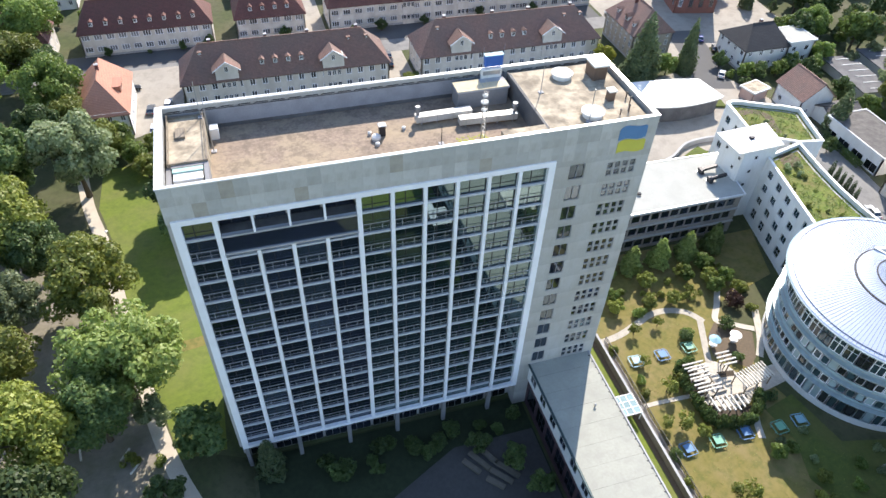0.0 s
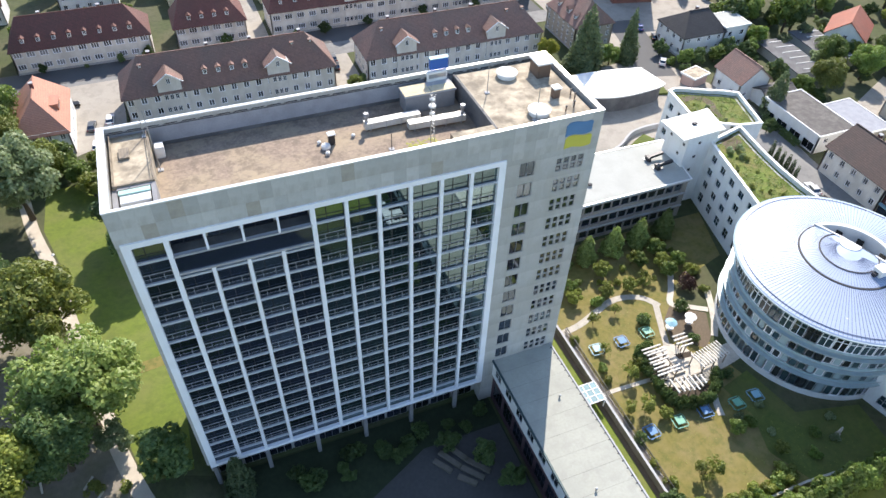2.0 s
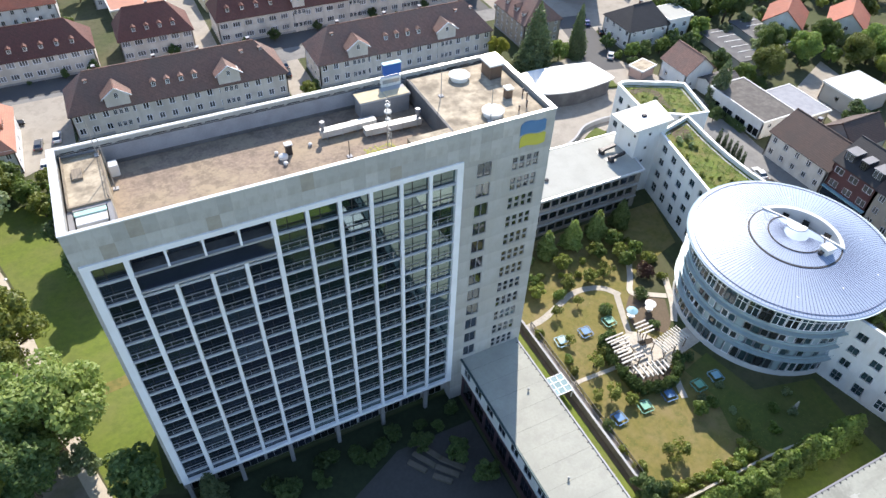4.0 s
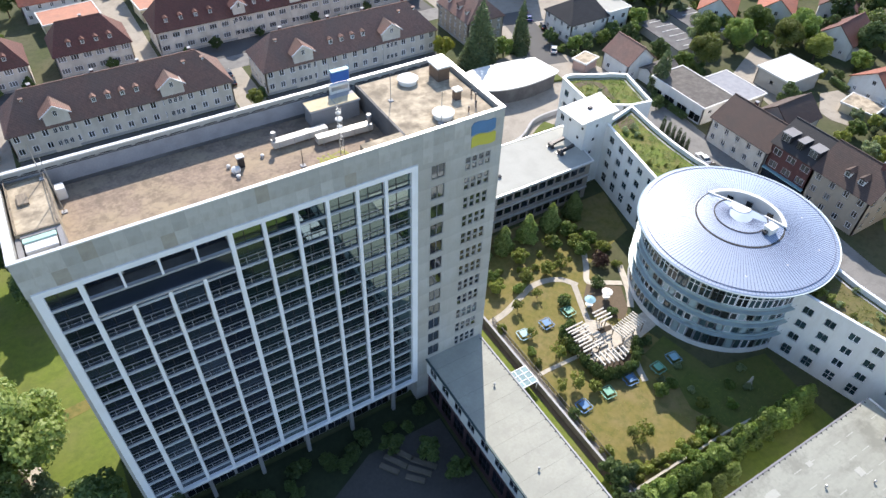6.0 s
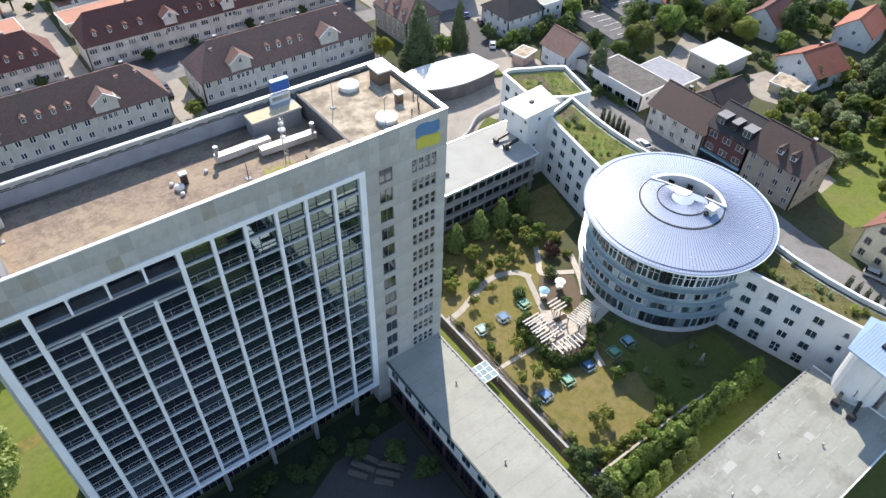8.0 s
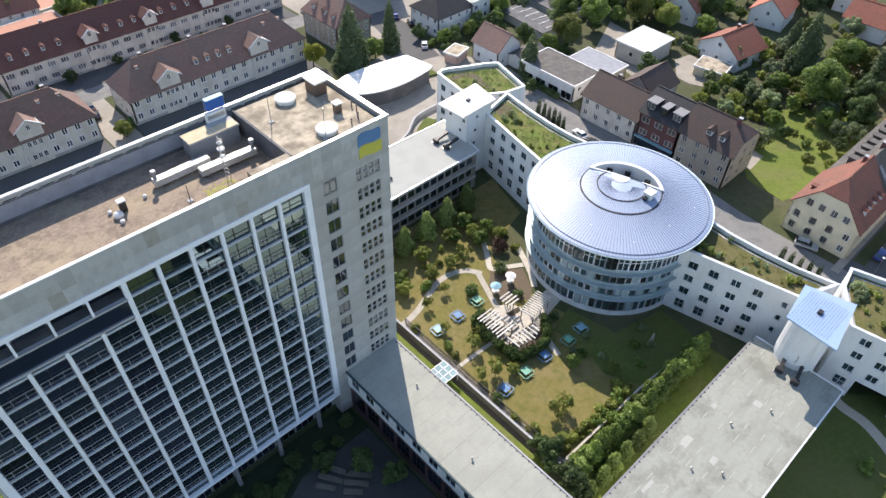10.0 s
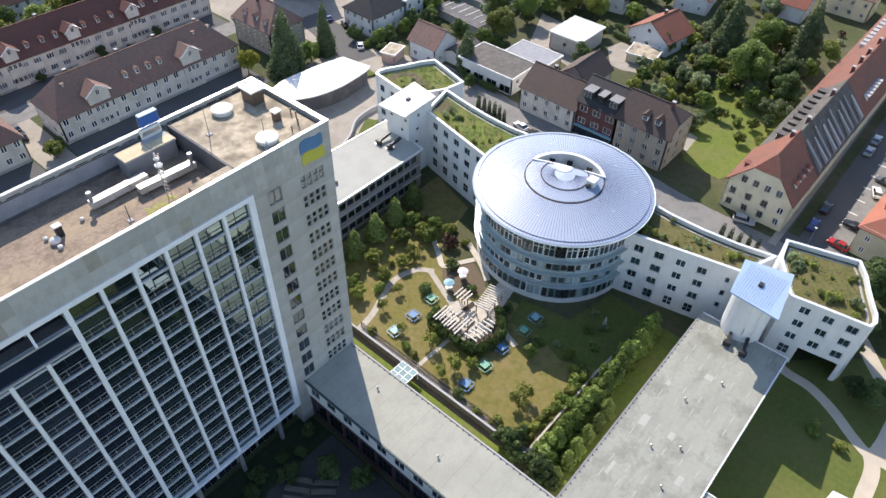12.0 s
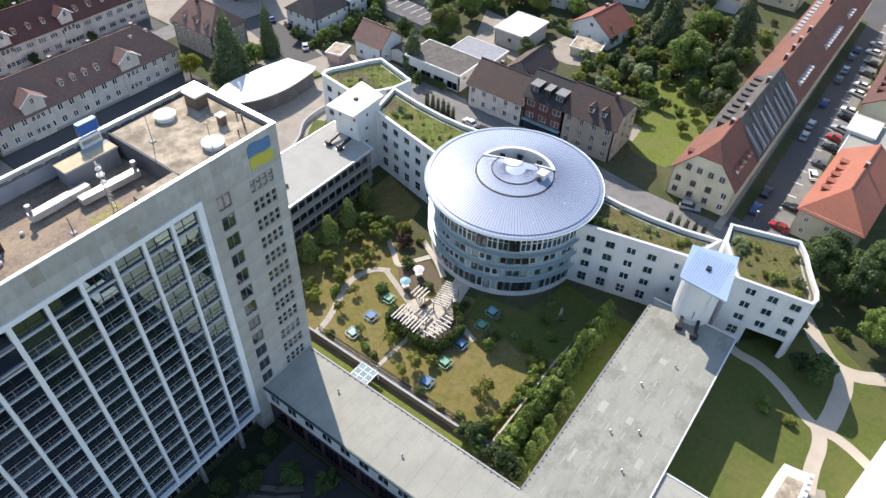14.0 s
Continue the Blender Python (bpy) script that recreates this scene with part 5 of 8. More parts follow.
# This roof's blue is sky reflection put into the colour.
e = stair_tower(ST_S, [(93.9, -51.2), (104.4, -49.5), (102.6, -42.1), (94.5, -43.2)], (99, -47, 0), ZINC_SKY, "white stair tower, its metal roof painted blue as reflected sky")
for y0, y1 in ((-48.9, -48.7),):
    part("rib", boxes((96.15, 96.75, y0, y1 + 0.1, 7.0, 16.6)), RENDER_WHITE, e, "", (99, -47, 0))
put_window(e, pose(95.62 - 99, -47.0 + 47, 8.6, 0, 0, -90), 0.9, 1.5, 1, 1, SLAB_GREY, WIN_GLASS)
# White metal here paints the sun's glare on the same roofing.
e = stair_tower([(97.4, 28.5), (104.6, 28.4), (105.8, 34.6), (97.4, 34.9)], [(95.7, 28.0), (105.4, 28.0), (106.7, 35.4), (95.5, 35.4)], (99, 31, 0), WHITE_METAL, "white stair tower, its metal roof painted white as sun glare")
for y, z in ((29.4, 14.3), (30.4, 11.6), (33.4, 14.2)):
    put_window(e, pose(97.38 - 99, y - 31, z, 0, 0, -90), 0.7, 0.7, 1, 1, SLAB_GREY, WIN_GLASS)
for x, z in ((100.4, 14.6), (100.0, 11.4), (99.8, 8.2)):
    put_window(e, pose(x - 99, 28.44 - 31, z, 0, 0, 0), 0.7, 0.7, 1, 1, SLAB_GREY, WIN_GLASS)

# ---- the round building ----
R0 = (100.4, -8.1, 0)
drum = thing("round_building", R0, "round glazed building with a shallow cone of pale metal roofing", "building")
part("core", revolve(bmesh.new(), [(14.0, 0), (14.75, 0), (14.75, 15.6), (14.0, 15.6)], 96), DARK_METAL, drum, "dark interior behind the glazing")
BANDS = [(0, 1.15), (3.75, 5.1), (6.75, 8.3), (9.95, 11.5), (15.3, 15.75)]
for a, b in BANDS:
    part("spandrel", revolve(bmesh.new(), [(15.0, a), (15.3, a), (15.3, b), (15.0, b)], 96), RENDER_WHITE if a == 0 else DRUM_PANEL, drum, "blue-grey curved wall band")
for z in (4.35, 7.45, 10.65):
    part("ledge", revolve(bmesh.new(), [(15.3, z), (16.05, z + 0.05), (16.05, z + 0.2), (15.3, z + 0.25)], 96), LEDGE, drum, "projecting metal ledge")
    part("ledge_rail", revolve(bmesh.new(), [(15.95, z + 1.0), (16.0, z + 1.0), (16.0, z + 1.06), (15.95, z + 1.06)], 96), STEEL, drum, "thin steel rail")


def in_wing(a):
    a = math.degrees(a) % 360
    return a < 62 or a > 298


rnd = random.Random(8)
for z, h, n, c, r in ((1.15, 2.6, 72, 1, 1), (5.1, 1.65, 72, 1, 1), (8.3, 1.65, 72, 1, 1), (11.5, 3.8, 48, 2, 2)):
    for i in range(n):
        a = 2 * math.pi * (i + 0.5) / n
        if in_wing(a):
            continue
        w = 2 * math.pi * 15.15 / n - 0.05
        g = rnd.choice([BLUE_GLASS, BLUE_GLASS, WIN_GLASS, DRUM_PANEL]) if z < 11 else rnd.choice([BLUE_GLASS, BLUE_GLASS, WIN_GLASS])
        put_window(drum, Matrix.Rotation(a, 4, "Z") @ pose(15.17, 0, z, 0, 0, 90), w, h, c, r, FRAME_WHITE if z > 11 else rnd.choice([FRAME_WHITE, FRAME_WHITE, LEDGE]), g, 0.13 if z > 11 else 0.17)
CONE = part("roof", revolve(bmesh.new(), [(16.7, 15.75), (16.75, 15.95), (16.6, 16.05), (7.5, 17.55), (7.5, 17.2), (16.0, 15.7)], 144), ZINC, drum, "shallow cone of pale bluish metal roofing")
bm = bmesh.new()
for i in range(168):
    a = 2 * math.pi * i / 168
    c, s = math.cos(a), math.sin(a)
    beam(bm, (16.55 * c, 16.55 * s, 16.07), (7.6 * c, 7.6 * s, 17.55), 0.065)
part("seam", bm, ZINC_SEAM, CONE, "thin standing seams")
part("gutter", revolve(bmesh.new(), [(16.72, 15.7), (16.95, 15.75), (16.95, 15.95), (16.72, 15.9)], 144), LEDGE, drum, "grey metal gutter")
part("snow_rail", revolve(bmesh.new(), [(15.9, 16.2), (15.96, 16.2), (15.96, 16.3), (15.9, 16.3)], 144), ZINC_SEAM, CONE, "thin snow rail")
for i in range(10):
    a = 2 * math.pi * (i + 0.3) / 10
    r = 11.5 if i % 2 else 13.2
    part("roof_hook", boxes((r * math.cos(a) - 0.16, r * math.cos(a) + 0.16, r * math.sin(a) - 0.16, r * math.sin(a) + 0.16, 16.5, 16.62 + (13.2 - r) * 0.17)), WHITE_METAL, CONE)
CUT_N, CUT_D = Vector((0.949, 0.316, 0)), 2.6


def cut(bm, keep_far):
    g = list(bm.verts) + list(bm.edges) + list(bm.faces)
    r = bmesh.ops.bisect_plane(bm, geom=g, plane_co=CUT_N * CUT_D, plane_no=CUT_N, clear_outer=not keep_far, clear_inner=keep_far)
    edges = [x for x in r["geom_cut"] if isinstance(x, bmesh.types.BMEdge)]
    bmesh.ops.holes_fill(bm, edges=[x for x in bm.edges if x.is_boundary], sides=0)
    return bm


disc = part("inner_roof", cut(revolve(bmesh.new(), [(0.02, 17.2), (7.15, 17.2), (7.15, 17.72), (4.4, 18.1), (0.02, 18.36)], 96), False), ZINC, drum, "inner round metal roof")
bm = bmesh.new()
for i in range(96):
    a = 2 * math.pi * i / 96
    c, s = math.cos(a), math.sin(a)
    if Vector((7.1 * c, 7.1 * s, 0)).dot(CUT_N) < CUT_D - 0.3:
        beam(bm, (7.1 * c, 7.1 * s, 17.75), (4.45 * c, 4.45 * s, 18.16), 0.04)
        if Vector((4.3 * c, 4.3 * s, 0)).dot(CUT_N) < CUT_D - 0.2:
            beam(bm, (4.3 * c, 4.3 * s, 18.13), (1.9 * c, 1.9 * s, 18.27), 0.035)
part("seam", bm, ZINC_SEAM, disc, "thin standing seams")
part("groove", cut(revolve(bmesh.new(), [(7.15, 17.3), (7.45, 17.3), (7.45, 17.66), (7.15, 17.66)], 96), False), DARK_METAL, drum, "dark round roof joint")
part("groove", cut(revolve(bmesh.new(), [(4.3, 18.0), (4.5, 18.0), (4.5, 18.22), (4.3, 18.22)], 96), False), DARK_METAL, drum, "dark round roof joint")
part("terrace_floor", cut(revolve(bmesh.new(), [(0.02, 15.3), (7.3, 15.3), (7.3, 15.5), (0.02, 15.5)], 72), True), STONE_PALE, drum, "pale sunken roof terrace")
part("terrace_wall", cut(revolve(bmesh.new(), [(7.0, 15.5), (7.3, 15.5), (7.3, 17.7), (7.0, 17.7)], 96), True), RENDER_WHITE, drum, "white curved terrace wall")
part("terrace_rim", cut(revolve(bmesh.new(), [(6.9, 17.7), (7.55, 17.7), (7.55, 17.95), (6.9, 17.95)], 96), True), WHITE_METAL, drum, "white rim round the roof terrace")
t = Vector((-CUT_N.y, CUT_N.x, 0))
for sgn, k in ((1, 2.6), (-1, 3.0)):
    part("terrace_edge", beam(bmesh.new(), CUT_N * 2.6 + sgn * t * 6.9 + Vector((0, 0, 17.9)), CUT_N * 2.6 + sgn * t * k + Vector((0, 0, 18.15)), 0.3), WHITE_METAL, drum, "white metal edge of the roof terrace")
for s in (-3.2, 0.4, 3.4):
    put_window(drum, Matrix.Translation(CUT_N * 6.25 * math.cos(s / 7) + t * s * 1.1 + Vector((0, 0, 15.7))) @ Matrix.Rotation(math.atan2(CUT_N.y, CUT_N.x), 4, "Z") @ pose(0, 0, 0, 0, 0, -90), 1.1, 1.3, 1, 1, DARK_METAL, WIN_GLASS)
# Raised white disc added for the bright sunken floor of the terrace.
bm = tube(bmesh.new(), 1.7, 1.7, 18.1, 18.42, 40, 1.7, 1.5)
part("platform", cut(bm, False), RENDER_WHITE, drum, "white round disc standing in for the lit terrace floor")
bx = thing("roof_unit", (101.6, -13.2, 17.85), "white boxed roof unit with a dark side", "air unit")
part("casing", bevelled(boxes((-0.9, 0.9, -0.75, 0.75, 0, 1.25)), 0.06), WHITE_METAL, bx)
part("lid", bevelled(boxes((-1.0, 1.0, -0.85, 0.85, 1.25, 1.37)), 0.03), WHITE_METAL, bx)
part("duct", boxes((-1.6, -0.9, -0.3, 0.3, 0.1, 0.7)), DARK_METAL, bx)

# ---- forecourt canopy and ramp ----
cn = thing("entrance_canopy", (109, 68, 0), "broad white curved entrance canopy over the forecourt", "canopy")
edge_n = smooth_line([(93.5, 72.5), (100.0, 75.3), (111.5, 74.6), (119.2, 73.1)])
edge_s = smooth_line([(120.6, 64.2), (118.0, 63.2), (108.8, 62.4), (100.8, 63.9), (95.0, 67.5)])
poly = (edge_n + edge_s)[::-1]
bm = bmesh.new()
prism(bm, poly, 4.2, 4.55)
part("slab", bm, WHITE_METAL, cn, "bright white canopy roof", (109, 68, 0))
for x, y in ((99, 67.5), (106, 65), (115, 65.5), (101, 72.5), (110, 72), (117, 71)):
    part("column", tube(bmesh.new(), 0.22, 0.22, 0, 4.2, 12, x - 109, y - 68), SLAB_GREY, cn)
bm = bmesh.new()
pts = smooth_line([(119.9, 65.0), (117.6, 64.0), (108.8, 63.2), (101.1, 64.7), (95.8, 68.0)])
ribbon(bm, pts, 0.3, 4.15, 4.1)
part("back_wall", bm, BITUMEN, cn, "curved dark wall under the canopy edge", (109, 68, 0))
bm = bmesh.new()
ribbon(bm, smooth_line([(92, 46.5), (98.5, 49.0), (104, 52.6), (110, 53.6), (117, 53.0)]), 0.5, 1.3, 1.3)
solid("ramp_wall", bm, SLAB_GREY, "low curved grey ramp wall on the forecourt", "wall", "structure")
bm = bmesh.new()
ribbon(bm, smooth_line([(90, 43), (98.5, 45.6), (104, 49.0), (108, 51.0)]), 3.0, 0.10)
solid("planted_strip", bm, GRASS, "green planted strip beside the ramp", "lawn", "structure")

sheet("planting_bed", [(119.4, 66.6), (123.6, 65.4), (124.2, 69.6), (121.2, 70.6)], 0.6, GRASS, "raised green bed at the end of the canopy", "bed", 0.6)

# ---- houses ----


def house(name, centre, L, W, eave, ridge, rz, wall_mat, roof_mat, label, wins=None, hips=(0, 0), half=(0, 0), dormers=(), gables=(),
          chimneys=(), group="", roof_label="", frame_mat=None, category="house", over=0.5, plinth=None, cols=2, glass=None, ribs=()):
    """A pitched-roof house: its ridge runs along its own x. wins: {side: (count, width, height, sills)}; sides f b l r."""
    e = thing(name, (*centre, 0), label, category, group, rz=rz)
    zero = (0, 0, 0)
    c = {"f": ((-L / 2, -W / 2), (L / 2, -W / 2)), "r": ((L / 2, -W / 2), (L / 2, W / 2)), "b": ((L / 2, W / 2), (-L / 2, W / 2)), "l": ((-L / 2, W / 2), (-L / 2, -W / 2))}
    bm = bmesh.new()
    for side, (p, q) in c.items():
        n, w, h, sills = (wins or {}).get(side, (0, 1, 1, ()))
        length = (Vector(q) - Vector(p)).length
        pitch = length / max(n, 1)
        holes = [(pitch * (i + 0.5) - w / 2, pitch * (i + 0.5) + w / 2, z, z + h) for z in sills if z + h < eave for i in range(n)]
        wall_windows(bm, e, zero, p, q, 0, eave, 0.3, holes, cols=cols, rows=1, frame_mat=frame_mat, glass_mat=glass or HOUSE_GLASS, depth=0.1, bar=0.15)
        d = (Vector(q) - Vector(p)).normalized()
        for z in sills:
            if z + h >= eave and side in "lr":
                for y in [(i - (n - 1) / 2) * pitch * 0.72 for i in range(n)] if half[0] and n > 3 else [0]:
                    put_window(e, pose(p[0] + (0.02 if side == "r" else -0.02), y, z, 0, 0, math.degrees(math.atan2(d.y, d.x))), w, h, 2, 1, frame_mat, HOUSE_GLASS)
    s = (ridge - eave) / (W / 2)
    for k, sx in ((0, -1), (1, 1)):
        if hips[k] == 0:
            f = half[k] or 1.0
            zt, yt = eave + (ridge - eave) * f, W / 2 * (1 - f)
            x0, x1 = sorted((sx * L / 2, sx * (L / 2 - 0.3)))
            prof = [(-W / 2, eave), (W / 2, eave), (yt, zt - 0.1), (-yt, zt - 0.1)] if f < 1 else [(-W / 2, eave), (W / 2, eave), (0, zt - 0.1)]
            a = [bm.verts.new((x0, y, z)) for y, z in prof]
            b = [bm.verts.new((x1, y, z)) for y, z in prof]
            bm.faces.new(a[::-1])
            bm.faces.new(b)
            for i in range(len(prof)):
                bm.faces.new((a[i], a[(i + 1) % len(prof)], b[(i + 1) % len(prof)], b[i]))
    part("wall", bm, wall_mat, e)
    if plinth:
        bm = bmesh.new()
        ring_wall(bm, [(-L / 2 - 0.06, -W / 2 - 0.06), (L / 2 + 0.06, -W / 2 - 0.06), (L / 2 + 0.06, W / 2 + 0.06), (-L / 2 - 0.06, W / 2 + 0.06)], 0.05, 0, plinth)
        part("plinth", bm, SLAB_GREY, e)
    o, ze = over, eave - over * s
    bm = bmesh.new()
    E = [bm.verts.new(p) for p in ((-L / 2 - o, -W / 2 - o, ze), (L / 2 + o, -W / 2 - o, ze), (L / 2 + o, W / 2 + o, ze), (-L / 2 - o, W / 2 + o, ze))]
    ends = []
    for k, sx in ((0, -1), (1, 1)):
        hh = hips[k] if hips[k] else (W / 2 * (1 - half[k]) if half[k] else -o)
        R = bm.verts.new((sx * (L / 2 - hh), 0, ridge))
        if half[k] and not hips[k]:
            zt = eave + (ridge - eave) * half[k]
            yt = W / 2 * (1 - half[k])
            ends.append((R, bm.verts.new((sx * (L / 2 + o), -yt, zt)), bm.verts.new((sx * (L / 2 + o), yt, zt))))
        else:
            ends.append((R, None, None))
    (R1, g1, g2), (R2, g3, g4) = ends
    bm.faces.new([v for v in (E[0], E[1], g3, R2, R1, g1) if v])
    bm.faces.new([v for v in (E[2], E[3], g2, R1, R2, g4) if v])
    if hips[0]:
        bm.faces.new((E[3], E[0], R1))
    elif half[0]:
        bm.faces.new((g2, g1, R1))
    if hips[1]:
        bm.faces.new((E[1], E[2], R2))
    elif half[1]:
        bm.faces.new((g3, g4, R2))
    bmesh.ops.recalc_face_normals(bm, faces=bm.faces)
    if sum(f.normal.z for f in bm.faces) < 0:
        bmesh.ops.reverse_faces(bm, faces=bm.faces)
    bmesh.ops.solidify(bm, geom=list(bm.faces), thickness=0.22)
    roof = part("roof", bm, roof_mat, e, roof_label)
    ridge_bm = bmesh.new()
    beam(ridge_bm, R1_co(L, hips[0], half[0], W, o, -1, ridge), R1_co(L, hips[1], half[1], W, o, 1, ridge), 0.22)
    part("ridge_tile", ridge_bm, roof_mat, roof)
    for x, side, w, h, d0, style in dormers:
        sg = -1 if side == "f" else 1
        y0 = sg * (W / 2 - d0)
        zb = eave + d0 * s
        y1 = sg * (W / 2 - d0 - h / s)
        dm = part("dormer", boxes((x - w / 2, x + w / 2, min(y0, y1), max(y0, y1), zb - 0.1, zb + h)), RENDER_WHITE if style not in ("dark", "lead") else roof_mat, e, "small roof dormer")
        b = bmesh.new()
        ya, yb = y0 + sg * 0.25, y1 - sg * 0.2
        if style == "gable":
            pr = [(x - w / 2 - 0.2, zb + h - 0.05), (x + w / 2 + 0.2, zb + h - 0.05), (x, zb + h + w * 0.45)]
            a1 = [b.verts.new((px, ya, pz)) for px, pz in pr]
            b1 = [b.verts.new((px, yb - sg * w * 0.45 / s, pz)) for px, pz in pr]
            b.faces.new(a1), b.faces.new(b1[::-1])
            for i in range(3):
                b.faces.new((a1[i], a1[(i + 1) % 3], b1[(i + 1) % 3], b1[i]))
            bmesh.ops.recalc_face_normals(b, faces=b.faces)
        else:
            box(b, x - w / 2 - 0.15, x + w / 2 + 0.15, min(ya, yb), max(ya, yb), zb + h, zb + h + 0.14)
        part("dormer_roof", b, {"flat": SLAB_GREY, "lead": SLAB_DARK}.get(style, roof_mat), dm)
        put_window(dm, pose(x, y0 + sg * 0.03, zb + 0.15, 0, 0, 0 if sg < 0 else 180), w * 0.78, h - 0.3, 2, 1, frame_mat, HOUSE_GLASS)
    for x, w, h in gables:
        zt = eave + h
        y0 = -W / 2 - 0.12
        y1 = -W / 2 + h / s + 0.3
        gb = part("cross_gable", boxes((x - w / 2, x + w / 2, y0, y1, 0.0, zt)), wall_mat, e, "white gabled bay")
        rise = w * 0.3
        b = bmesh.new()
        a1 = [b.verts.new((px, y0 + 0.02, pz)) for px, pz in ((x - w / 2, zt), (x + w / 2, zt), (x, zt + rise))]
        b1 = [b.verts.new((v.co.x, y0 + 0.3, v.co.z)) for v in a1]
        b.faces.new(a1), b.faces.new(b1[::-1])
        for i in range(3):
            b.faces.new((a1[i], b1[i], b1[(i + 1) % 3], a1[(i + 1) % 3]))
        bmesh.ops.recalc_face_normals(b, faces=b.faces)
        part("gable_wall", b, wall_mat, gb)
        b = bmesh.new()
        yb = -W / 2 + (h + rise) / s + 0.4
        for sx in (-1, 1):
            v = [b.verts.new(p) for p in ((x + sx * (w / 2 + 0.6), y0 - 0.35, zt - 0.6), (x, y0 - 0.35, zt + rise + 0.1), (x, yb, zt + rise + 0.1), (x + sx * (w / 2 + 0.6), y1 + 0.4, zt - 0.6))]
            f = b.faces.new(v if sx < 0 else v[::-1])
        bmesh.ops.recalc_face_normals(b, faces=b.faces)
        bmesh.ops.solidify(b, geom=list(b.faces), thickness=0.18)
        part("gable_roof", b, roof_mat, gb)
        b = bmesh.new()
        for sx in (-1, 1):
            beam(b, (x + sx * (w / 2 + 0.64), y0 - 0.4, zt - 0.58), (x, y0 - 0.4, zt + rise + 0.16), 0.2)
        part("bargeboard", b, FRAME_WHITE, gb, "white painted bargeboard")
        for zz, ww in ((zt - 0.9, 1.0), (eave - 2.2, 1.0), (1.5, 1.0)):
            for xo in ((0,) if zz > eave - 1 else (-1.2, 0, 1.2)):
                put_window(gb, pose(x + xo, y0 - 0.02, zz), ww * 0.85, 1.3, 2, 1, frame_mat, HOUSE_GLASS)
    for x in ribs:
        b = bmesh.new()
        wob = math.sin(x * 7.3)
        ya, yb, half_w = -W / 2 - 0.1, -W * (0.13 + 0.05 * wob), 0.36 + 0.1 * math.sin(x * 3.1)
        za, zb = eave - 0.1 * s + 0.1, eave + (yb + W / 2) * s + 0.1
        v = [b.verts.new((x + 0.5 * wob + sx * half_w, y, z)) for y, z in ((ya, za), (yb, zb), (yb, zb + 0.25), (ya, za + 1.0)) for sx in (-1, 1)]
        for f in ((0, 1, 7, 6), (2, 4, 5, 3), (6, 7, 5, 4), (0, 6, 4, 2), (1, 3, 5, 7)):
            b.faces.new([v[i] for i in f])
        bmesh.ops.recalc_face_normals(b, faces=b.faces)
        part("roof_rib", b, SLAB_GREY if wob > 0.2 else SLAB_DARK, roof, "pale sheet-metal raised roof strip")
    for x, y, h in chimneys:
        zb = ridge - abs(y) * s - 0.6
        ch = part("chimney", boxes((x - 0.35, x + 0.35, y - 0.35, y + 0.35, zb, zb + 0.6 + h)), BRICK_RED, e, "red brick chimney")
        part("cap", boxes((x - 0.42, x + 0.42, y - 0.42, y + 0.42, zb + 0.6 + h, zb + 0.75 + h)), SLAB_GREY, ch)
    return e


def R1_co(L, hip, half, W, o, sx, ridge):
    hh = hip if hip else (W / 2 * (1 - half) if half else -o)
    return (sx * (L / 2 - hh), 0, ridge + 0.02)


def flat_house(name, centre, L, W, h, rz, wall_mat, roof_mat, label, wins=None, edge=None, group=""):
    e = thing(name, (*centre, 0), label, "house", group, rz=rz)
    c = {"f": ((-L / 2, -W / 2), (L / 2, -W / 2)), "r": ((L / 2, -W / 2), (L / 2, W / 2)), "b": ((L / 2, W / 2), (-L / 2, W / 2)), "l": ((-L / 2, W / 2), (-L / 2, -W / 2))}
    bm = bmesh.new()
    for side, (p, q) in c.items():
        n, w, hh, sills = (wins or {}).get(side, (0, 1, 1, ()))
        pitch = (Vector(q) - Vector(p)).length / max(n, 1)
        wall_windows(bm, e, (0, 0, 0), p, q, 0, h - 0.3, 0.3, [(pitch * (i + 0.5) - w / 2, pitch * (i + 0.5) + w / 2, z, z + hh) for z in sills for i in range(n)], depth=0.1, bar=0.09)
    part("wall", bm, wall_mat, e)
    part("roof", boxes((-L / 2 - 0.3, L / 2 + 0.3, -W / 2 - 0.3, W / 2 + 0.3, h - 0.3, h)), roof_mat, e)
    bm = bmesh.new()
    ring_wall(bm, [(-L / 2 - 0.4, -W / 2 - 0.4), (L / 2 + 0.4, -W / 2 - 0.4), (L / 2 + 0.4, W / 2 + 0.4), (-L / 2 - 0.4, W / 2 + 0.4)], 0.3, h - 0.34, h + 0.1)
    part("roof_edge", bm, edge or WHITE_METAL, e)
    return e


TWO = [1.3, 4.5]
ROW_WINS = {"f": (17, 1.35, 1.65, TWO), "l": (4, 1.2, 1.6, TWO), "r": (4, 1.2, 1.6, TWO), "b": (12, 1.05, 1.5, TWO)}
for cx in (19.5, 77.3):
    house("terrace", (cx, 102.0), 49.4, 12.2, 7.0, 13.4, 0, RENDER_PALE, TILE_BROWN, "long two-storey terrace with brown tiled roof and pale gables", ROW_WINS, hips=(5.0, 5.6),
          dormers=[(x, "f", 0.95, 1.3, 1.7, "gable") for x in (-5.8, -2.7, 0.4, 3.5)] + [(x, "f", 0.7, 0.7, 4.2, "dark") for x in (-19.5, 15.5, 20.0)] + [(x, "b", 1.2, 1.2, 1.6, "gable") for x in (-12, -4, 4, 12)],
          gables=[(-14.2, 5.2, 2.7), (10.9, 5.2, 2.7)], chimneys=[(-17, 0.8, 1.2), (-4, 0.8, 1.2), (6, 0.8, 1.2), (18, 0.8, 1.2)], group="front terraces", plinth=0.7)
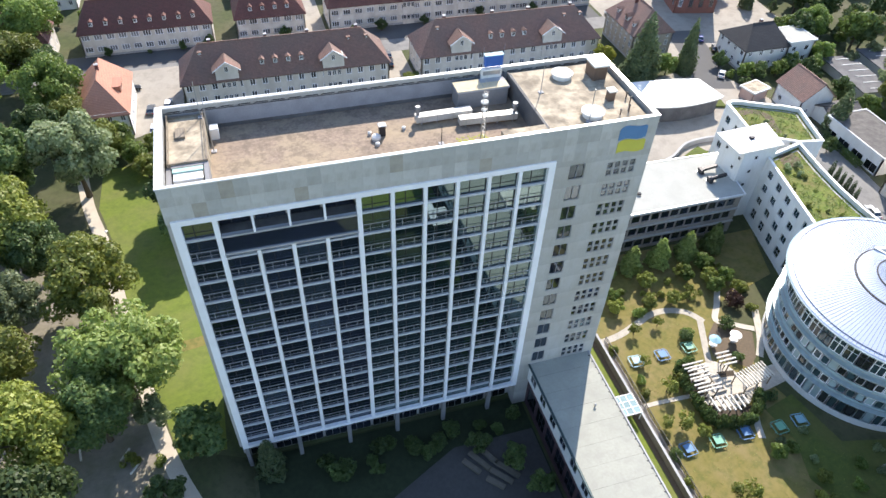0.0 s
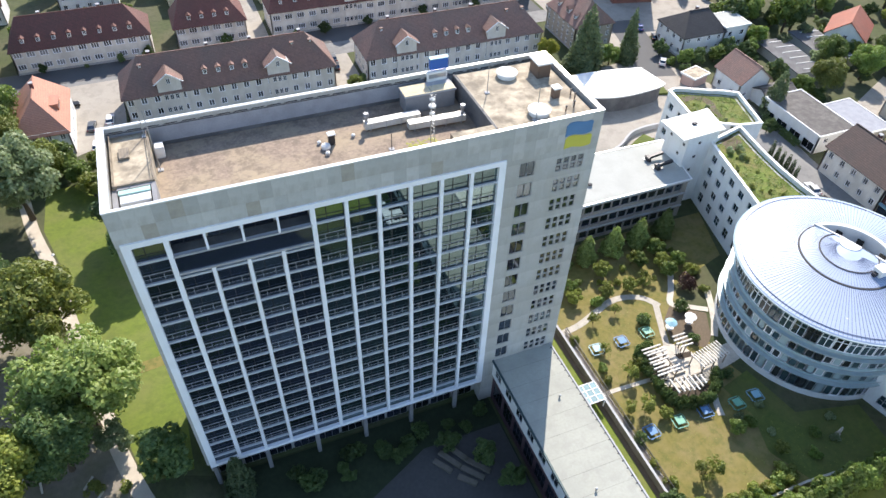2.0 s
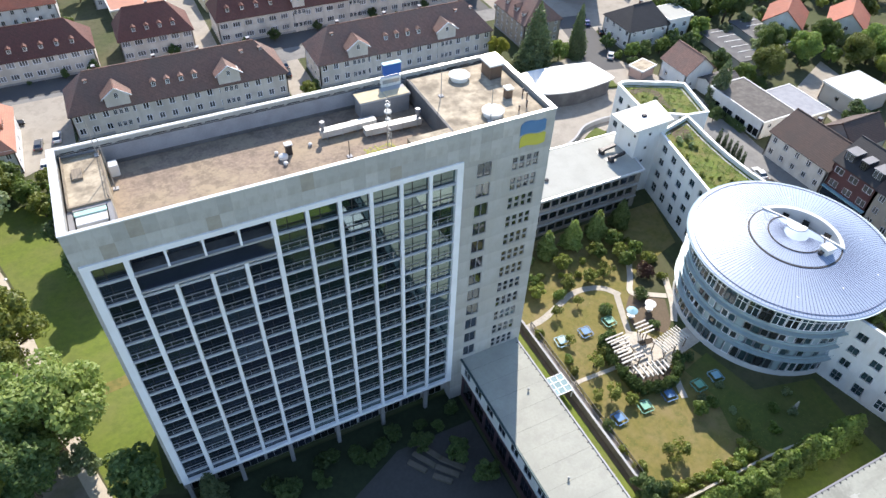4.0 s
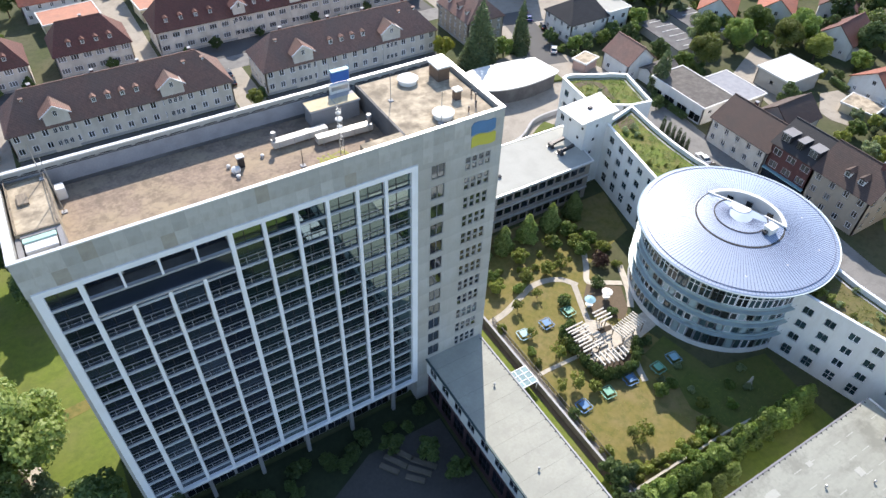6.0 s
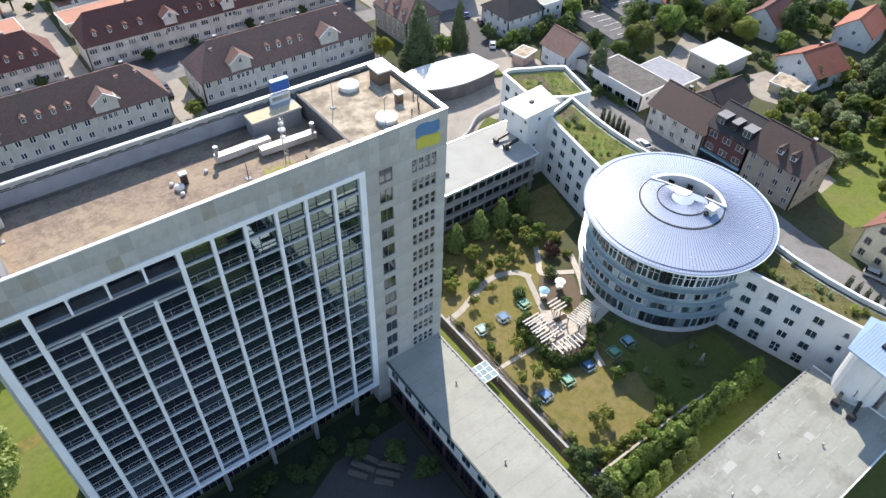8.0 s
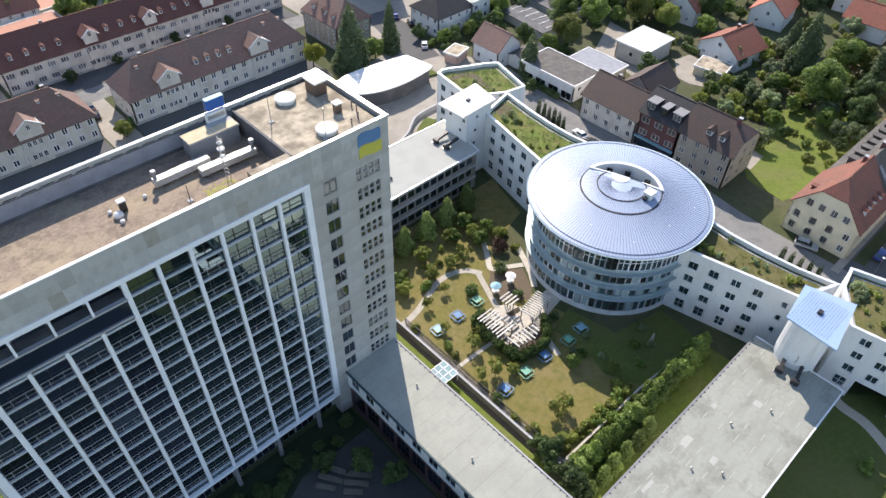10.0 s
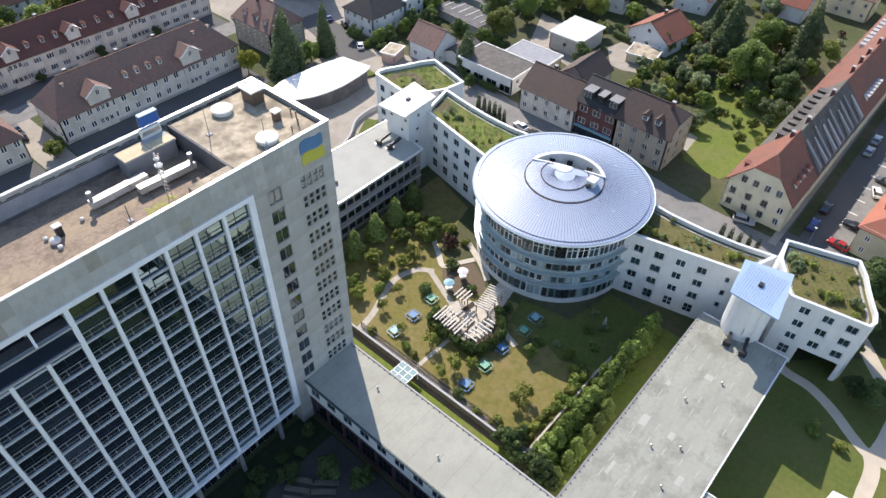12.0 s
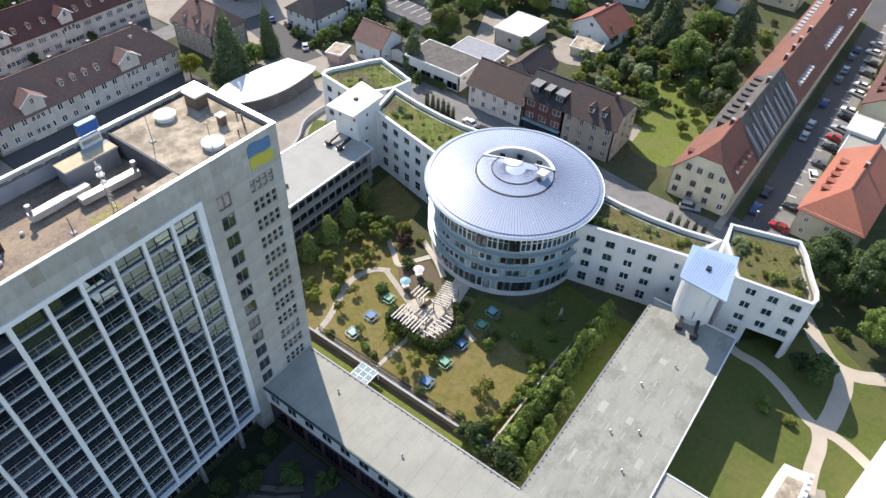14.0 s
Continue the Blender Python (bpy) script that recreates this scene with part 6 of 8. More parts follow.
BACK = {"f": (11, 2.0, 1.5, TWO), "l": (3, 1.1, 1.5, TWO), "r": (3, 1.1, 1.5, TWO)}
house("terrace", (-13.5, 133.5), 33, 11.5, 6.8, 12.6, 0, RENDER_PALE, TILE_RED, "white terrace with red-brown roof and small dormers", BACK, hips=(3.0, 4.6), cols=3, glass=PALE_GLASS,
      dormers=[(-13 + 3.6 * k, "f", 0.9, 1.2, 1.0, "gable") for k in range(8)], chimneys=[(-8, 1, 1.2), (6, 1, 1.2)], group="rear terraces", plinth=0.6)
house("terrace", (18.6, 134), 18.6, 11.5, 6.8, 12.6, 0, RENDER_PALE, TILE_RED, "white terrace with red-brown roof and small dormers", {**BACK, "f": (6, 2.1, 1.5, TWO)}, hips=(3.0, 4.6), cols=3, glass=PALE_GLASS,
      dormers=[(-5 + 3.3 * k, "f", 0.9, 1.2, 1.0, "gable") for k in range(4)], chimneys=[(0, 1, 1.2)], group="rear terraces", plinth=0.6)
house("terrace", (75.2, 134.5), 81, 12, 7.4, 13.2, 0, RENDER_PALE, TILE_RED, "white terrace with dark red roof and white stair bays", {**BACK, "f": (24, 2.1, 1.5, TWO)}, hips=(3.0, 4.6), cols=3, glass=PALE_GLASS,
      dormers=[(x, "f", 0.9, 1.2, 1.2, "gable") for x in (-37, -33, -29, -25, -12.5, -8.5, -4.8, 3, 7, 11, 20.5, 24.5, 28.5, 34)], gables=[(-17.5, 3.4, 2.6), (-0.9, 3.4, 2.6), (16.4, 3.4, 2.6)], chimneys=[(-26, 1, 1.2), (-6, 1, 1.2), (8, 1, 1.2), (28, 1, 1.2)], group="rear terraces", plinth=0.6)
house("terrace", (-54, 131), 34, 11.5, 6.8, 12.4, 0, RENDER_PALE, TILE_RED, "white terrace with red-brown roof and small dormers", BACK, hips=(3.0, 4.6), cols=3, glass=PALE_GLASS,
      dormers=[(-10 + 4 * k, "f", 0.9, 1.2, 1.0, "gable") for k in range(6)], group="rear terraces")
for x, y, m in ((-12, 166, TILE_ORANGE), (14, 170, TILE_ORANGE), (48, 168, TILE_RED), (78, 170, TILE_RED), (108, 166, TILE_RED), (-42, 164, TILE_RED)):
    house("house", (x, y), 16, 10, 6, 10, 0, RENDER_WHITE, m, "white house with tiled roof beyond the terraces", {"f": (5, 1.1, 1.4, [1.2, 3.9])}, group="far houses")

for x, y, L in ((47, 156, 24), (17, 158, 15), (50, 168, 28)):
    flat_house("shed", (x, y), L, 9, 4.2, 4, RENDER_CREAM, TILE_PEACH, "long low shed with a tan tiled roof", {"f": (6, 1.4, 1.4, [1.2])}, group="rear sheds")
house("house", (-22.3, 97.0), 18.0, 10.8, 6.2, 11.4, 90, RENDER_WHITE, TILE_PEACH, "white house with sunlit peach tiled roof by the yard", {"f": (4, 1.1, 1.4, [1.2, 4.0]), "l": (4, 1.1, 1.4, [1.2, 4.0]), "b": (4, 1.1, 1.4, [1.2, 4.0])},
      hips=(6.0, 1.8), dormers=[(-0.5, "f", 4.0, 1.5, 1.2, "dark")], chimneys=[(2, 0, 1)])
house("villa", (117.2, 101.6), 16.0, 12.0, 7.4, 12.6, 90, RENDER_TAN, TILE_BROWN, "beige three-storey villa with brownish half-hipped roof", {"b": (6, 1.0, 1.5, [0.9, 3.3, 5.6]), "l": (4, 1.0, 1.5, [0.9, 3.3, 5.6])}, hips=(3.2, 3.2),
      dormers=[(-1, "b", 1.6, 1.3, 1.0, "gable"), (-5, "b", 1.0, 1.1, 1.0, "gable"), (4, "b", 1.0, 1.1, 1.0, "gable")], chimneys=[(2, 1, 1.2)], plinth=0.6)
house("brick_hall", (147.5, 125.5), 12.9, 20.0, 17.6, 21.0, -12.5, BRICK_HALL, TILE_RED, "tall red brick hall at the end of the square", {"f": (4, 1.2, 2.2, [2.0, 6.0, 10.0, 14.0]), "l": (5, 1.2, 2.2, [2.0, 6.0, 10.0, 14.0])}, category="building")
house("house", (144.6, 86.5), 13.5, 12, 6.4, 10.6, 0, RENDER_WHITE, TILE_DARK, "white two-storey house with dark hipped roof", {"f": (4, 1.1, 1.4, [1.2, 4.2]), "l": (4, 1.1, 1.4, [1.2, 4.2])}, hips=(4.5, 2.5), chimneys=[(1, 1, 1.0)], plinth=0.6)
flat_house("house_extension", (155.5, 84.5), 8, 8, 7.2, 0, RENDER_WHITE, ROOF_FELT_PALE, "white flat-roofed extension beside the dark-roofed house", {"f": (2, 1.2, 1.4, [1.2, 4.2])})
house("house", (142.4, 61.5), 9.5, 9.2, 5.4, 9.2, 90, RENDER_WHITE, TILE_BROWN, "small white house with reddish-brown gabled roof", {"b": (2, 1.1, 1.3, [1.2]), "l": (2, 1.0, 1.2, [1.3])})
flat_house("shed", (133.4, 68.4), 5.5, 4.0, 3.0, 15, RENDER_PINK, DECK_PALE, "small pink shed with a pale roof")
house("outbuilding", (147, 54), 9, 6, 3.4, 4.6, 0, RENDER_WHITE, TILE_GREY, "low outbuilding with a slate-grey roof", {"f": (1, 1.0, 1.2, [1.2])})
for gx, gy, gl in ((165.4, 68.4, 18.5), (178.6, 70.6, 18.0)):
    g = thing("garage_row", (gx, gy, 0), "row of low garages with ribbed grey flat roof", "garage", "garages", rz=84)
    part("wall", boxes((-gl / 2, gl / 2, -4.3, 4.3, 0, 2.4)), RENDER_GREY, g)
    rf = part("roof", boxes((-gl / 2 - 0.2, gl / 2 + 0.2, -4.6, 4.6, 2.4, 2.6)), BITUMEN, g, "dark grey felt roof")
    for k in range(6):
        xx = -gl / 2 + gl * (k + 0.5) / 6
        part("upstand", boxes((xx - 0.11, xx + 0.11, -4.5, 1.6, 2.6, 2.72)), WHITE_METAL, rf, "pale roof upstand")
    for k in range(6):
        xx = -gl / 2 + gl * (k + 0.5) / 6
        part("garage_door", boxes((xx - 1.2, xx + 1.2, -4.36, -4.3, 0.05, 2.1)), SLAB_GREY, g)
flat_house("bungalow", (145.4, 41.0), 10.4, 17.5, 5.0, 0, RENDER_WHITE, TILE_GREY, "flat white bungalow with a grey roof", {"l": (4, 3.4, 2.1, [0.25]), "f": (2, 1.2, 1.1, [2.6])})
flat_house("bungalow_annexe", (156.2, 37.5), 10.6, 13.0, 3.6, 0, RENDER_GREY, FELT_SHADE_GREY, "grey flat-roofed annexe with a weathered felt roof", {"f": (2, 1.2, 1.1, [1.2])})
flat_house("pavilion", (175.4, 35.0), 12.6, 10.0, 5.0, 0, RENDER_GREY, WHITE_METAL, "flat-roofed pavilion with a bright white roof", {"l": (1, 1.0, 1.0, [2.0])})
house("town_house", (143.2, 19.2), 16, 12.6, 6.6, 10.6, 90, RENDER_PALE, TILE_UMBER, "pale rendered town house with brown tiled roof", {"b": (5, 1.15, 1.5, [1.2, 4.2]), "r": (2, 1.0, 1.2, [4.2])}, chimneys=[(3, -1, 1)])
mid = house("town_house", (143.4, 5.9), 10.5, 11.8, 9.2, 13.2, 90, BRICK_RED, TILE_DARK, "red brick town house with white windows and three dormers", {"b": (3, 2.1, 1.6, [3.3, 6.5])}, dormers=[(-3.4, "b", 2.3, 1.9, 0.9, "lead"), (0, "b", 1.5, 1.9, 0.9, "lead"), (3.4, "b", 2.3, 1.9, 0.9, "lead")])
part("shop_front", boxes((-5.1, 5.1, 5.92, 6.0, 0.2, 2.5)), GLASS, mid, "dark glazed shop front")
part("fascia", boxes((-5.2, 5.2, 5.92, 6.7, 2.6, 2.9)), PALE_BLUE_PAINT, mid, "pale blue fascia canopy")
house("town_house", (143.3, -6.0), 13, 12.2, 9.2, 13.8, 90, RENDER_TAN, TILE_UMBER, "beige corner house with half-hipped brown roof", {"b": (4, 1.25, 1.55, [1.1, 4.0, 6.9]), "l": (3, 1.15, 1.5, [1.1, 4.0, 6.9])}, half=(0.45, 0),
      dormers=[(0.5, "b", 1.3, 1.3, 1.4, "gable"), (-2.6, "b", 1.3, 1.3, 1.4, "gable")], chimneys=[(-3.5, 0.6, 1.4)])
house("rear_house", (154.4, 19.4), 11, 9.4, 6.5, 10.2, 0, RENDER_GREY, TILE_UMBER, "brown-roofed house behind the town houses", {"l": (2, 1, 1.2, [1.3, 4.0])})
house("house", (193.6, 17.8), 12.5, 13.4, 4.4, 8.6, -8, RENDER_WHITE, TILE_ORANGE, "white house with bright red tiled roof", {"f": (4, 1.2, 1.3, [1.2]), "l": (3, 1.1, 1.2, [1.2, 5.0])}, chimneys=[(2, 1, 1)])
flat_house("garage", (181.0, 16.0), 6.5, 8, 2.8, 10, RENDER_CREAM, DECK_PALE, "low garage with a pale terrace roof", {"l": (1, 2.4, 2.0, [0.1])})
for x, y, rz, m in ((189.5, 72.5, 35, TILE_ORANGE), (205.5, 63.5, 35, TILE_ORANGE), (225, 21.5, 10, TILE_ORANGE), (208, 41, 8, TILE_RED), (255, 8, 10, TILE_ORANGE), (226, 56, 30, TILE_RED), (240, -2.3, 92, TILE_ORANGE), (246, 40, 20, TILE_ORANGE)):
    house("house", (x, y), 13, 10.5, 5.0, 9.2, rz, RENDER_WHITE, m, "white gabled house with red tiled roof", {"f": (3, 1.1, 1.3, [1.2]), "l": (2, 1.0, 1.2, [1.2, 4.0]), "r": (2, 1.0, 1.2, [1.2])}, group="garden houses")
house("house", (255.0, -16.5), 15, 11, 7.2, 11.4, 90, RENDER_CREAM, TILE_BROWN, "cream house with a brown tiled roof beyond the gardens", {"b": (4, 1.1, 1.4, [1.2, 4.2]), "l": (3, 1.1, 1.4, [1.2, 4.2])}, group="garden houses")
house("apartment_house", (142.7, -34.5), 13.7, 13.6, 7.6, 15.4, -0.6, RENDER_CREAM, TILE_RUST, "cream gabled house with half-hipped rust-brown roof", {"l": (4, 1.25, 1.6, [1.1, 4.0, 7.7]), "f": (4, 1.0, 1.35, [1.1, 4.2]), "b": (4, 1.0, 1.35, [1.1, 4.2])}, half=(0.6, 0),
      dormers=[(-3.2 + 2.4 * k, "f", 1.0, 1.1, 1.2, "gable") for k in range(4)] + [(-3.5, "b", 1.1, 1.1, 1.4, "dark")], chimneys=[(4.5, 0.6, 1.3)], group="street terrace")
house("apartment_house", (164.25, -35.0), 29.4, 13.0, 7.8, 15.0, -0.6, RENDER_CREAM, TILE_GREY, "cream terrace with a weathered grey roof", {"f": (10, 1.0, 1.35, [1.1, 4.2]), "b": (9, 1.0, 1.35, [1.1, 4.2])},
      dormers=[(-13.2 + 3.0 * k, "b", 1.5, 2.2, 2.2, "dark") for k in range(9)], ribs=[-13.8 + 2.9 * k for k in range(10)], chimneys=[(-9, 0.5, 1.4), (6, 0.5, 1.4)], group="street terrace")
house("apartment_house", (217.9, -35.6), 77.6, 13.0, 7.8, 15.0, -0.6, RENDER_CREAM, TILE_RUST, "cream terrace with a rust-red roof", {"f": (25, 1.0, 1.35, [1.1, 4.2]), "b": (22, 1.0, 1.35, [1.1, 4.2])},
      dormers=[(-33.9 + 1.9 * k, "f", 1.1, 1.1, 1.4, "flat") for k in range(6)] + [(-9.5 + 2.0 * k, "f", 1.1, 1.1, 1.4, "flat") for k in range(8)] + [(14.5 + 2.2 * k, "f", 1.1, 1.1, 1.4, "flat") for k in range(3)] + [(-8 + 2.7 * k, "b", 1.5, 1.2, 1.5, "flat") for k in range(11)], chimneys=[(-33, 0.8, 1.5), (-27, 0.8, 1.6), (-21, 0.8, 1.4), (-14, 0.5, 1.4), (8, 0.5, 1.4)], group="street terrace")
house("apartment_house", (152.6, -60.8), 27, 12.4, 7.0, 11.2, -4, RENDER_CREAM, TILE_ORANGE, "house with a sunlit orange roof and dark dormers", {"b": (8, 1.0, 1.3, [1.1, 4.0]), "l": (3, 1.0, 1.3, [1.1, 4.0])}, hips=(7.0, 0),
      dormers=[(-6 + 3.0 * k, "b", 1.3, 1.0, 1.3, "dark") for k in range(5)], chimneys=[(3, 0, 1)], group="street south side")
flat_house("workshop", (177, -61.5), 18, 12, 5.0, -2, RENDER_GREY, ROOF_FELT, "grey flat-roofed workshop by the street", {"b": (5, 1.4, 1.2, [1.6])})
flat_house("workshop", (182, -57.5), 8, 6, 6.0, -2, RENDER_WHITE, WHITE_METAL, "small building with a bright white roof", {"b": (2, 1.4, 1.2, [1.6])})
house("apartment_house", (206, -61), 30, 12, 7.0, 11, -1, RENDER_CREAM, TILE_RED, "house with dull red roof by the street", {"b": (9, 1.0, 1.3, [1.1, 4.0])}, dormers=[(-9 + 4 * k, "b", 1.3, 1.0, 1.3, "dark") for k in range(5)], group="street south side")
house("apartment_house", (244, -60), 40, 12, 7.0, 11, 0, RENDER_CREAM, TILE_ORANGE, "house with orange roof by the street", {"b": (12, 1.0, 1.3, [1.1, 4.0])}, dormers=[(-9 + 4 * k, "b", 1.3, 1.0, 1.3, "flat") for k in range(6)], group="street south side")

# white buildings beside the lawn
K = Vector((78, -70, 0))
kiosk = thing("garden_building", K, "low white building with a notched white parapet", "building")
bm = bmesh.new()
prism(bm, [(70, -72.0), (82.6, -72.6), (82.0, -68.7), (70, -67.4)], 0, 3.6)
part("wall", bm, RENDER_WHITE, kiosk, "", K)
for k in range(10):
    part("merlon", boxes((81.6 - 1.2 * k, 82.3 - 1.2 * k, -72.8, -72.3, 3.6, 4.3)), RENDER_WHITE, kiosk, "", K)
bm = bmesh.new()
prism(bm, [(71, -71.4), (80.6, -71.9), (80.2, -69.6), (71, -68.4)], 3.6, 3.7)
part("roof", bm, DECK_PALE, kiosk, "pale roof terrace", K)
K = Vector((88, -86, 0))
hall = thing("garden_building", K, "white building with a pale flat roof", "building")
bm = bmesh.new()
prism(bm, [(98.5, -81.0), (100, -95), (72, -95), (80.8, -77.4)][::-1], 0, 4.8)
part("wall", bm, RENDER_WHITE, hall, "", K)
bm = bmesh.new()
prism(bm, [(98.8, -80.7), (100.3, -95.3), (71.6, -95.3), (80.7, -77.0)][::-1], 4.8, 5.1)
part("roof", bm, WHITE_METAL, hall, "bright white roof", K)
sheet("pavement", [(80, -77.0), (71, -92), (66, -92), (70, -73), (83, -73.2), (84, -75.5)][::-1], 0.05, PAVING, "pale terrace paving", "pavement")

# ---- vegetation ----


def leaf_mesh(name, centres, normals, size, mat, rng, aspect=1.5):
    """Many single leaves or small sprays as quads; one mesh."""
    n = len(centres)
    nr = normals + rng.normal(0, 0.55, (n, 3))
    nr /= np.linalg.norm(nr, axis=1)[:, None]
    ref = rng.normal(0, 1, (n, 3))
    u = np.cross(nr, ref)
    u /= np.linalg.norm(u, axis=1)[:, None]
    v = np.cross(nr, u)
    s = (size * rng.uniform(0.55, 1.3, n))[:, None]
    a, b = u * s * aspect / 2, v * s / 2
    q = np.stack([centres - a, centres + b * 0.9 - a * 0.1, centres + a, centres - b * 0.9 + a * 0.1], 1).reshape(-1, 3)
    me = bpy.data.meshes.new(name)
    me.from_pydata(q.tolist(), [], np.arange(4 * n).reshape(-1, 4).tolist())
    me.materials.append(mat)
    return me


def blob_crown(rng, radius, height, base, n_blobs, n_leaves, lump=0.36):
    """Leaf places and directions on a heap of lumps that fill an uneven crown."""
    cs, rs = [], []
    for i in range(n_blobs):
        d = rng.normal(0, 1, 3)
        d /= np.linalg.norm(d)
        k = rng.uniform(0.35, 0.78) ** 0.7
        c = d * k * np.array([radius, radius, height / 2]) * rng.uniform(0.8, 1.12)
        taper = 1 - 0.25 * max(0.0, c[2] / (height / 2))
        cs.append(c * np.array([taper, taper, 1]) + np.array([0, 0, base + height / 2]))
        rs.append(radius * rng.uniform(lump * 0.7, lump * 1.2))
    cs, rs = np.array(cs), np.array(rs)
    pick = rng.choice(n_blobs, n_leaves, p=rs ** 2 / (rs ** 2).sum())
    d = rng.normal(0, 1, (n_leaves, 3))
    d /= np.linalg.norm(d, axis=1)[:, None]
    d[:, 2] = np.where(rng.random(n_leaves) < 0.5, np.abs(d[:, 2]), d[:, 2])
    pos = cs[pick] + d * (rs[pick] * rng.uniform(0.72, 1.08, n_leaves))[:, None]
    pos[:, 2] = np.maximum(pos[:, 2], base * 0.6)
    return pos, d


def cone_crown(rng, radius, height, base, n, power=0.8, layers=0):
    t = 1 - np.sqrt(rng.random(n)) * 0.99
    if layers:
        t = np.clip((np.floor(t * layers) + rng.random(n) ** 2 * 0.9) / layers, 0, 1)
    a = rng.uniform(0, 2 * np.pi, n)
    wob = 1 + 0.16 * np.sin(a * 3 + t * 9) + 0.1 * np.sin(a * 7 - t * 17)
    r = radius * (1 - t) ** power * wob * rng.uniform(0.75, 1.05, n)
    if layers:
        frac = t * layers % 1
        r = r * (1.1 - 0.45 * frac)
    pos = np.stack([r * np.cos(a), r * np.sin(a), base + t * height - (r * 0.18 if layers else 0)], 1)
    d = np.stack([np.cos(a), np.sin(a), np.full(n, 0.5)], 1)
    return pos, d / np.linalg.norm(d, axis=1)[:, None]


def trunk_mesh(rng, height, r, limbs, reach):
    bm = bmesh.new()
    zs = [0, height * 0.35, height * 0.7, height]
    px = [(0, 0), *[(rng.uniform(-0.12, 0.12) * height * 0.3, rng.uniform(-0.12, 0.12) * height * 0.3) for _ in range(3)]]
    for i in range(3):
        a = [bm.verts.new((px[i][0] + r * (1.25 if i == 0 else 1 - 0.25 * i) * math.cos(k * math.pi / 4), px[i][1] + r * (1.25 if i == 0 else 1 - 0.25 * i) * math.sin(k * math.pi / 4), zs[i])) for k in range(8)]
        b = [bm.verts.new((px[i + 1][0] + r * (0.75 - 0.25 * i) * math.cos(k * math.pi / 4), px[i + 1][1] + r * (0.75 - 0.25 * i) * math.sin(k * math.pi / 4), zs[i + 1])) for k in range(8)]
        for k in range(8):
            bm.faces.new((a[k], a[(k + 1) % 8], b[(k + 1) % 8], b[k]))
    for k in range(limbs):
        a = 2 * math.pi * (k + rng.uniform(-0.3, 0.3)) / max(limbs, 1)
        z = height * rng.uniform(0.4, 0.9)
        beam(bm, (0, 0, z), (reach * math.cos(a), reach * math.sin(a), z + reach * rng.uniform(0.4, 0.9)), r * 0.4)
    return bm


KINDS = {}


def plant_kind(key, name, label, category, leaf_mat, seed, radius, height, base, n, size, shape="blob", blobs=22, lump=0.36, trunk=0.0, limbs=0, power=0.8, layers=0):
    rng = np.random.default_rng(seed)
    if shape == "blob":
        pos, d = blob_crown(rng, radius, height, base, blobs, n, lump)
    else:
        pos, d = cone_crown(rng, radius, height, base, n, power, layers)
    KINDS[key] = (name, label, category, leaf_mesh("crown", pos, d, size, leaf_mat, rng), mesh_of("trunk", trunk_mesh(rng, base + height * 0.45, trunk, limbs, radius * 0.55), BARK) if trunk else None)


def plant(key, x, y, z=0.0, s=1.0, rz=None, sz=None, group=""):
    name, label, category, crown, trunk = KINDS[key]
    e = thing(name, (x, y, z), label, category, group)
    e.matrix_basis = pose(x, y, z, 0, 0, PLACE.uniform(0, 360) if rz is None else rz) @ Matrix.Diagonal((s, s, sz or s, 1))
    piece("crown", crown, e)
    if trunk:
        piece("trunk", trunk, e)
    return e


PLACE = random.Random(21)


def wood(name, label, rows, seed, keep=1500):
    """Many far trees joined into one object; rows of kind, x, y, size. A share of each crown's leaves, larger."""
    rng = np.random.default_rng(seed)
    quads, mats, index, slot = [], [], [], {}
    for key, x, y, size in rows:
        crown = KINDS[key][3]
        v = np.empty(len(crown.vertices) * 3)
        crown.vertices.foreach_get("co", v)
        q = v.reshape(-1, 4, 3)
        n = min(keep, len(q))
        q = q[rng.choice(len(q), n, replace=False)]
        c = q.mean(1, keepdims=True)
        q = c + (q - c) * min(2.2, math.sqrt(len(crown.vertices) / 4 / n))
        a = rng.uniform(0, 6.28)
        turn = np.array([[math.cos(a), -math.sin(a), 0], [math.sin(a), math.cos(a), 0], [0, 0, 1]])
        quads.append(q @ turn.T * size + np.array([x, y, 0]))
        m = crown.materials[0]
        index += [slot.setdefault(m.name, len(slot))] * n
        if m not in mats:
            mats.append(m)
        r, h = 0.28 * size, 4.5 * size
        ring = [(x + r * dx, y + r * dy) for dx, dy in ((-1, -1), (1, -1), (1, 1), (-1, 1))]
        quads.append(np.array([[(*ring[i], 0), (*ring[(i + 1) % 4], 0), (*ring[(i + 1) % 4], h), (*ring[i], h)] for i in range(4)]))
        index += [slot.setdefault(BARK.name, len(slot))] * 4
        if BARK not in mats:
            mats.append(BARK)
    q = np.concatenate(quads).reshape(-1, 3)
    me = bpy.data.meshes.new(name)
    me.from_pydata(q.tolist(), [], np.arange(len(q)).reshape(-1, 4).tolist())
    for m in mats:
        me.materials.append(m)
    me.polygons.foreach_set("material_index", index)
    return tagged(new(name, me), label, "trees", "", "stuff")


def scattered(n, keys, x0, x1, y0, y1, s0, s1):
    return [(PLACE.choice(keys), PLACE.uniform(x0, x1), PLACE.uniform(y0, y1), PLACE.uniform(s0, s1)) for _ in range(n)]


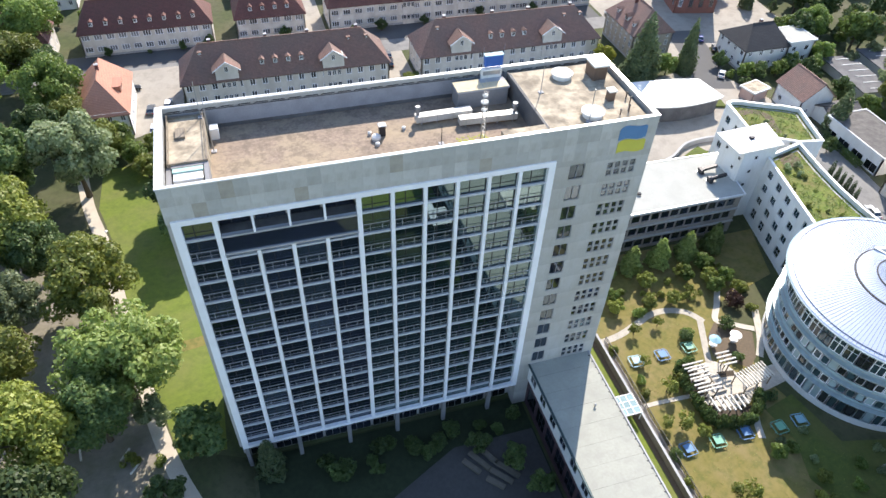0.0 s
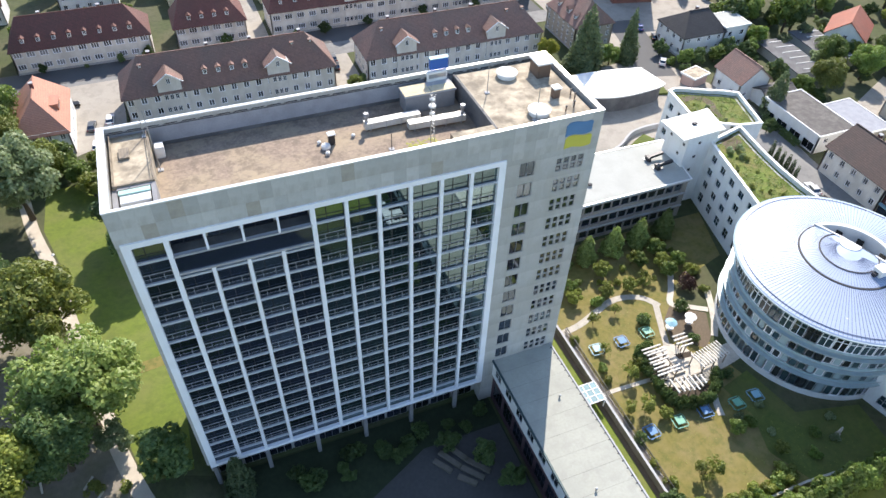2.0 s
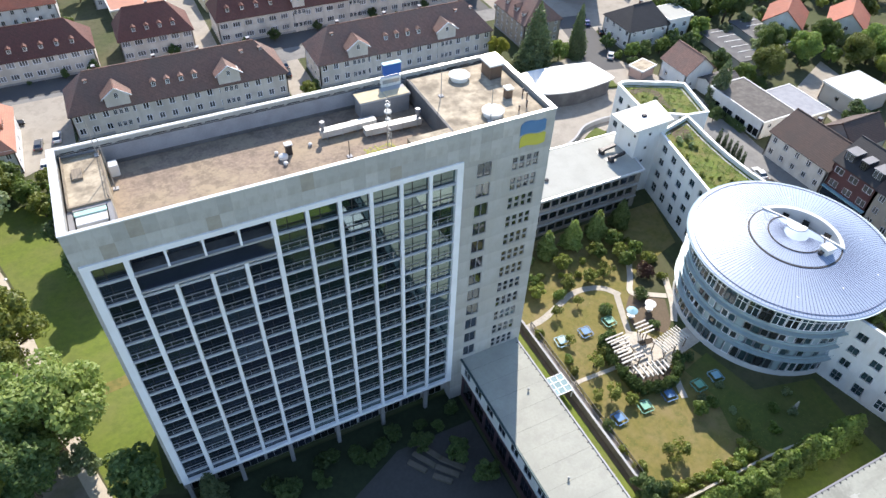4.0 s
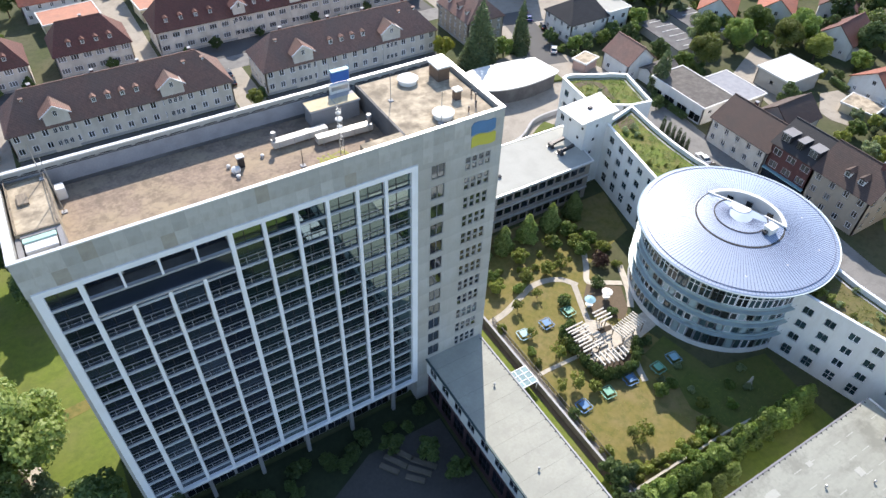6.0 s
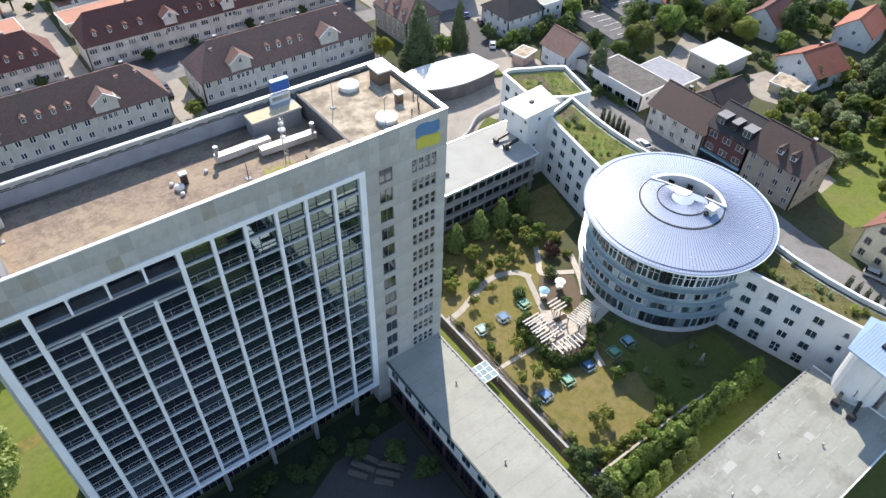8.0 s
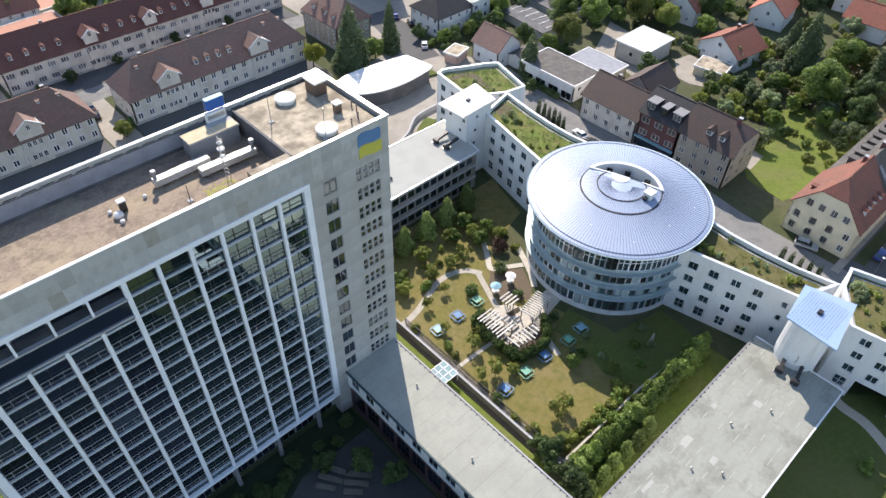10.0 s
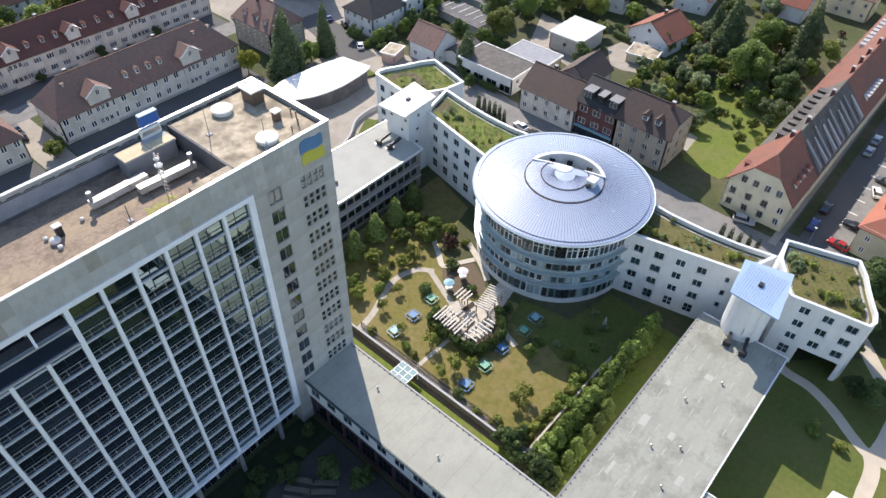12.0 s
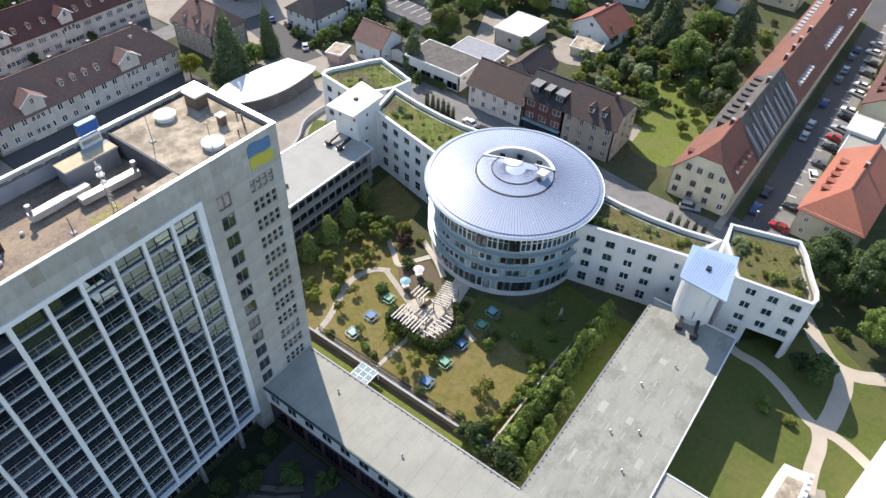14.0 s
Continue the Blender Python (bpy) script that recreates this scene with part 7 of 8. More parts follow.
def hedge_kind(key, length, width, height, mat, seed, n):
    rng = np.random.default_rng(seed)
    pos = rng.uniform((-length / 2, -width / 2, 0.05), (length / 2, width / 2, height), (n, 3))
    side = rng.integers(0, 3, n)
    pos[:, 2] = np.where(side == 0, height * rng.uniform(0.9, 1.08, n), pos[:, 2])
    pos[:, 1] = np.where(side == 1, -width / 2 * rng.uniform(0.85, 1.1, n), np.where(side == 2, width / 2 * rng.uniform(0.85, 1.1, n), pos[:, 1]))
    d = np.stack([np.zeros(n), np.where(side == 1, -1.0, np.where(side == 2, 1.0, 0.0)), np.where(side == 0, 1.0, 0.25)], 1)
    KINDS[key] = ("hedge", "clipped dark green garden hedge", "hedge", leaf_mesh("foliage", pos, d, 0.24, mat, rng), None)


def in_poly(x, y, poly):
    inside = np.zeros(len(x), bool)
    for (xa, ya), (xb, yb) in zip(poly, poly[1:] + poly[:1]):
        hit = (ya > y) != (yb > y)
        inside ^= hit & (x < (xb - xa) * (y - ya) / (yb - ya + 1e-9) + xa)
    return inside


def tufts(name, poly, z, n, size, mat, seed, label, clump=0.16):
    """Loose grass blades and weeds strewn in uneven drifts over a polygon; one object of stuff."""
    rng = np.random.default_rng(seed)
    lo, hi = np.min(poly, 0), np.max(poly, 0)
    p = rng.uniform(lo, hi, (n * 4, 2))
    f = sum(np.sin(p[:, 0] * a + b) * np.sin(p[:, 1] * c + e) for a, b, c, e in ((0.7, 1, 0.9, 2), (1.9, 3, 1.6, 1), (3.7, 0.5, 4.1, 0.2)))
    p = p[in_poly(p[:, 0], p[:, 1], poly) & (f + rng.normal(0, 0.8, len(p)) > clump)][:n]
    pos = np.column_stack([p, np.full(len(p), z) + rng.uniform(0.02, size * 0.5, len(p))])
    d = np.tile([0.0, 0.0, 1.0], (len(p), 1))
    tagged(new(name, leaf_mesh(name, pos, d, size, mat, rng)), label, "grass", "", "stuff")
plant_kind("big_a", "tree", "large leafy green broadleaf tree with a rounded crown", "tree", LEAF_A, 1, 5.6, 9.0, 3.2, 12240, 0.37, blobs=34, lump=0.30, trunk=0.38, limbs=6)
plant_kind("big_b", "tree", "large yellow-green broadleaf tree in full leaf", "tree", LEAF_B, 2, 5.4, 8.6, 2.8, 11900, 0.36, blobs=30, lump=0.32, trunk=0.36, limbs=6)
plant_kind("big_c", "tree", "tall dark green broadleaf tree with an uneven crown", "tree", LEAF_C, 3, 5.0, 9.6, 3.0, 11220, 0.37, blobs=30, lump=0.31, trunk=0.36, limbs=6)
plant_kind("big_d", "tree", "silvery green broadleaf tree with a loose crown", "tree", LEAF_D, 4, 5.2, 8.4, 3.0, 10540, 0.34, blobs=40, lump=0.25, trunk=0.34, limbs=7)
plant_kind("big_e", "tree", "broad olive-green tree with an uneven crown", "tree", LEAF_G, 31, 5.6, 8.0, 2.6, 12920, 0.33, blobs=44, lump=0.25, trunk=0.36, limbs=7)
plant_kind("big_f", "tree", "broad light green tree with long leafy branches", "tree", LEAF_H, 32, 5.8, 7.6, 2.6, 13940, 0.31, blobs=54, lump=0.22, trunk=0.36, limbs=8)
plant_kind("mid_a", "tree", "small leafy green garden tree", "tree", LEAF_A, 5, 2.6, 4.2, 0.7, 3400, 0.29, blobs=36, lump=0.24, trunk=0.14, limbs=4)
plant_kind("mid_b", "tree", "small yellowish leafy garden tree", "tree", LEAF_B, 6, 2.4, 3.8, 0.7, 3400, 0.29, blobs=36, lump=0.24, trunk=0.13, limbs=4)
plant_kind("mid_c", "tree", "small dark green garden tree", "tree", LEAF_C, 7, 2.6, 4.4, 0.7, 3400, 0.29, blobs=36, lump=0.24, trunk=0.14, limbs=4)
plant_kind("mid_d", "tree", "small silvery green garden tree", "tree", LEAF_D, 34, 2.6, 3.8, 1.0, 3400, 0.29, blobs=36, lump=0.24, trunk=0.13, limbs=4)
plant_kind("fruit", "fruit_tree", "low open fruit tree with light foliage", "tree", LEAF_G, 8, 1.7, 2.2, 1.1, 700, 0.24, blobs=14, lump=0.30, trunk=0.09, limbs=5)
plant_kind("yellow", "tree", "small bright yellow-leaved tree", "tree", LEAF_Y, 9, 2.8, 4.6, 1.5, 2400, 0.34, blobs=18, lump=0.33, trunk=0.15, limbs=4)
plant_kind("shrub_a", "shrub", "rounded leafy green shrub", "shrub", LEAF_A, 10, 1.0, 1.3, 0.05, 700, 0.22, blobs=9, lump=0.5)
plant_kind("shrub_b", "shrub", "rounded leafy yellow-green shrub", "shrub", LEAF_B, 11, 1.0, 1.2, 0.05, 700, 0.21, blobs=8, lump=0.5)
plant_kind("shrub_c", "shrub", "dense clipped dark green shrub", "shrub", LEAF_C, 12, 1.1, 1.5, 0.05, 800, 0.22, blobs=9, lump=0.5)
plant_kind("shrub_e", "shrub", "bushy dark red-leaved shrub", "shrub", LEAF_E, 13, 1.6, 2.0, 0.05, 1000, 0.24, blobs=10, lump=0.45)
plant_kind("shrub_d", "shrub", "pale silvery leafed shrub", "shrub", LEAF_D, 14, 0.9, 1.1, 0.05, 600, 0.2, blobs=8, lump=0.5)
plant_kind("cone", "hornbeam", "cone-shaped young green hornbeam", "tree", LEAF_H, 15, 1.7, 5.2, 0.5, 2400, 0.3, shape="cone", power=0.62, trunk=0.12)
plant_kind("hedge_tree", "hedge_tree", "narrow leafy tree in a tall hedge row", "tree", LEAF_A, 16, 1.9, 5.2, 0.4, 2600, 0.32, blobs=22, lump=0.36, trunk=0.12, limbs=3)
plant_kind("hedge_cone", "hedge_tree", "narrow pointed leafy tree in a tall hedge row", "tree", LEAF_A, 33, 1.6, 5.8, 0.2, 2300, 0.32, shape="cone", power=0.5, trunk=0.1)
plant_kind("spruce", "spruce", "tall dark spruce with layered branches", "conifer", LEAF_F, 17, 4.6, 18.0, 0.6, 6500, 0.5, shape="cone", power=0.75, layers=15, trunk=0.35)
plant_kind("thuja", "thuja", "slender dark green conifer", "conifer", LEAF_F, 18, 2.2, 9.0, 0.3, 2800, 0.36, shape="cone", power=0.6, trunk=0.16)
plant_kind("cypress", "cypress", "thin dark columnar cypress", "conifer", LEAF_CYPRESS, 19, 0.42, 3.3, 0.05, 700, 0.16, shape="cone", power=0.32)
plant_kind("tuft", "roof_shrub", "low tufted plant on the planted roof", "shrub", LEAF_B, 20, 0.7, 0.8, 0.02, 320, 0.18, blobs=6, lump=0.5)
plant_kind("tuft_d", "roof_shrub", "pale tufted plant on the planted roof", "shrub", LEAF_D, 22, 0.7, 0.9, 0.02, 320, 0.18, blobs=6, lump=0.5)

hedge_kind("hedge", 6.0, 1.1, 1.5, LEAF_C, 41, 1500)
# park west of the tower
for key, x, y, z in (("big_a", -40, 130, 1.35), ("big_b", -42, 113, 1.30), ("big_a", -33, 97, 1.30), ("big_b", -29, 89, 0.90), ("big_d", -25.2, 67.5, 1.62), ("big_c", -33, 82, 1.10), ("big_c", -38, 67, 1.58), ("big_b", -36, 50, 1.52), ("big_e", -20.6, 33.4, 1.45),
                     ("big_d", -33, 32, 1.12), ("big_b", -32, 19.5, 1.25), ("big_f", -15.0, 13.8, 1.66), ("big_b", -27.2, 5.4, 1.32), ("mid_c", -5.2, 3.0, 1.85), ("mid_c", -10.6, -4.6, 1.2), ("big_c", -18.6, 8.0, 1.12), ("mid_d", -12.2, 9.6, 1.1), ("big_c", -30.5, 44.5, 1.1), ("shrub_b", -15.6, 3.4, 1.3), ("shrub_b", -11.6, 2.4, 1.0)):
    plant(key, x, y, 0, z, group="park trees")
for key, x, y, z in (("mid_b", -13.6, 71, 1.25), ("mid_a", -10, 73, 1.1), ("mid_a", -16, 76, 1.3), ("mid_b", -12, 79, 1.2), ("mid_a", -19, 81, 1.5), ("big_c", -6.6, 57, 1.20), ("big_c", -6.0, 46.5, 0.98), ("big_c", -2.2, 63, 0.80), ("big_b", -22, 80, 0.80), ("mid_a", -7, 82, 1.2),
                     ("big_a", -48, 101, 1.30), ("big_b", -52, 77, 1.30), ("big_a", -47, 42, 1.58), ("big_c", -44, 28, 1.45), ("big_a", -40, 6, 1.58), ("big_c", -35, 110, 1.00), ("big_b", -50, 120, 1.30), ("big_a", -44, 142, 1.30), ("big_c", -25, -6, 1.32), ("big_c", -42, 58, 1.45)):
    plant(key, x, y, 0, z, group="park trees")
for x0, y0, x1, y1 in ((-23.1, 9.5, -22.4, 5.5), (-17.1, 4.0, -15.9, 5.7), (-15.7, 1.5, -14.6, 2.9), (-19.6, 9.2, -19.0, 10.5), (-25.4, 6.8, -24.6, 9.4)):
    lg = thing("log", (x0, y0, 0.1), "pale barked log lying on the shaded ground", "log", "logs")
    part("trunk", beam(bmesh.new(), (0, 0, 0.1), (x1 - x0, y1 - y0, 0.14), 0.24), STONE_WHITE, lg)
    part("stub", beam(bmesh.new(), ((x1 - x0) * 0.6, (y1 - y0) * 0.6, 0.12), ((x1 - x0) * 0.6 + 0.3, (y1 - y0) * 0.6 + 0.25, 0.4), 0.09), STONE_WHITE, lg)
# shaded courtyard in front of the tower
for key, x, y, s in (("thuja", 3.2, -1.6, 0.95), ("mid_c", 33.5, -6, 0.8), ("mid_c", 38.0, -10.0, 0.9), ("mid_c", 26, -5.5, 0.6), ("mid_c", 40, -15, 0.9), ("mid_c", 18, -6, 0.5), ("mid_c", 12, -5, 0.6), ("big_c", 38, -26, 0.7), ("big_a", 2, -22, 0.8)):
    plant(key, x, y, -3.2, s, group="courtyard trees")
for k in range(16):
    plant("shrub_c", PLACE.uniform(8, 41), PLACE.uniform(-5.5, -2.0), -3.2, PLACE.uniform(0.7, 1.3), group="courtyard shrubs")
# open parkland south of the tower, mirrored in its glazing
wood("southern_wood", "leafy park trees south of the courtyard", scattered(26, ["big_a", "big_b", "big_c"], -60, 36, -150, -62, 0.7, 1.1), 61)

# walled garden
for k in range(26):
    x, y = PLACE.uniform(60, 89), PLACE.uniform(9.5, 18.5)
    plant(PLACE.choice(["fruit", "fruit", "mid_b", "shrub_b", "shrub_a", "mid_a"]), x, y, 0, PLACE.uniform(0.55, 0.9), group="garden trees")
for key, x, y, s in (("fruit", 65.5, 5.6, 0.8), ("mid_b", 71, 10.2, 0.6), ("shrub_b", 60.2, 3.0, 1.0), ("shrub_a", 62, -3.6, 0.9), ("shrub_b", 61.4, -5.9, 0.9), ("fruit", 65, -6.4, 1.0), ("fruit", 67, -5.2, 0.8), ("fruit", 64, -12.8, 1.1), ("fruit", 61.6, -12, 0.8),
                     ("mid_b", 66.2, -14.8, 0.5), ("mid_a", 75, -21, 0.6), ("fruit", 65.2, -25.5, 1.1), ("fruit", 67.4, -25, 1.0), ("shrub_b", 67, -30, 1.2), ("shrub_a", 75, -30, 1.3), ("shrub_e", 86.4, 7.4, 1.1), ("shrub_b", 89, 5.2, 1.0), ("fruit", 64, -0.9, 0.7), ("shrub_a", 74.6, 3.4, 1.0), ("shrub_c", 73.6, 2.4, 1.1)):
    plant(key, x, y, 0, s, group="garden shrubs")
for key, x, y, s in (("mid_c", 58.5, -28, 0.9), ("shrub_b", 60.5, -24.6, 1.1), ("shrub_b", 60.0, -21.2, 0.9), ("shrub_c", 60.3, -17.0, 0.9), ("shrub_b", 63, -29, 1.2), ("shrub_a", 71, -31, 1.3), ("shrub_b", 73.2, -30.4, 1.1), ("shrub_b", 77, -30.6, 1.3), ("shrub_a", 69, -30.6, 1.0), ("mid_b", 79.0, -26, 0.5), ("shrub_c", 82, 3.0, 1.2), ("fruit", 70.4, 6.2, 0.7), ("shrub_a", 68.4, 9.4, 1.2), ("shrub_b", 90, 10, 1.2), ("mid_a", 88, 12.6, 0.7), ("mid_b", 85, 13.6, 0.7)):
    plant(key, x, y, 0, s, group="garden shrubs")
for x, y in ((66.4, 20.0), (72, 20.0), (78, 20.2), (84, 20.6), (90.5, 21.4)):
    plant("cone", x, y - 0.5, 0, PLACE.uniform(1.1, 1.25), group="hornbeam row")
# tall hedge row beside the low wing
for k in range(14):
    plant(PLACE.choice(["hedge_cone", "hedge_cone", "hedge_tree"]), 77.5 + 1.18 * k + PLACE.uniform(-0.2, 0.2), -34.1 + PLACE.uniform(-0.35, 0.35), 0, PLACE.uniform(0.9, 1.15), group="hedge row")
for k in range(11):
    plant(PLACE.choice(["hedge_cone", "hedge_tree"]), 60.4 + 1.58 * k + PLACE.uniform(-0.25, 0.25), -33.6 + PLACE.uniform(-0.5, 0.3), 0, PLACE.uniform(0.8, 1.0), sz=PLACE.uniform(0.62, 0.9), group="hedge row")
for x, y, s in ((57.6, -34.2, 1.05), (56.4, -36.8, 0.8), (57.4, -30.2, 0.75), (60.2, -29.0, 0.7)):
    plant("mid_c", x, y, 0, s, group="hedge row")
for x, y, s in ((61.8, -30.2, 0.9), (64.0, -29.8, 1.0), (65.4, -30.0, 1.1), (69.6, -29.9, 1.0), (71.0, -29.6, 1.1), (72.4, -29.9, 0.9), (76.0, -29.6, 1.1), (77.2, -28.6, 1.2), (78.4, -29.4, 1.0)):
    plant("shrub_b", x, y, 0, s, group="edge shrubs")
for k in range(6):
    plant("cone", 58.8 + 2.9 * k + PLACE.uniform(-0.3, 0.3), -36.9 + PLACE.uniform(-0.3, 0.3), 0, PLACE.uniform(0.72, 0.86), group="strip hornbeams")
# planted roofs
for x0, y0, x1, y1, n, kinds in ((101.5, -42, 107, -24, 13, ("tuft", "tuft_d")), (105, -60, 115, -48, 15, ("tuft", "tuft_d")), (101.8, 8, 107.2, 24, 14, ("tuft",)), (107.5, 31.5, 115, 43, 9, ("tuft", "tuft_d"))):
    for k in range(n):
        plant(PLACE.choice(kinds), PLACE.uniform(x0, x1) + (0.6 if y0 < -24 else 0), PLACE.uniform(y0, y1), 13.58, PLACE.uniform(0.4, 1.0), group="roof plants")
for x, y, s in ((101.3, -25.4, 1.6), (102.2, -27.0, 1.4), (106.0, -39.4, 1.5), (107.0, -40.6, 1.2), (107.0, -55.6, 1.7), (108.4, -56.4, 1.5), (107.6, -53.9, 1.2), (113, -50.5, 1.2), (106.2, -59.8, 1.3)):
    plant("tuft", x, y, 13.58, s, group="roof plants")
for x, y, s in ((112.6, -47.6, 1.5), (112.0, -49.0, 1.4), (111.2, -48.4, 1.2), (108.6, -59.4, 1.6), (105.6, 25.2, 1.2), (107.8, 25.0, 1.3), (106.6, 23.0, 1.0)):
    plant("tuft_d", x, y, 13.58, s, group="roof plants")
# cypress rows behind the curved building
for x, y in ((130.2, 35), (130.2, 33.2), (130, 31.4), (129.8, 29.6), (129.4, 27.8), (129.0, 26), (125.6, -32.6), (125.7, -34.4), (125.8, -36.2), (125.9, -38), (126, -39.8)):
    plant("cypress", x, y, 0, PLACE.uniform(1.2, 1.4), group="cypress rows")
# gardens to the east
for key, x, y, s in (("shrub_d", 173.1, 1.4, 1.6), ("shrub_d", 170.0, 4.7, 1.5), ("shrub_b", 169.8, 11.4, 1.4), ("fruit", 176.5, 9.5, 1.5), ("shrub_d", 158.6, -9.9, 1.7), ("shrub_b", 190.2, 6.0, 1.4), ("shrub_b", 203.0, 4.0, 1.5), ("shrub_d", 216.0, -8.0, 1.6)):
    plant(key, x, y, 0, s, group="garden shrubs east")
for key, x, y, s in (("thuja", 193, -18.5, 1.2), ("spruce", 204.5, 6, 0.7), ("thuja", 189.5, -21, 1.1), ("mid_a", 169.8, 10, 1.0), ("mid_c", 178, 5.3, 1.1), ("mid_b", 172.8, -3.8, 1.1), ("mid_a", 183, 0, 1.1),
                     ("fruit", 159.2, -11.3, 1.3), ("mid_b", 165.2, 0.3, 0.9), ("shrub_e", 213, -5.3, 1.5), ("mid_b", 199.5, 12.5, 1.2), ("mid_b", 163.9, 9.4, 0.9), ("mid_b", 160.4, -21.2, 0.7), ("fruit", 161, -26.0, 1.1), ("shrub_a", 168, -17.5, 1.3), ("mid_b", 168.4, -21.5, 0.7), ("shrub_b", 164, -25, 1.2),
                     ("mid_a", 169, -7.5, 1.0), ("shrub_d", 166, -9.5, 1.3), ("shrub_b", 162, -5, 1.2), ("mid_c", 187, -9, 1.3), ("mid_a", 184, -15, 1.2), ("mid_b", 199, -11, 1.3), ("big_e", 211, -12, 0.8), ("mid_b", 222, -22, 0.9), ("mid_a", 217, -24, 1.0), ("mid_a", 203, -22, 1.2), ("mid_b", 225, -2, 1.0)):
    plant(key, x, y, 0, s, group="garden trees east")
for key, x, y, s in (("big_b", 163, 53, 0.85), ("mid_a", 156, 54, 1.2), ("mid_c", 154, 61, 1.4), ("thuja", 142.4, 49.2, 1.3), ("big_a", 178, 55, 0.8), ("big_b", 190, 48, 0.85), ("big_a", 197, 48, 0.9), ("mid_c", 136, 43, 0.8), ("mid_c", 166, 27, 1.4), ("mid_a", 162, 24, 1.0),
                     ("big_b", 194, 40, 0.7), ("big_c", 208, 34, 0.9), ("mid_a", 200, 30, 1.3), ("big_a", 172, 62, 0.8), ("big_c", 180, 84, 0.9), ("big_a", 168, 92, 0.85), ("mid_a", 163, 80, 1.3), ("big_a", 190, 58, 0.8), ("mid_b", 186, 66, 1.1), ("mid_a", 158, 76, 1.0)):
    plant(key, x, y, 0, s, group="garden trees east")
wood("far_wood", "dark green trees between the far houses", scattered(60, ["big_a", "big_c", "mid_a", "spruce", "big_e", "mid_a", "big_f"], 214, 300, 10, 135, 0.55, 0.95) + scattered(14, ["big_a", "mid_a", "big_f", "mid_b"], 262, 300, -26, 10, 0.55, 0.95), 62)
for k in range(26):
    plant(PLACE.choice(["mid_a", "mid_b", "mid_c", "mid_d", "shrub_b", "shrub_a", "shrub_d", "fruit"]), PLACE.uniform(176, 205), PLACE.uniform(-24, 14), 0, PLACE.uniform(0.6, 1.2), group="garden shrubs east")
for x in (-24, -14, -5.5, 1.5, 14, 22, 41, 49, 62, 70, 79, 87, 96, 105):
    plant(PLACE.choice(["mid_c", "shrub_c", "mid_c"]), x, 126.4 + PLACE.uniform(-0.8, 0.8), 0, PLACE.uniform(0.5, 0.8), group="street gardens")
wood("rear_wood", "dense green trees behind the rear terraces", scattered(26, ["big_a", "big_c", "mid_c", "big_e", "mid_a"], 62, 114, 147, 162, 0.55, 0.95) + scattered(44, ["big_a", "big_c", "mid_c", "big_e"], -70, 60, 168, 184, 0.6, 0.95) + scattered(12, ["mid_a", "mid_c"], -40, 20, 146, 156, 0.6, 0.9), 63)
for k in range(55):
    plant(PLACE.choice(["shrub_a", "shrub_b", "shrub_d", "shrub_c", "fruit", "shrub_b", "mid_d", "shrub_e"]), PLACE.uniform(163, 236), PLACE.uniform(-26, 12), 0, PLACE.uniform(0.6, 1.4), group="garden shrubs east")
for k in range(40):
    plant(PLACE.choice(["shrub_a", "shrub_b", "shrub_c", "mid_b", "mid_a", "mid_c"]), PLACE.uniform(184, 236), PLACE.uniform(28, 92), 0, PLACE.uniform(0.7, 1.5), group="garden shrubs east")
wood("north_wood", "dense dark green garden trees behind the garages", scattered(50, ["big_c", "big_a", "mid_c", "mid_c", "big_c", "mid_a", "thuja"], 160, 216, 84, 150, 0.65, 1.05), 64)
for key, x, y, s in (("big_a", 184.5, -11.0, 1.08), ("big_c", 182.5, -22.5, 0.82), ("big_c", 190, -20.5, 0.85), ("spruce", 208.5, -18.0, 1.05), ("spruce", 197.5, -0.5, 1.05), ("big_a", 207, -8, 0.9), ("mid_a", 178.5, -17.0, 1.2), ("mid_d", 176.5, -20.5, 1.0), ("mid_c", 171.0, -24.0, 0.8), ("mid_d", 193, -14, 1.2), ("mid_b", 188, -4, 1.1), ("mid_d", 174.4, -3.2, 1.25), ("mid_d", 158.4, -10.0, 0.95), ("mid_d", 164.5, 2.5, 1.0), ("mid_b", 170, 3, 1.0), ("mid_d", 176, 2, 1.1), ("mid_c", 167, -12.5, 0.7), ("mid_b", 214, 2, 1.1), ("shrub_b", 221, -10, 1.5), ("mid_b", 198, 9, 1.0), ("mid_a", 180, -8, 0.9)):
    plant(key, x, y, 0, s, group="garden trees east")
for k in range(44):
    plant(PLACE.choice(["mid_c", "mid_a", "shrub_c", "mid_d", "mid_c", "shrub_a"]), PLACE.uniform(150, 205), PLACE.uniform(46, 82), 0, PLACE.uniform(0.6, 1.1), group="garage gardens")
# forecourt and side street
plant("spruce", 108.8, 83.6, 0, 1.08, sz=1.0, group="forecourt conifers")
plant("spruce", 122.6, 84.0, 0, 0.62, sz=0.84, group="forecourt conifers")
plant("mid_a", 117, 84, 0, 1.2, group="forecourt conifers")
plant("yellow", 101.0, 91.0, 0, 1.15)
for key, x, y, s in (("mid_c", 133.5, 84, 0.9), ("mid_a", 136.4, 77, 1.0), ("mid_c", 140, 76, 1.0), ("shrub_b", 137.2, 56.8, 1.4), ("mid_a", 146, 76, 1.0), ("shrub_c", 134.6, 74, 1.4), ("mid_c", 151, 77, 1.1), ("shrub_a", 133.6, 79, 1.4), ("shrub_b", 118.2, 67.4, 1.3), ("mid_b", 48.5, 93, 1.0), ("mid_c", 50.5, 95, 0.7)):
    plant(key, x, y, 0, s, group="front garden planting")
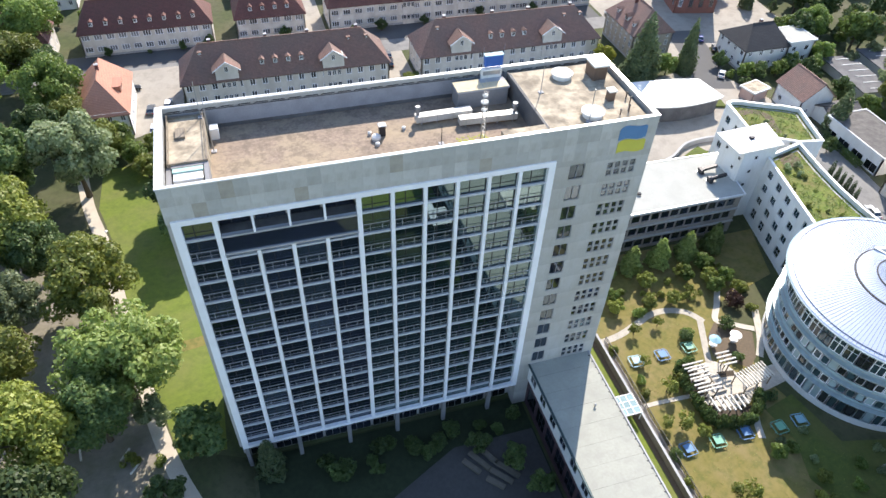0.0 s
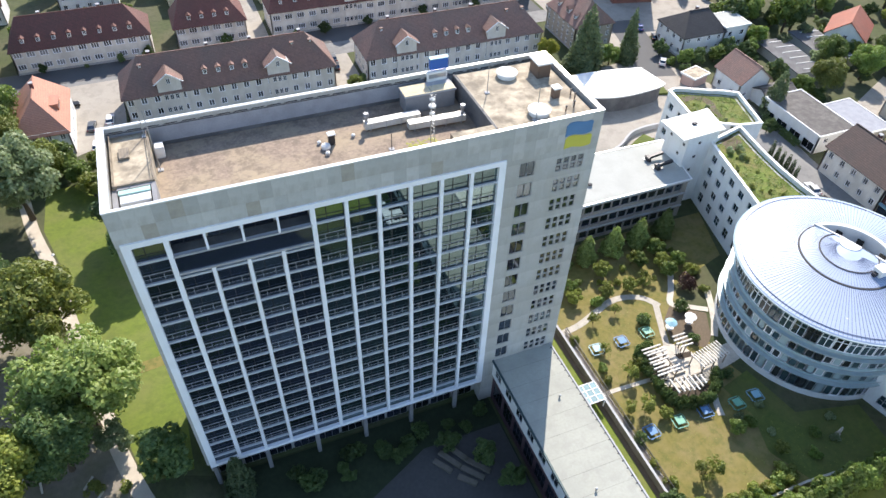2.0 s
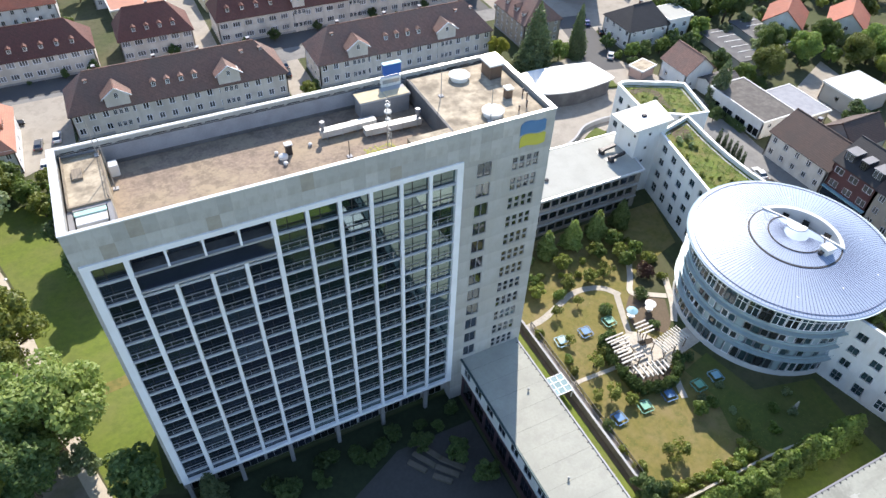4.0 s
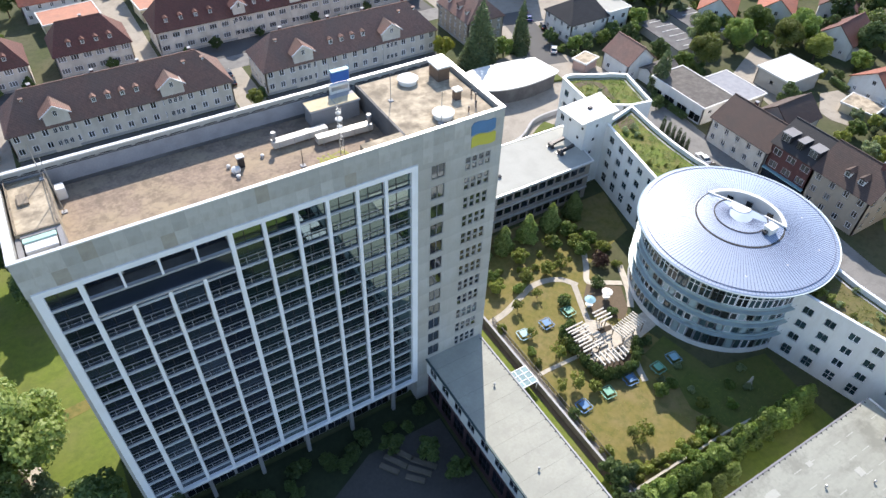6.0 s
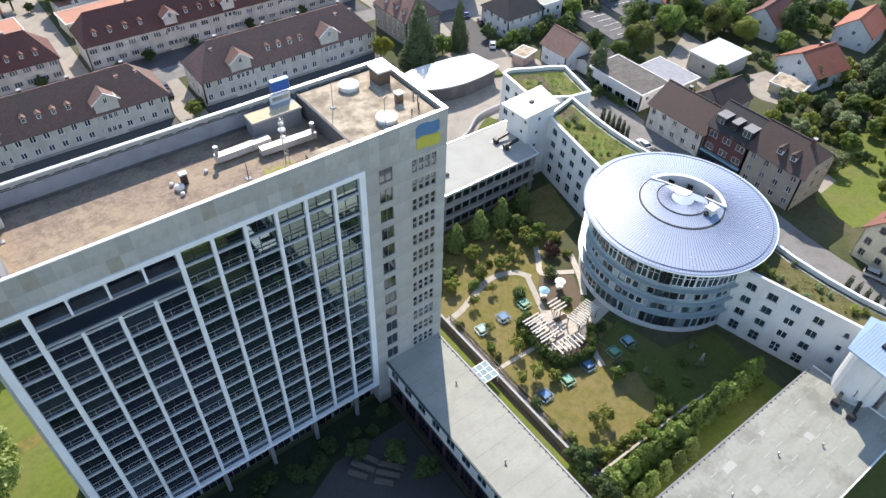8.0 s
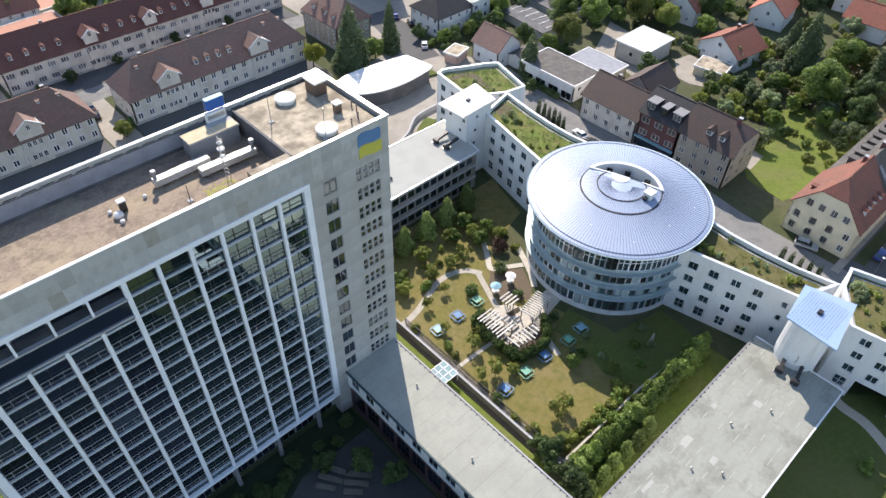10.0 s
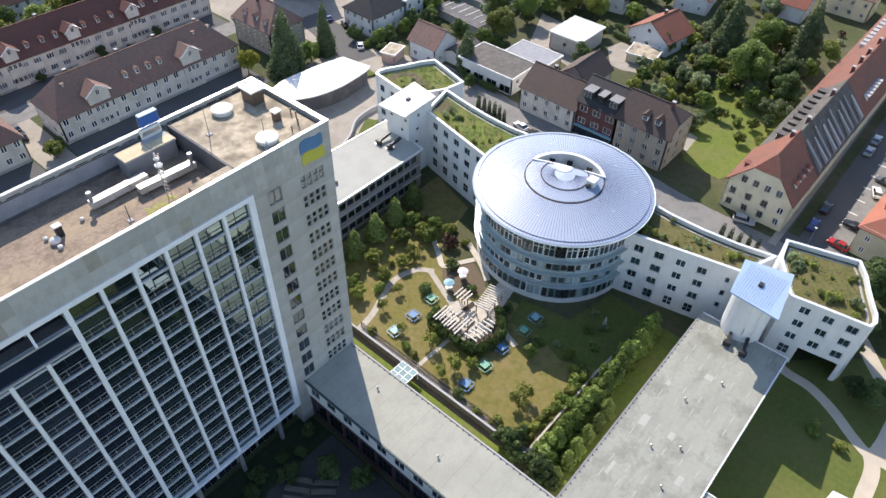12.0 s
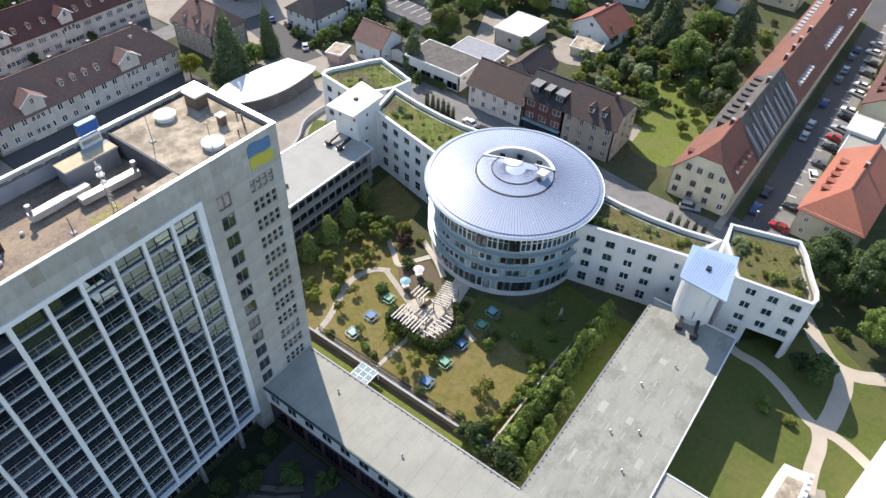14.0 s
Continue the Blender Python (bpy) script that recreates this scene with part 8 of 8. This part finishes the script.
# beside the southern end block
for key, x, y, s in (("big_c", 127, -61, 0.9), ("big_c", 126, -68, 0.9), ("big_a", 118, -75, 0.75), ("mid_c", 103.6, -68.6, 1.25), ("mid_c", 103.8, -65.4, 0.85), ("shrub_b", 92.6, -67.6, 1.1), ("big_a", 128, -75, 0.85), ("big_c", 133, -70, 0.9), ("mid_c", 120, -62.5, 1.0), ("big_c", 133, -62, 0.75), ("mid_c", 113.5, -62.6, 0.7), ("shrub_a", 92.8, -63.2, 1.3), ("shrub_a", 117, -70, 1.4), ("big_a", 140, -75, 1.0), ("big_a", 125, -84, 1.0), ("big_b", 112, -86, 0.9)):
    plant(key, x, y, 0, s, group="southern trees")

# ---- walled garden: walls, walk, skylight, seats, pergola ----
bm = boxes((53.2, 57.5, -31, 6, -0.1, 0.07))
solid("planted_strip", bm, GRASS_LUSH, "narrow green strip beside the wing", "lawn", "structure")
sheet("lawn", [(54.5, -39.9), (96, -39.9), (96, -35), (54.5, -34)], 0.04, GRASS_LUSH, "green strip along the low wing", "lawn")
# Dark strip laid where the wall's shadow falls.
bm = boxes((57.52, 58.33, -31.5, 6, -0.1, 0.05))
solid("planting_bed", bm, SOIL, "dark strip that paints the garden wall's shadow on the ground", "bed", "structure")
bm = boxes((58.65, 60.0, -31.5, 6, -0.1, 0.06))
solid("walkway", bm, WALKWAY, "brown gravel walkway behind the garden wall", "path", "structure")
# Wall colour lowered to carry the shade on its west face.
bm = boxes((58.35, 58.65, -31.5, 6.4, 0.0, 1.5))
solid("garden_wall", bm, RETAINING, "low weathered garden wall, darkened for its shaded face", "wall", "structure")
bm = boxes((58.31, 58.69, -31.5, 6.4, 1.5, 1.58))
solid("wall_coping", bm, SLAB_GREY, "pale grey coping on the garden wall", "wall", "structure")
fence = thing("garden_fence", (60.08, -12.8, 0.05), "low dark steel mesh fence along the lawn edge", "fence")
part("rail", boxes((-0.04, 0.04, -18.4, 18.4, 1.12, 1.2)), DARK_METAL, fence)
part("rail", boxes((-0.02, 0.02, -18.4, 18.4, 0.2, 0.24)), DARK_METAL, fence)
for k in range(17):
    part("post", boxes((-0.04, 0.04, -18.4 + 2.3 * k - 0.04, -18.4 + 2.3 * k + 0.04, 0, 1.12)), DARK_METAL, fence)
for k in range(16):
    part("mesh_panel", boxes(*[(-0.012, 0.012, -18.36 + 2.3 * k + 0.165 * j, -18.30 + 2.3 * k + 0.165 * j, 0.24, 1.12) for j in range(1, 14)]), DARK_METAL, fence, "upright dark fence bars")
part("kerb", boxes((-0.12, 0.12, -18.5, 18.5, -0.05, 0.14)), STONE_PALE, fence, "pale stone kerb")
bm = bmesh.new()
ribbon(bm, [(59.6, -31.4), (79.0, -31.5), (94, -32.6)], 0.35, 0.7, 0.7)
solid("garden_edge", bm, STONE_PALE, "low pale stone garden edging", "wall", "structure")
for n_path, (pts, w) in enumerate((([(59.2, 5.4), (63.0, 6.0), (67.4, 7.6), (71, 8.9), (74.5, 8.8), (77.4, 7.4), (79.0, 4.9)], 1.2), ([(78.8, 6.0), (77.5, 3.0), (76.2, 0.0), (74.9, -3.2)], 1.1), ([(58.9, -8.0), (62, -7.9), (69.5, -8.2)], 0.7), ([(89.6, 5.0), (86.6, -0.8), (84.0, -4.3)], 1.2),
               ([(85.7, 11.0), (83.4, 7.6), (81.3, 4.6), (84.0, 2.8), (86.8, 1.1)], 1.1), ([(76.6, -13.4), (75.6, -15.6), (74.9, -17.8)], 1.1))):
    strip("garden_path", pts, w, 0.066 + 0.006 * n_path, STONE_PALE, "pale stone garden path", "path")
sheet("flower_bed", [(77.4, 1.4), (80.6, 4.2), (86.0, 0.6), (83.4, -4.2), (81.0, -6.0), (78.4, -3.6), (76.4, -2.4)][::-1], 0.05, SOIL, "dark planted bed by the round building", "bed")
sk = thing("glass_canopy", (56.6, -8, 0), "glass roofed canopy with white frame over the walkway", "canopy")
part("frame", boxes(*[(-1.75 + 1.15 * i - 0.06, -1.75 + 1.15 * i + 0.06, -1.75, 1.75, 2.0, 2.14) for i in range(4)], *[(-1.75, 1.75, -1.75 + 1.15 * i - 0.06, -1.75 + 1.15 * i + 0.06, 2.0, 2.14) for i in range(4)]), FRAME_WHITE, sk, "white steel frame")
for i in range(3):
    for j in range(3):
        part("pane", boxes((-1.68 + 1.15 * i, -0.68 + 1.15 * i, -1.68 + 1.15 * j, -0.68 + 1.15 * j, 2.03, 2.07)), CANOPY_GLASS, sk)
for x, y in ((-1.7, -1.7), (1.7, -1.7), (1.7, 1.7), (-1.7, 1.7)):
    part("post", boxes((x - 0.06, x + 0.06, y - 0.06, y + 0.06, 0, 2.0)), FRAME_WHITE, sk)


def picnic(x, y, top, rz, what):
    e = thing("picnic_table", (x, y, 0.03), what + " square garden table with four benches on the lawn", "table", "garden tables", rz=rz)
    part("tabletop", bevelled(boxes((-0.68, 0.68, -0.68, 0.68, 0.70, 0.76)), 0.02), top, e)
    part("pedestal", tube(bmesh.new(), 0.3, 0.12, 0, 0.7, 10), STEEL, e)
    for k in range(4):
        a = k * 90
        b = boxes((-0.95, 0.95, -1.15, -1.01, 0.40, 0.45))
        bmesh.ops.rotate(b, verts=b.verts, matrix=Matrix.Rotation(radians(a), 3, "Z"))
        s = part("bench", b, top, e)
        for xx in (-0.5, 0.5):
            b = boxes((xx - 0.04, xx + 0.04, -1.15, -1.01, 0, 0.40))
            bmesh.ops.rotate(b, verts=b.verts, matrix=Matrix.Rotation(radians(a), 3, "Z"))
            part("leg", b, STEEL, s)


for x, y, m, w in ((63.0, 0.1, PALE_BLUE_PAINT, "pale blue"), (67.9, 0.1, TABLE_BLUE, "blue"), (73.1, 0.4, GREEN_PAINT, "green"), (72.7, -16.4, TABLE_BLUE, "blue"), (67.8, -16.5, GREEN_PAINT, "green"), (62.7, -16.5, TABLE_BLUE, "blue"), (78.4, -17.0, GREEN_PAINT, "green"), (82.2, -16.8, PALE_BLUE_PAINT, "pale blue")):
    picnic(x, y, m, PLACE.uniform(-5, 5), w)
for x, y, m, w in ((77.3, -0.3, PALE_BLUE_PAINT, "pale blue"), (81.3, -0.4, WHITE_METAL, "white")):
    e = thing("parasol", (x, y, 0.05), w + " round garden parasol open over a table", "parasol", "parasols")
    part("pole", tube(bmesh.new(), 0.035, 0.03, 0, 2.3, 8), STEEL, e)
    part("canopy", revolve(bmesh.new(), [(0.02, 2.3), (1.05, 1.96), (1.05, 1.92), (0.02, 2.24)], 10), m, e)
    part("base", tube(bmesh.new(), 0.35, 0.3, 0, 0.12, 12), STONE_PALE, e)
    part("tabletop", tube(bmesh.new(), 0.7, 0.7, 0.68, 0.74, 20), WHITE_METAL, e)

sheet("terrace", [(71.0, -3.4), (75.4, -2.8), (77.6, -4.5), (78.4, -6.8), (82, -6.6), (86, -6.2), (86, -9.6), (81.5, -10.4), (77.8, -11.0), (75.0, -12.4), (71.2, -12.8), (69.2, -11.6), (69.0, -5.4)][::-1], 0.06, STONE_PALE, "worn beige terrace paving", "terrace", 0.08)


def pergola(x, y, L, W, rz, n, h=2.5):
    e = thing("pergola", (x, y, 0.06), "weathered white timber pergola over the stone terrace", "pergola", "pergolas", rz=rz)
    for sy in (-1, 1):
        part("rail", boxes((-L / 2, L / 2, sy * W * 0.4 - 0.08, sy * W * 0.4 + 0.08, h - 0.22, h)), WOOD, e)
        for k in range(3):
            xx = -L / 2 + 0.3 + (L - 0.6) * k / 2
            part("post", boxes((xx - 0.08, xx + 0.08, sy * W * 0.4 - 0.08, sy * W * 0.4 + 0.08, 0, h - 0.22)), WOOD, e)
    for k in range(n):
        xx = -L / 2 + 0.15 + (L - 0.3) * k / (n - 1)
        part("beam", boxes((xx - 0.09, xx + 0.09, -W / 2, W / 2, h, h + 0.2)), STONE_WHITE, e, "pale weathered beam")


pergola(78.8, -8.7, 6.0, 3.0, 10, 11, 2.6)
# beam pergola over the terrace, all beams running the same way
ring = thing("terrace_pergola", (73.0, -8.4, 0.06), "weathered pale beam pergola over a hedged stone terrace", "pergola")
seat = random.Random(4)
for xx, ya, yb in ((-3.2, -1.2, 4.3), (-1.2, -1.2, 4.4), (3.4, 2.6, 5.0)):
    part("rail", boxes((xx - 0.08, xx + 0.08, ya, yb, 2.2, 2.4)), WOOD, ring)
    for k in range(4):
        y = ya + 0.2 + (yb - ya - 0.4) * k / 3
        part("post", tube(bmesh.new(), 0.1, 0.1, 0, 2.2, 8, xx, y), WOOD, ring)
for k in range(9):
    y = 4.4 - 0.66 * k + seat.uniform(-0.08, 0.08)
    xa, xb = -4.2 - 0.05 * k + seat.uniform(-0.25, 0.25), -0.6 + seat.uniform(-0.5, 0.5)
    if k in (5, 6):
        xb = -1.9
    part("beam", boxes((xa, xb, y - 0.12, y + 0.12, 2.4, 2.62)), STONE_WHITE, ring, "pale weathered beam")
for k in range(4):
    y = 5.0 - 0.75 * k
    part("beam", boxes((2.0 + seat.uniform(-0.2, 0.2), 4.8 + seat.uniform(-0.6, 0.2), y - 0.12, y + 0.12, 2.4, 2.6)), STONE_WHITE, ring, "pale weathered beam")
for yy in (-2.6, -4.4):
    part("rail", boxes((-3.6, 2.0, yy - 0.08, yy + 0.08, 2.2, 2.4)), WOOD, ring)
    for xx in (-3.4, -0.8, 1.8):
        part("post", tube(bmesh.new(), 0.1, 0.1, 0, 2.2, 8, xx, yy), WOOD, ring)
for k in range(7):
    x = -3.4 + 0.86 * k + seat.uniform(-0.1, 0.1)
    part("beam", boxes((x - 0.12, x + 0.12, -5.0 + seat.uniform(-0.4, 0.3), -2.1 - 0.12 * k + seat.uniform(-0.4, 0.4), 2.4, 2.62)), STONE_WHITE, ring, "pale weathered beam")
# Beds in the darkened soil: the gaps' deep shade is in their colour.
for poly in ([(69.0, -4.0), (72.0, -3.6), (72.4, -6.8), (70.6, -9.4), (69.0, -9.2)], [(69.2, -10.0), (70.8, -10.6), (73.6, -12.2), (75.6, -11.8), (76.8, -12.4), (74.6, -13.9), (70.0, -13.7)], [(75.0, -5.2), (78.0, -5.6), (77.6, -6.6), (75.2, -6.4)]):
    sheet("planting_bed", poly[::-1], 0.075, SOIL_SHADE, "dark planted soil under the pergola beams, their shade painted in", "bed")
pool = thing("stone_basin", (73.4, -7.9, 0.06), "square pale stone basin sunk in the terrace", "basin")
bm = bmesh.new()
ring_wall(bm, [(-1.1, -1.0), (1.1, -1.0), (1.1, 1.0), (-1.1, 1.0)], 0.3, 0, 0.4)
part("rim", bm, STONE_PALE, pool)
part("floor", boxes((-0.8, 0.8, -0.7, 0.7, 0.0, 0.06)), SLAB_DARK, pool, "dark floor of the stone basin")
for k in (1, 4, 7, 8):
    L, hh = seat.uniform(1.8, 3.0), 0.46
    x, y = (70.8, -4.8 - 1.05 * k) if k < 7 else (76.0, -10.4 - 1.2 * (k - 7))
    st = thing("stone_bench", (x, y, 0.06), "long pale stone slab bench on the terrace", "bench", "stone benches", rz=seat.uniform(-4, 4))
    part("slab", bevelled(boxes((-L / 2, L / 2, -0.24, 0.24, hh - 0.16, hh)), 0.04), STONE_PALE, st)
    for sx in (-0.35, 0.35):
        part("support", boxes((sx * L - 0.12, sx * L + 0.12, -0.2, 0.2, 0, hh - 0.16)), SLAB_GREY, st)
for k, (x, y) in enumerate(smooth_line([(71.0, -2.9), (69.0, -3.4), (68.2, -5.0), (68.0, -8.0), (68.2, -11.0), (68.8, -13.6), (71.4, -14.7), (74.4, -14.8), (76.8, -13.4), (78.6, -11.6)], 5)):
    if abs(y + 8.3) > 0.6:
        plant("shrub_c", x + PLACE.uniform(-0.2, 0.2), y + PLACE.uniform(-0.2, 0.2), 0, PLACE.uniform(0.68, 0.82), sz=PLACE.uniform(1.2, 1.5), group="terrace hedge")
for x, y, s in ((79.8, -3.8, 0.9), (80.4, -12.0, 0.9), (79.0, -11.0, 0.8)):
    plant("shrub_c", x, y, 0, s, group="terrace hedge")
lamp_post = thing("garden_statue", (89.4, -27.0, 0.0), "slim grey stone figure on a plinth in the garden", "statue")
part("figure", revolve(bmesh.new(), [(0.02, 0), (0.4, 0), (0.4, 0.5), (0.2, 0.55), (0.26, 1.2), (0.2, 1.8), (0.13, 1.95), (0.16, 2.15), (0.02, 2.35)], 12), STONE_PALE, lamp_post)

# ---- cars ----
CAR_BASE = {}


def car_body(L, W, H, van=False):
    bm = bmesh.new()
    prof = [(-L / 2, 0.35), (-L / 2 + 0.05, 0.75), (-L / 2 + 0.15, 0.9), (L / 2 - 1.15, 0.92), (L / 2 - 0.2, 0.78), (L / 2, 0.6), (L / 2 - 0.02, 0.35)]
    rows = []
    for sy in (-1, -0.93, 0.93, 1):
        drop = 0.06 if abs(sy) == 1 else 0
        rows.append([bm.verts.new((x, sy * W / 2, z - drop if z > 0.5 else z)) for x, z in prof])
    for a, b in zip(rows, rows[1:]):
        for i in range(len(prof)):
            j = (i + 1) % len(prof)
            bm.faces.new((a[i], b[i], b[j], a[j]))
    bm.faces.new(rows[0]), bm.faces.new(rows[-1][::-1])
    bmesh.ops.recalc_face_normals(bm, faces=bm.faces)
    return bm


def car_cabin(L, W, H, van=False):
    bm = bmesh.new()
    back = -L / 2 + (0.2 if van else 0.35)
    lo = [(back, 0.88), (L / 2 - 1.25, 0.9)]
    hi = [(back + (0.25 if van else 0.6), H - 0.05), (L / 2 - 2.0, H - 0.05)]
    v = []
    for (x, z), w in ((lo[0], 0.46), (lo[1], 0.46), (hi[1], 0.37), (hi[0], 0.37)):
        v.append((bm.verts.new((x, -W * w, z)), bm.verts.new((x, W * w, z))))
    for i in range(4):
        a, b = v[i], v[(i + 1) % 4]
        bm.faces.new((a[0], b[0], b[1], a[1]))
    bm.faces.new([p[0] for p in v][::-1]), bm.faces.new([p[1] for p in v])
    bmesh.ops.recalc_face_normals(bm, faces=bm.faces)
    return bm


PAINTS = {}
for n, c in (("white", (0.75, 0.75, 0.74)), ("silver", (0.45, 0.47, 0.5)), ("black", (0.02, 0.02, 0.022)), ("blue", (0.03, 0.06, 0.22)), ("red", (0.42, 0.025, 0.025)), ("grey", (0.12, 0.125, 0.13))):
    PAINTS[n] = material("car_" + n, c, None, 0.28, metal=0.2 if n != "white" else 0.0, fine=1, coarse=0.6, mix=0.1, stain_amount=0.08, bump=0)
wheel_bm = tube(bmesh.new(), 0.32, 0.32, -0.11, 0.11, 18)
WHEEL = mesh_of("tyre", wheel_bm, RUBBER)
RIM = mesh_of("rim", tube(bmesh.new(), 0.19, 0.17, -0.12, 0.12, 12), STEEL)


def car(x, y, rz, paint, what="parked car", van=False):
    L, W, H = (4.6, 1.8, 1.62) if van else (4.3, 1.76, 1.46)
    key = (paint, van)
    m = pose(x, y, 0.07, 0, 0, rz)
    if key in CAR_BASE:
        return copy_thing(CAR_BASE[key], m)
    e = thing("car", (x, y, 0.07), paint + (" estate car" if van else " hatchback car") + " parked at the roadside", "car", "parked cars", rz=rz)
    part("body", bevelled(car_body(L, W, H, van), 0.03), PAINTS[paint], e)
    cab = part("cabin", car_cabin(L, W, H, van), GLASS, e, "dark car windows")
    back = -L / 2 + (0.2 if van else 0.35)
    part("roof", bevelled(boxes((back + (0.25 if van else 0.6) - 0.05, L / 2 - 1.95, -W * 0.375, W * 0.375, H - 0.07, H)), 0.03), PAINTS[paint], e)
    for sx in (-L / 2 + 0.8, L / 2 - 0.85):
        for sy in (-1, 1):
            w = piece("wheel", WHEEL, e, pose(sx, sy * (W / 2 - 0.12), 0.32, 90, 0, 0))
            piece("rim", RIM, w)
    for sy in (-1, 1):
        part("headlight", boxes((L / 2 - 0.16, L / 2 - 0.0, sy * W * 0.36 - 0.17, sy * W * 0.36 + 0.17, 0.6, 0.72)), LAMP_GLASS, e)
        part("tail_light", boxes((-L / 2 - 0.01, -L / 2 + 0.08, sy * W * 0.4 - 0.12, sy * W * 0.4 + 0.12, 0.66, 0.84)), PAINTS["red"], e)
    CAR_BASE[key] = e
    return e


car(133.6, -34.2, -75, "silver", van=True)
for x, y, rz, p in ((162.6, -52.6, 20, "white"), (168.0, -52.8, 80, "grey"), (176.6, -53.0, 80, "black"), (181.6, -52.9, 78, "red"), (186.8, -52.8, 80, "silver"), (193.5, -52.6, 80, "black"), (197.4, -52.5, 82, "white"), (208.0, -52.2, 80, "white"), (213.3, -52.1, 80, "white"), (221.4, -51.8, 80, "grey"), (228.4, -51.7, 80, "black"), (139.4, -51.8, 80, "red"), (147.5, -52.2, 84, "black"), (236, -50.6, 80, "white"), (242, -50.4, 80, "silver")):
    car(x, y, rz, p)
for x, y, p in ((142.1, -45.8, "blue"), (149.4, -45.9, "black"), (177.9, -46.4, "silver"), (184.2, -46.3, "silver"), (212.4, -46.2, "grey"), (219.6, -46.4, "silver"), (197.0, -46.3, "blue"), (228.6, -46.0, "grey"), (234.4, -46.4, "blue")):
    car(x, y, 0, p)
for x, y, rz, p in ((129.5, 17.0, 78, "black"), (130.0, 21.5, 78, "white"), (134.5, 54.5, 100, "white"), (138.2, 93.0, 60, "black"), (137.4, 99.5, 62, "blue"), (131.8, 79.8, 50, "white"), (139.4, 104.5, 62, "grey"), (119.5, 116, 80, "white"), (118.2, 119.5, 80, "white"), (-13.5, 97, 85, "grey"), (-9.5, 98.5, 85, "white"), (-18, 108, 10, "black"), (-12.6, 88.6, 85, "white"), (-21.5, 110, 20, "grey"), (46.8, 106, 80, "black"), (120, 117, 5, "white"), (16, 117.5, 0, "black"), (47.2, 110.5, 85, "grey"), (104, 105, 60, "white")):
    car(x, y, rz, p)

# ---- garden fences and small street things ----
bm = bmesh.new()
ribbon(bm, smooth_line([(127.2, 36.5), (127.0, 30), (125.6, 24), (123.0, 16)]), 0.3, 1.0, 1.0)
solid("lane_wall", bm, RENDER_WHITE, "low white wall along the lane", "wall", "structure")
bm = bmesh.new()
ribbon(bm, smooth_line([(124.2, -41.5), (123.6, -36), (122.0, -30), (119.0, -24)]), 0.3, 1.0, 1.0)
solid("lane_wall", bm, RENDER_WHITE, "low white wall along the lane", "wall", "structure")
bm = bmesh.new()
ribbon(bm, [(149.5, 28.3), (163, 27.2), (170, 26.8)], 0.3, 2.2, 2.2)
solid("boundary_wall", bm, RENDER_CREAM, "pale boundary wall between the plots", "wall", "structure")
for x, y in ((136, -47), (120.5, -50.5), (128, 45), (-20, 50), (-16.4, 28)):
    e = thing("street_lamp", (x, y, 0), "slim grey metal street lamp", "street lamp", "street lamps")
    part("pole", tube(bmesh.new(), 0.07, 0.045, 0, 4.5, 8), STEEL, e)
    part("head", revolve(bmesh.new(), [(0.02, 4.5), (0.22, 4.5), (0.3, 4.62), (0.05, 4.8), (0.02, 4.8)], 12), WHITE_METAL, e)

# ---- loose grass and growth on lawns and planted roofs ----
tufts("roof_grass", inset(WING_N, 1.0), 13.6, 3400, 0.17, LEAF_A, 51, "rough green growth on the planted roof", -0.1)
tufts("roof_grass", inset(END_N, 1.0), 13.6, 3400, 0.17, LEAF_A, 52, "rough green growth on the planted roof", -0.1)
tufts("roof_grass", inset(WING_S, 1.0), 13.6, 1500, 0.15, LEAF_G, 53, "dry brownish growth on the planted roof", 0.3)
tufts("roof_grass", inset(END_S, 1.0), 13.6, 1800, 0.15, LEAF_G, 54, "dry yellowish growth on the planted roof", 0.1)
tufts("lawn_grass", [(60.4, -31), (82, -32), (94, -32), (84, -22), (79, -15), (66, -14.6), (66.5, -2.2), (76, -1.2), (77, 6), (62, 18), (60.4, 18)], 0.04, 3000, 0.10, LEAF_G, 55, "uneven dry grass and weeds on the garden lawn", 0.35)
for x, y, rz in ((139.2, 45, 88), (139.0, 38.6, 88), (162, 20, 75), (168, 27, 5), (174, 27.4, 5), (160, 52, 80), (149, 71, 10), (155, 72, 10), (188, 27, 80), (189, 45, 85), (201, 30, 10), (207, 31, 10), (181, 10, 85), (180, 4, 85), (158, -8, 80), (214, -5, 5), (220, -5, 5), (226, -5, 5), (205, 8, 85), (205, 14, 85)):
    plant("hedge", x, y, 0, 1.0, rz=rz, group="plot hedges")
for x, y, s in ((78.2, -20.6, 1.1), (77.0, -19.2, 0.9), (81.6, -18.4, 0.8), (86.4, -25.6, 1.0), (88.5, -27.4, 0.9), (83.6, -28.4, 1.0), (80.0, -23.0, 0.8), (90.5, -24.2, 0.9)):
    plant("shrub_d" if s < 1 else "shrub_a", x, y, 0, s, group="shade shrubs")
